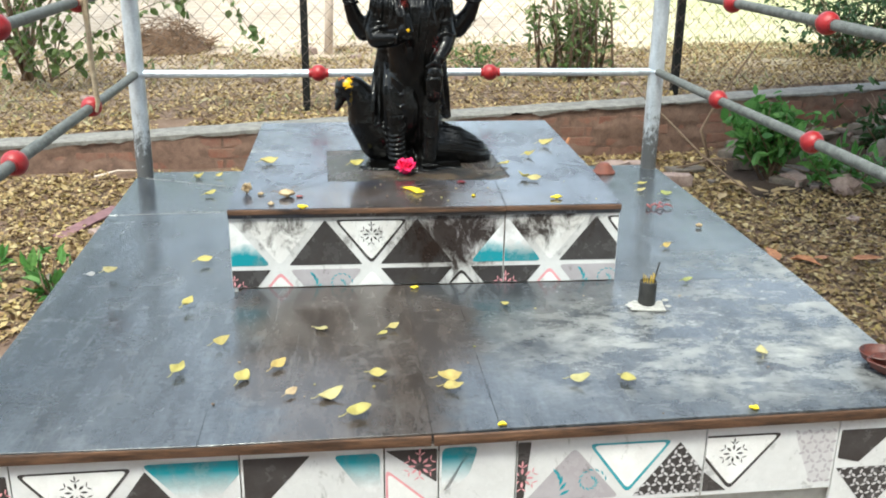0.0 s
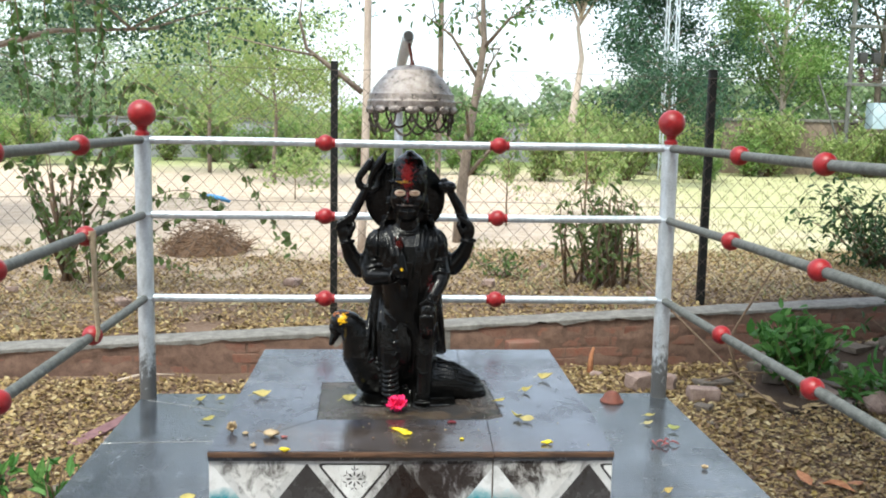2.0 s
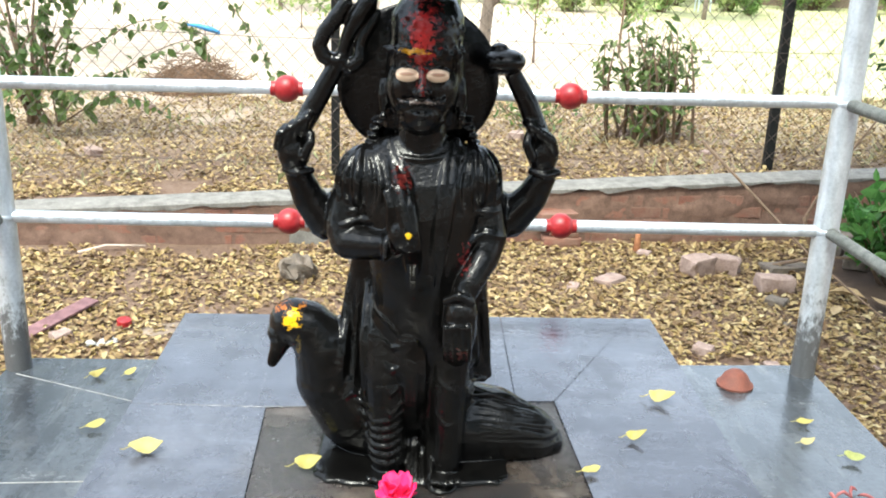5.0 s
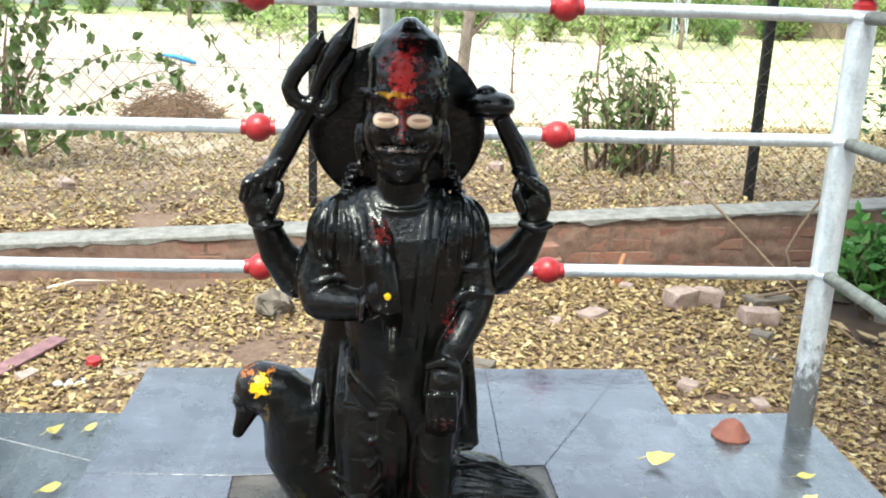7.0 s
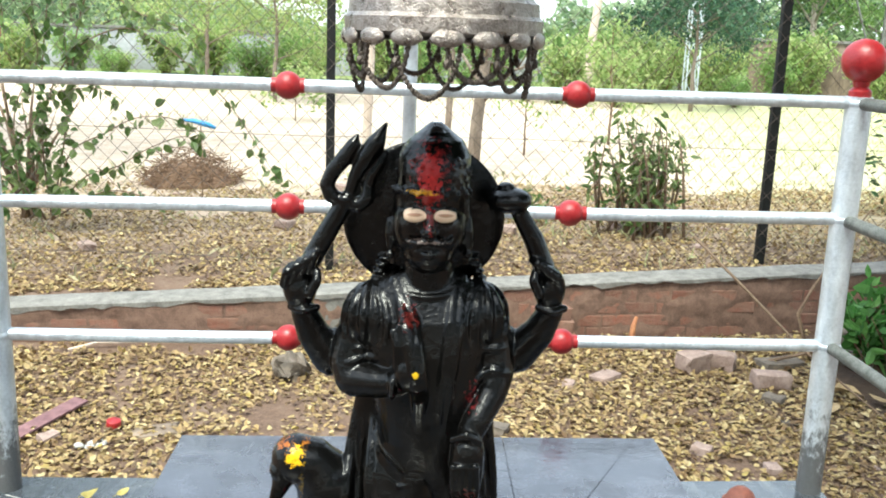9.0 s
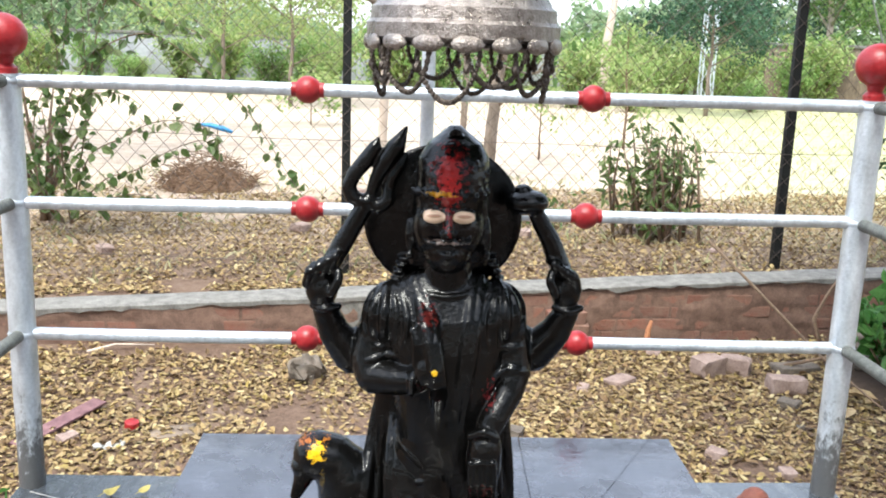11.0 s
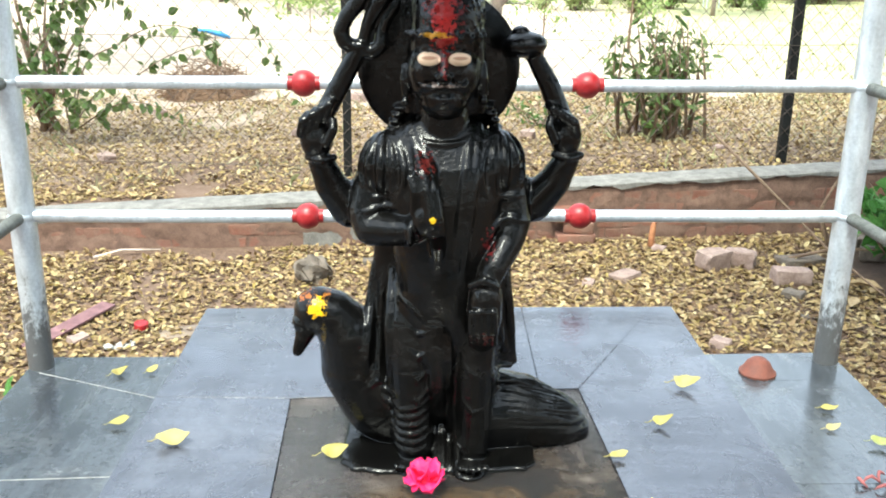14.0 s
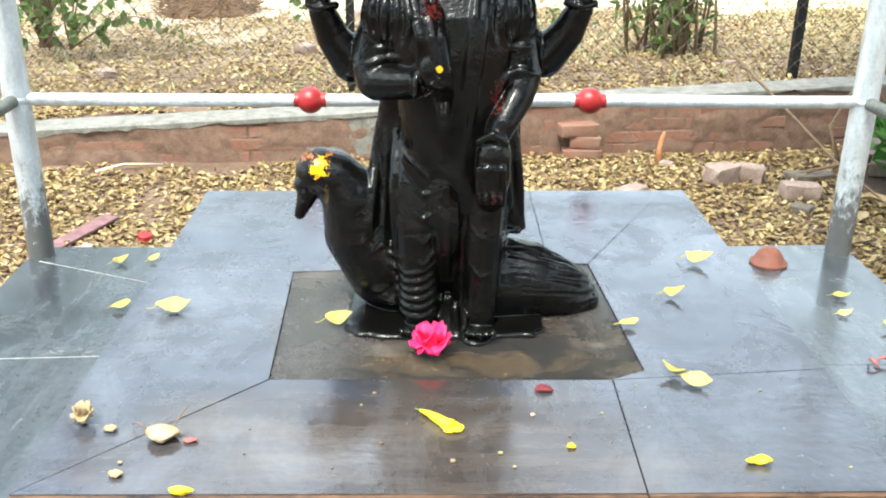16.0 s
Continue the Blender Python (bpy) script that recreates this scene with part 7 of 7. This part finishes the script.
# ---- offerings and fallen things on the altar ----
def fallen_leaf(x, y, z, size, turn, group="leaves on the altar", mat=FALLEN, label="fallen yellow-green leaf lying on the slate", curl=0.5):
    size *= 0.70
    curl *= random.uniform(0.5, 1.6)
    bm = bmesh.new()
    n = 7
    rows = []
    for i in range(n):
        s = i / (n - 1)
        w = 0.34 * size * math.sin(math.pi * min(1, s * 0.93 + 0.05)) ** 0.8 * (1.15 - 0.4 * s)
        zc = curl * size * (s - 0.4) ** 2 * 1.5 + 0.0015
        rows.append([bm.verts.new(((s - 0.5) * size, k * w, zc + curl * size * 0.9 * (abs(k) * w / size) * (1 + 0.5 * k) + 0.0008)) for k in (-1, -0.5, 0, 0.5, 1)])
    for a, b in zip(rows, rows[1:]):
        for k in range(4):
            bm.faces.new((a[k], a[k + 1], b[k + 1], b[k]))
    for v in bm.verts:
        v.co.z = max(0.001, v.co.z + 0.20 * size * noise.noise((v.co.x * 1.6 / size + x * 30, v.co.y * 1.6 / size + y * 30, 0)) + 0.02 * size)
        v.co.x += 0.12 * size * noise.noise((v.co.y * 2 / size + x * 20, y * 9, 2))
    tube(bm, [(-0.5 * size, 0, 0.003 + curl * size * 0.25), (-0.72 * size, 0.02 * size, 0.004), (-0.85 * size, 0.09 * size, 0.003)], [0.0008, 0.0007, 0.0006], 5)
    ob = part("fallen_leaf", bm, mat, None, "", True)
    sol = ob.modifiers.new("body", "SOLIDIFY")
    sol.thickness = 0.0007
    ob.location, ob.rotation_euler = (x, y, z), (0, 0, radians(turn))
    return tagged(ob, label, "leaf", group)


LOW = [(-0.504, -0.087, 60, .045), (-0.412, -0.284, 25, .045), (-0.474, -0.39, 70, .055), (-0.358, -0.428, 75, .055), (-0.298, -0.387, 50, .05), (-0.202, -0.504, 20, .06),
       (-0.156, -0.571, 15, .058), (-0.122, -0.432, -20, .045), (0.003, -0.455, 0, .06), (0.005, -0.493, -15, .05), (0.227, -0.484, -25, .05), (0.315, -0.485, -60, .05), (0.597, -0.391, 75, .05),
       (0.152, -0.135, -55, .03), (0.616, 0.23, 20, .035), (-0.51, 0.191, 20, .05), (-0.707, 0.115, 5, .045), (-0.085, -0.235, 10, .03), (0.581, -0.022, 0, .03), (0.777, 0.723, -30, .05),
       (0.718, 0.788, 10, .04), (-0.579, 0.806, 10, .05), (-0.647, 1.03, 30, .045), (-0.584, 1.044, 40, .035), (0.745, 0.866, -10, .045), (-0.226, -0.231, -25, .04), (-0.106, -0.259, 30, .025)]
for x, y, a, s in LOW:
    fallen_leaf(x, y, 1.0015 + dip(x, y), s, a)
for x, y, a, s in ((-0.363, 0.382, 5, .062), (0.363, 0.547, -20, .055), (0.298, 0.431, 0, .04), (0.22, 0.343, 10, .035), (0.245, 0.218, 150, .04), (0.268, 0.198, -35, .05), (-0.149, 0.347, 10, .05)):
    fallen_leaf(x, y, 1.1815, s, a, "leaves by the idol")
fallen_leaf(-0.269, -0.491, 1.0015, 0.035, 40, "dry leaves on the altar", CREAM, "dry pinkish curled leaf on the slate")
fallen_leaf(-0.747, 0.10, 1.0, 0.03, 0, "dry leaves on the altar", ASH_CARD, "dry whitish curled leaf on the slate")


def hibiscus(at, mat=PETAL_RED, size=(0.76, 0.74, 0.95), name="red_flower", label="crimson flower with crumpled petals at the idol's feet", group=""):
    bm = bmesh.new()
    rng = np.random.default_rng(5)
    for k in range(11):
        a, tilt = 2 * math.pi * k / 5.5, 0.35 + 0.5 * (k > 5) + rng.uniform(-0.1, 0.2)
        rows = []
        for i in range(6):
            s = i / 5
            w = 0.019 * math.sin(math.pi * (0.12 + 0.72 * s))
            r = 0.036 * s * math.cos(tilt)
            z = 0.036 * s * math.sin(tilt) + 0.004 * math.sin(9 * s + k)
            row = []
            for q in (-1, -0.4, 0.2, 1):
                row.append(bm.verts.new((r * math.cos(a) - q * w * math.sin(a), r * math.sin(a) + q * w * math.cos(a), z + 0.010 + 0.004 * math.sin(6 * q + k) * s)))
            rows.append(row)
        for u, v_ in zip(rows, rows[1:]):
            for q in range(3):
                bm.faces.new((u[q], u[q + 1], v_[q + 1], v_[q]))
    ball(bm, (0, 0, 0.013), (0.014, 0.014, 0.013), 2)
    ob = part(name, bm, mat, None, "", True)
    ob.modifiers.new("body", "SOLIDIFY").thickness = 0.0009
    ob.location, ob.scale = at, size
    tagged(ob, label, "flower", group)


hibiscus((-0.034, 0.268, 1.180))
root = thing("yellow_flower", (-0.03, 0.117, 1.181), "wilted yellow trumpet flower on wet slate", "flower")
bm = bmesh.new()
tube(bm, [(-0.0458, 0.1384, 1.1840), (-0.0386, 0.1320, 1.1850), (-0.0300, 0.1219, 1.1858), (-0.0206, 0.1125, 1.1850), (-0.0127, 0.1082, 1.1836)], [0.0016, 0.003, 0.005, 0.006, 0.0075], 10)
for k in range(5):
    ball(bm, (-0.0127 + 0.0065 * math.cos(1.4 * k), 0.1068 + 0.006 * math.sin(1.4 * k), 1.1835), (0.0065, 0.005, 0.003), 2)
part("petals", bm, PETAL_YELLOW, root, "", True)
bm = bmesh.new()
tube(bm, [(-0.0458, 0.1384, 1.1840), (-0.0516, 0.1428, 1.1836)], [0.0014, 0.0008], 6)
part("stalk", bm, LEAF_LIGHT, root, "", True)


def blob(name, x, y, z, r, mat, label, category="petal", group="petals on the altar", seed=0):
    bm = bmesh.new()
    ball(bm, (0, 0, r[2] * 0.75), r, 3)
    for v in bm.verts:
        v.co += noise.noise_vector(v.co * (1.6 / max(r)) + Vector((seed * 1.7 + x * 9, 0, 0))) * min(r) * 0.7
    lo = min(v.co.z for v in bm.verts)
    bmesh.ops.translate(bm, verts=bm.verts, vec=(0, 0, -lo))
    ob = part(name, bm, mat, None, "", True)
    ob.location = (x, y, z)
    tagged(ob, label, category, group)


hibiscus((-0.395, 0.119, 1.180), CREAM, (0.36, 0.36, 0.6), "cream_flower", "withered cream flower crumpled on the slate", "withered flowers")
blob("cream_flower", -0.306, 0.088, 1.180, (0.017, 0.014, 0.007), CREAM, "round withered tan flower on the slate", "flower", "withered flowers")
bm = bmesh.new()
tube(bm, [(-0.318, 0.095, 1.186), (-0.335, 0.104, 1.190), (-0.343, 0.112, 1.184)], [0.0009, 0.0008, 0.0006], 5)
tube(bm, [(-0.300, 0.100, 1.186), (-0.292, 0.118, 1.193), (-0.288, 0.128, 1.196)], [0.0009, 0.0008, 0.0006], 5)
tagged(part("stalk", bm, TWIG, None, "", True), "thin dry stalks of a withered flower", "stalk")
blob("petal", -0.363, 0.105, 1.180, (0.007, 0.006, 0.003), CREAM, "tiny cream petal on the slate")
blob("petal", -0.335, 0.027, 1.180, (0.007, 0.006, 0.003), CREAM, "tiny cream petal on the slate")
blob("petal", -0.278, 0.085, 1.180, (0.008, 0.005, 0.002), WITHERED, "small pink petal on the slate")
blob("petal", 0.092, 0.185, 1.180, (0.011, 0.007, 0.003), PETAL_DARK, "dark red withered petal on the slate")
blob("petal", 0.288, 0.047, 1.180, (0.014, 0.006, 0.004), PETAL_YELLOW, "small yellow petal on the slate")
blob("petal", -0.267, -0.0008, 1.1795, (0.012, 0.004, 0.004), PETAL_YELLOW, "small yellow petal on the plinth's edge")
blob("petal", 0.107, 0.075, 1.180, (0.005, 0.004, 0.002), PETAL_YELLOW, "tiny yellow petal on the slate")
blob("petal", -0.03, -0.02, 1.0, (0.009, 0.005, 0.003), PETAL_YELLOW, "tiny yellow petal on the slate")
blob("petal", 0.072, -0.615, 1.0, (0.008, 0.005, 0.003), PETAL_YELLOW, "tiny yellow petal on the slate")
blob("petal", 0.50, -0.592, 1.0, (0.008, 0.005, 0.003), PETAL_YELLOW, "tiny yellow petal on the slate")
blob("petal", 0.76, 0.398, 0.989, (0.009, 0.008, 0.005), CREAM, "small white petal on the slate")
for k, (dx, dy) in enumerate(((0, 0), (0.022, 0.012), (-0.018, -0.006), (0.04, -0.004), (0.012, -0.02))):
    bm = bmesh.new()
    tube(bm, [(-0.014, -0.003, 0.002), (-0.006, 0.002, 0.008), (0.003, 0.003, 0.011), (0.010, -0.001, 0.007), (0.015, -0.004, 0.002)], [0.0008, 0.0026, 0.0032, 0.0022, 0.0008], 7)
    ob = part("withered_petal", bm, WITHERED, None, "", True)
    ob.location, ob.rotation_euler = (0.70 + dx, 0.60 + dy, 0.9835), (0, 0, 0.9 * k)
    tagged(ob, "curled withered pink petal on the slate", "petal", "withered petals")
for i in range(34):
    on_top = i % 2 == 0
    x, y = (RNG.uniform(-0.4, 0.4), RNG.uniform(0.02, 0.2)) if on_top else (RNG.uniform(-0.78, 0.8), RNG.uniform(-0.6, -0.02))
    s = RNG.uniform(0.0008, 0.0022)
    blob("crumb", x, y, 1.180 if on_top else 1.0, (s * 1.4, s, s * 0.7), (CREAM, TWIG, FALLEN)[i % 3], "tiny crumb of dried petal on slate", "crumb", "crumbs", i)

# incense holder on its ash-covered card
bm = bmesh.new()
box(bm, (0.447, -0.160, 1.0035), (0.072, 0.042, 0.004), 0.001, Matrix.Rotation(-0.12, 4, "Z"))
for k in range(16):
    ball(bm, (0.447 + RNG.normal() * 0.025, -0.160 + RNG.normal() * 0.012, 1.006), (0.008, 0.006, 0.002), 1)
tagged(part("ash_card", bm, ASH_CARD), "white card covered with incense ash", "card")
root = thing("incense_holder", (0.449, -0.150, 1.0065), "black incense tin with yellow sticks", "incense holder")
bm = bmesh.new()
lathe(bm, [(0.001, 0.0), (0.0165, 0.0), (0.0178, 0.003), (0.0178, 0.050), (0.0160, 0.051), (0.0152, 0.046), (0.001, 0.044)], (0.449, -0.150, 1.0065), 24)
part("tin", bm, SOOT, root)
for k in range(9):
    a = 2.4 * k
    bm = bmesh.new()
    b = (0.449 + 0.009 * math.cos(a), -0.150 + 0.009 * math.sin(a), 1.045)
    rod(bm, b, (b[0] + 0.003 * math.cos(a), b[1] + 0.003 * math.sin(a), 1.066 + 0.004 * (k % 3)), 0.0011, 0.0009, 6)
    part("stick", bm, STICK, root)
bm = bmesh.new()
rod(bm, (0.458, -0.150, 1.045), (0.470, -0.148, 1.098), 0.0022, 0.002, 8)
part("burnt_stick", bm, SOOT, root, "black burnt incense stick")

# clay cups and lamps
bm = bmesh.new()
lathe(bm, [(0.001, 0.041), (0.014, 0.041), (0.017, 0.039), (0.022, 0.033), (0.026, 0.030), (0.036, 0.008), (0.041, 0.005), (0.041, 0.0), (0.036, 0.0), (0.021, 0.028), (0.001, 0.032)], (0, 0, 0), 28)
ob = part("clay_cup", bm, TERRA)
ob.location, ob.scale = (0.668, 1.045, 1.0015 + dip(0, 1.045)), (0.92, 0.92, 0.80)
tagged(ob, "small terracotta cup turned upside down on slate", "cup")


def lamp_bowl(x, y, z, r, turn, tilt=0.0):
    bm = bmesh.new()
    n = 28
    prof = [(0.001, 0.004), (0.45, 0.0), (0.82, 0.25), (1.0, 0.62), (0.96, 0.66), (0.80, 0.36), (0.4, 0.16), (0.001, 0.14)]
    rings = []
    for rr, zz in prof:
        ring = []
        for k in range(n):
            a = 2 * math.pi * k / n
            lip = 1.0 + 0.22 * max(0.0, math.cos(a)) ** 6 * rr
            ring.append(bm.verts.new((r * rr * math.cos(a) * lip, r * rr * math.sin(a), r * zz)))
        rings.append(ring)
    for a, b in zip(rings, rings[1:]):
        for k in range(n):
            bm.faces.new((a[k], a[(k + 1) % n], b[(k + 1) % n], b[k]))
    ob = part("clay_lamp", bm, TERRA_OIL)
    ob.location, ob.rotation_euler = (x, y, z), (tilt, 0, turn)
    tagged(ob, "oily dark red clay lamp bowl on the slab", "oil lamp", "clay lamps")


lamp_bowl(0.800, -0.482, 1.0015, 0.036, 2.9)
lamp_bowl(0.798, -0.440, 1.0015, 0.034, 0.6)

# ---- bricks of the garden wall, last ----
BR = []
for k in range(4):
    bm = bmesh.new()
    box(bm, (0, 0, 0), (0.215, 0.10, 0.070), 0.006)
    for v in bm.verts:
        v.co += noise.noise_vector(v.co * 14 + Vector((k * 5.0, 0, 0))) * 0.006
    me = bpy.data.meshes.new("brick")
    bm.to_mesh(me)
    bm.free()
    finish(me, BRICK, False)
    BR.append(me)
count = 0
for row in range(5):
    x = -4.4 + 0.11 * (row % 2)
    while x < 6.2:
        z = 0.03 + 0.082 * row
        if z + 0.03 < wall_top(x) - 0.04 and count < 296 and not (-0.73 < x < 0.40):
            ob = new("brick", BR[count % 4])
            ob.parent = WALL
            y = wall_y(x) - 0.218 + 0.05 + RNG.uniform(-0.004, 0.004)
            ob.location = Vector((x, y, z)) - origin(WALL)
            ob.rotation_euler = (RNG.uniform(-0.02, 0.02), RNG.uniform(-0.015, 0.015), ANG + RNG.uniform(-0.015, 0.015))
            count += 1
        x += 0.226 + RNG.uniform(-0.004, 0.006)
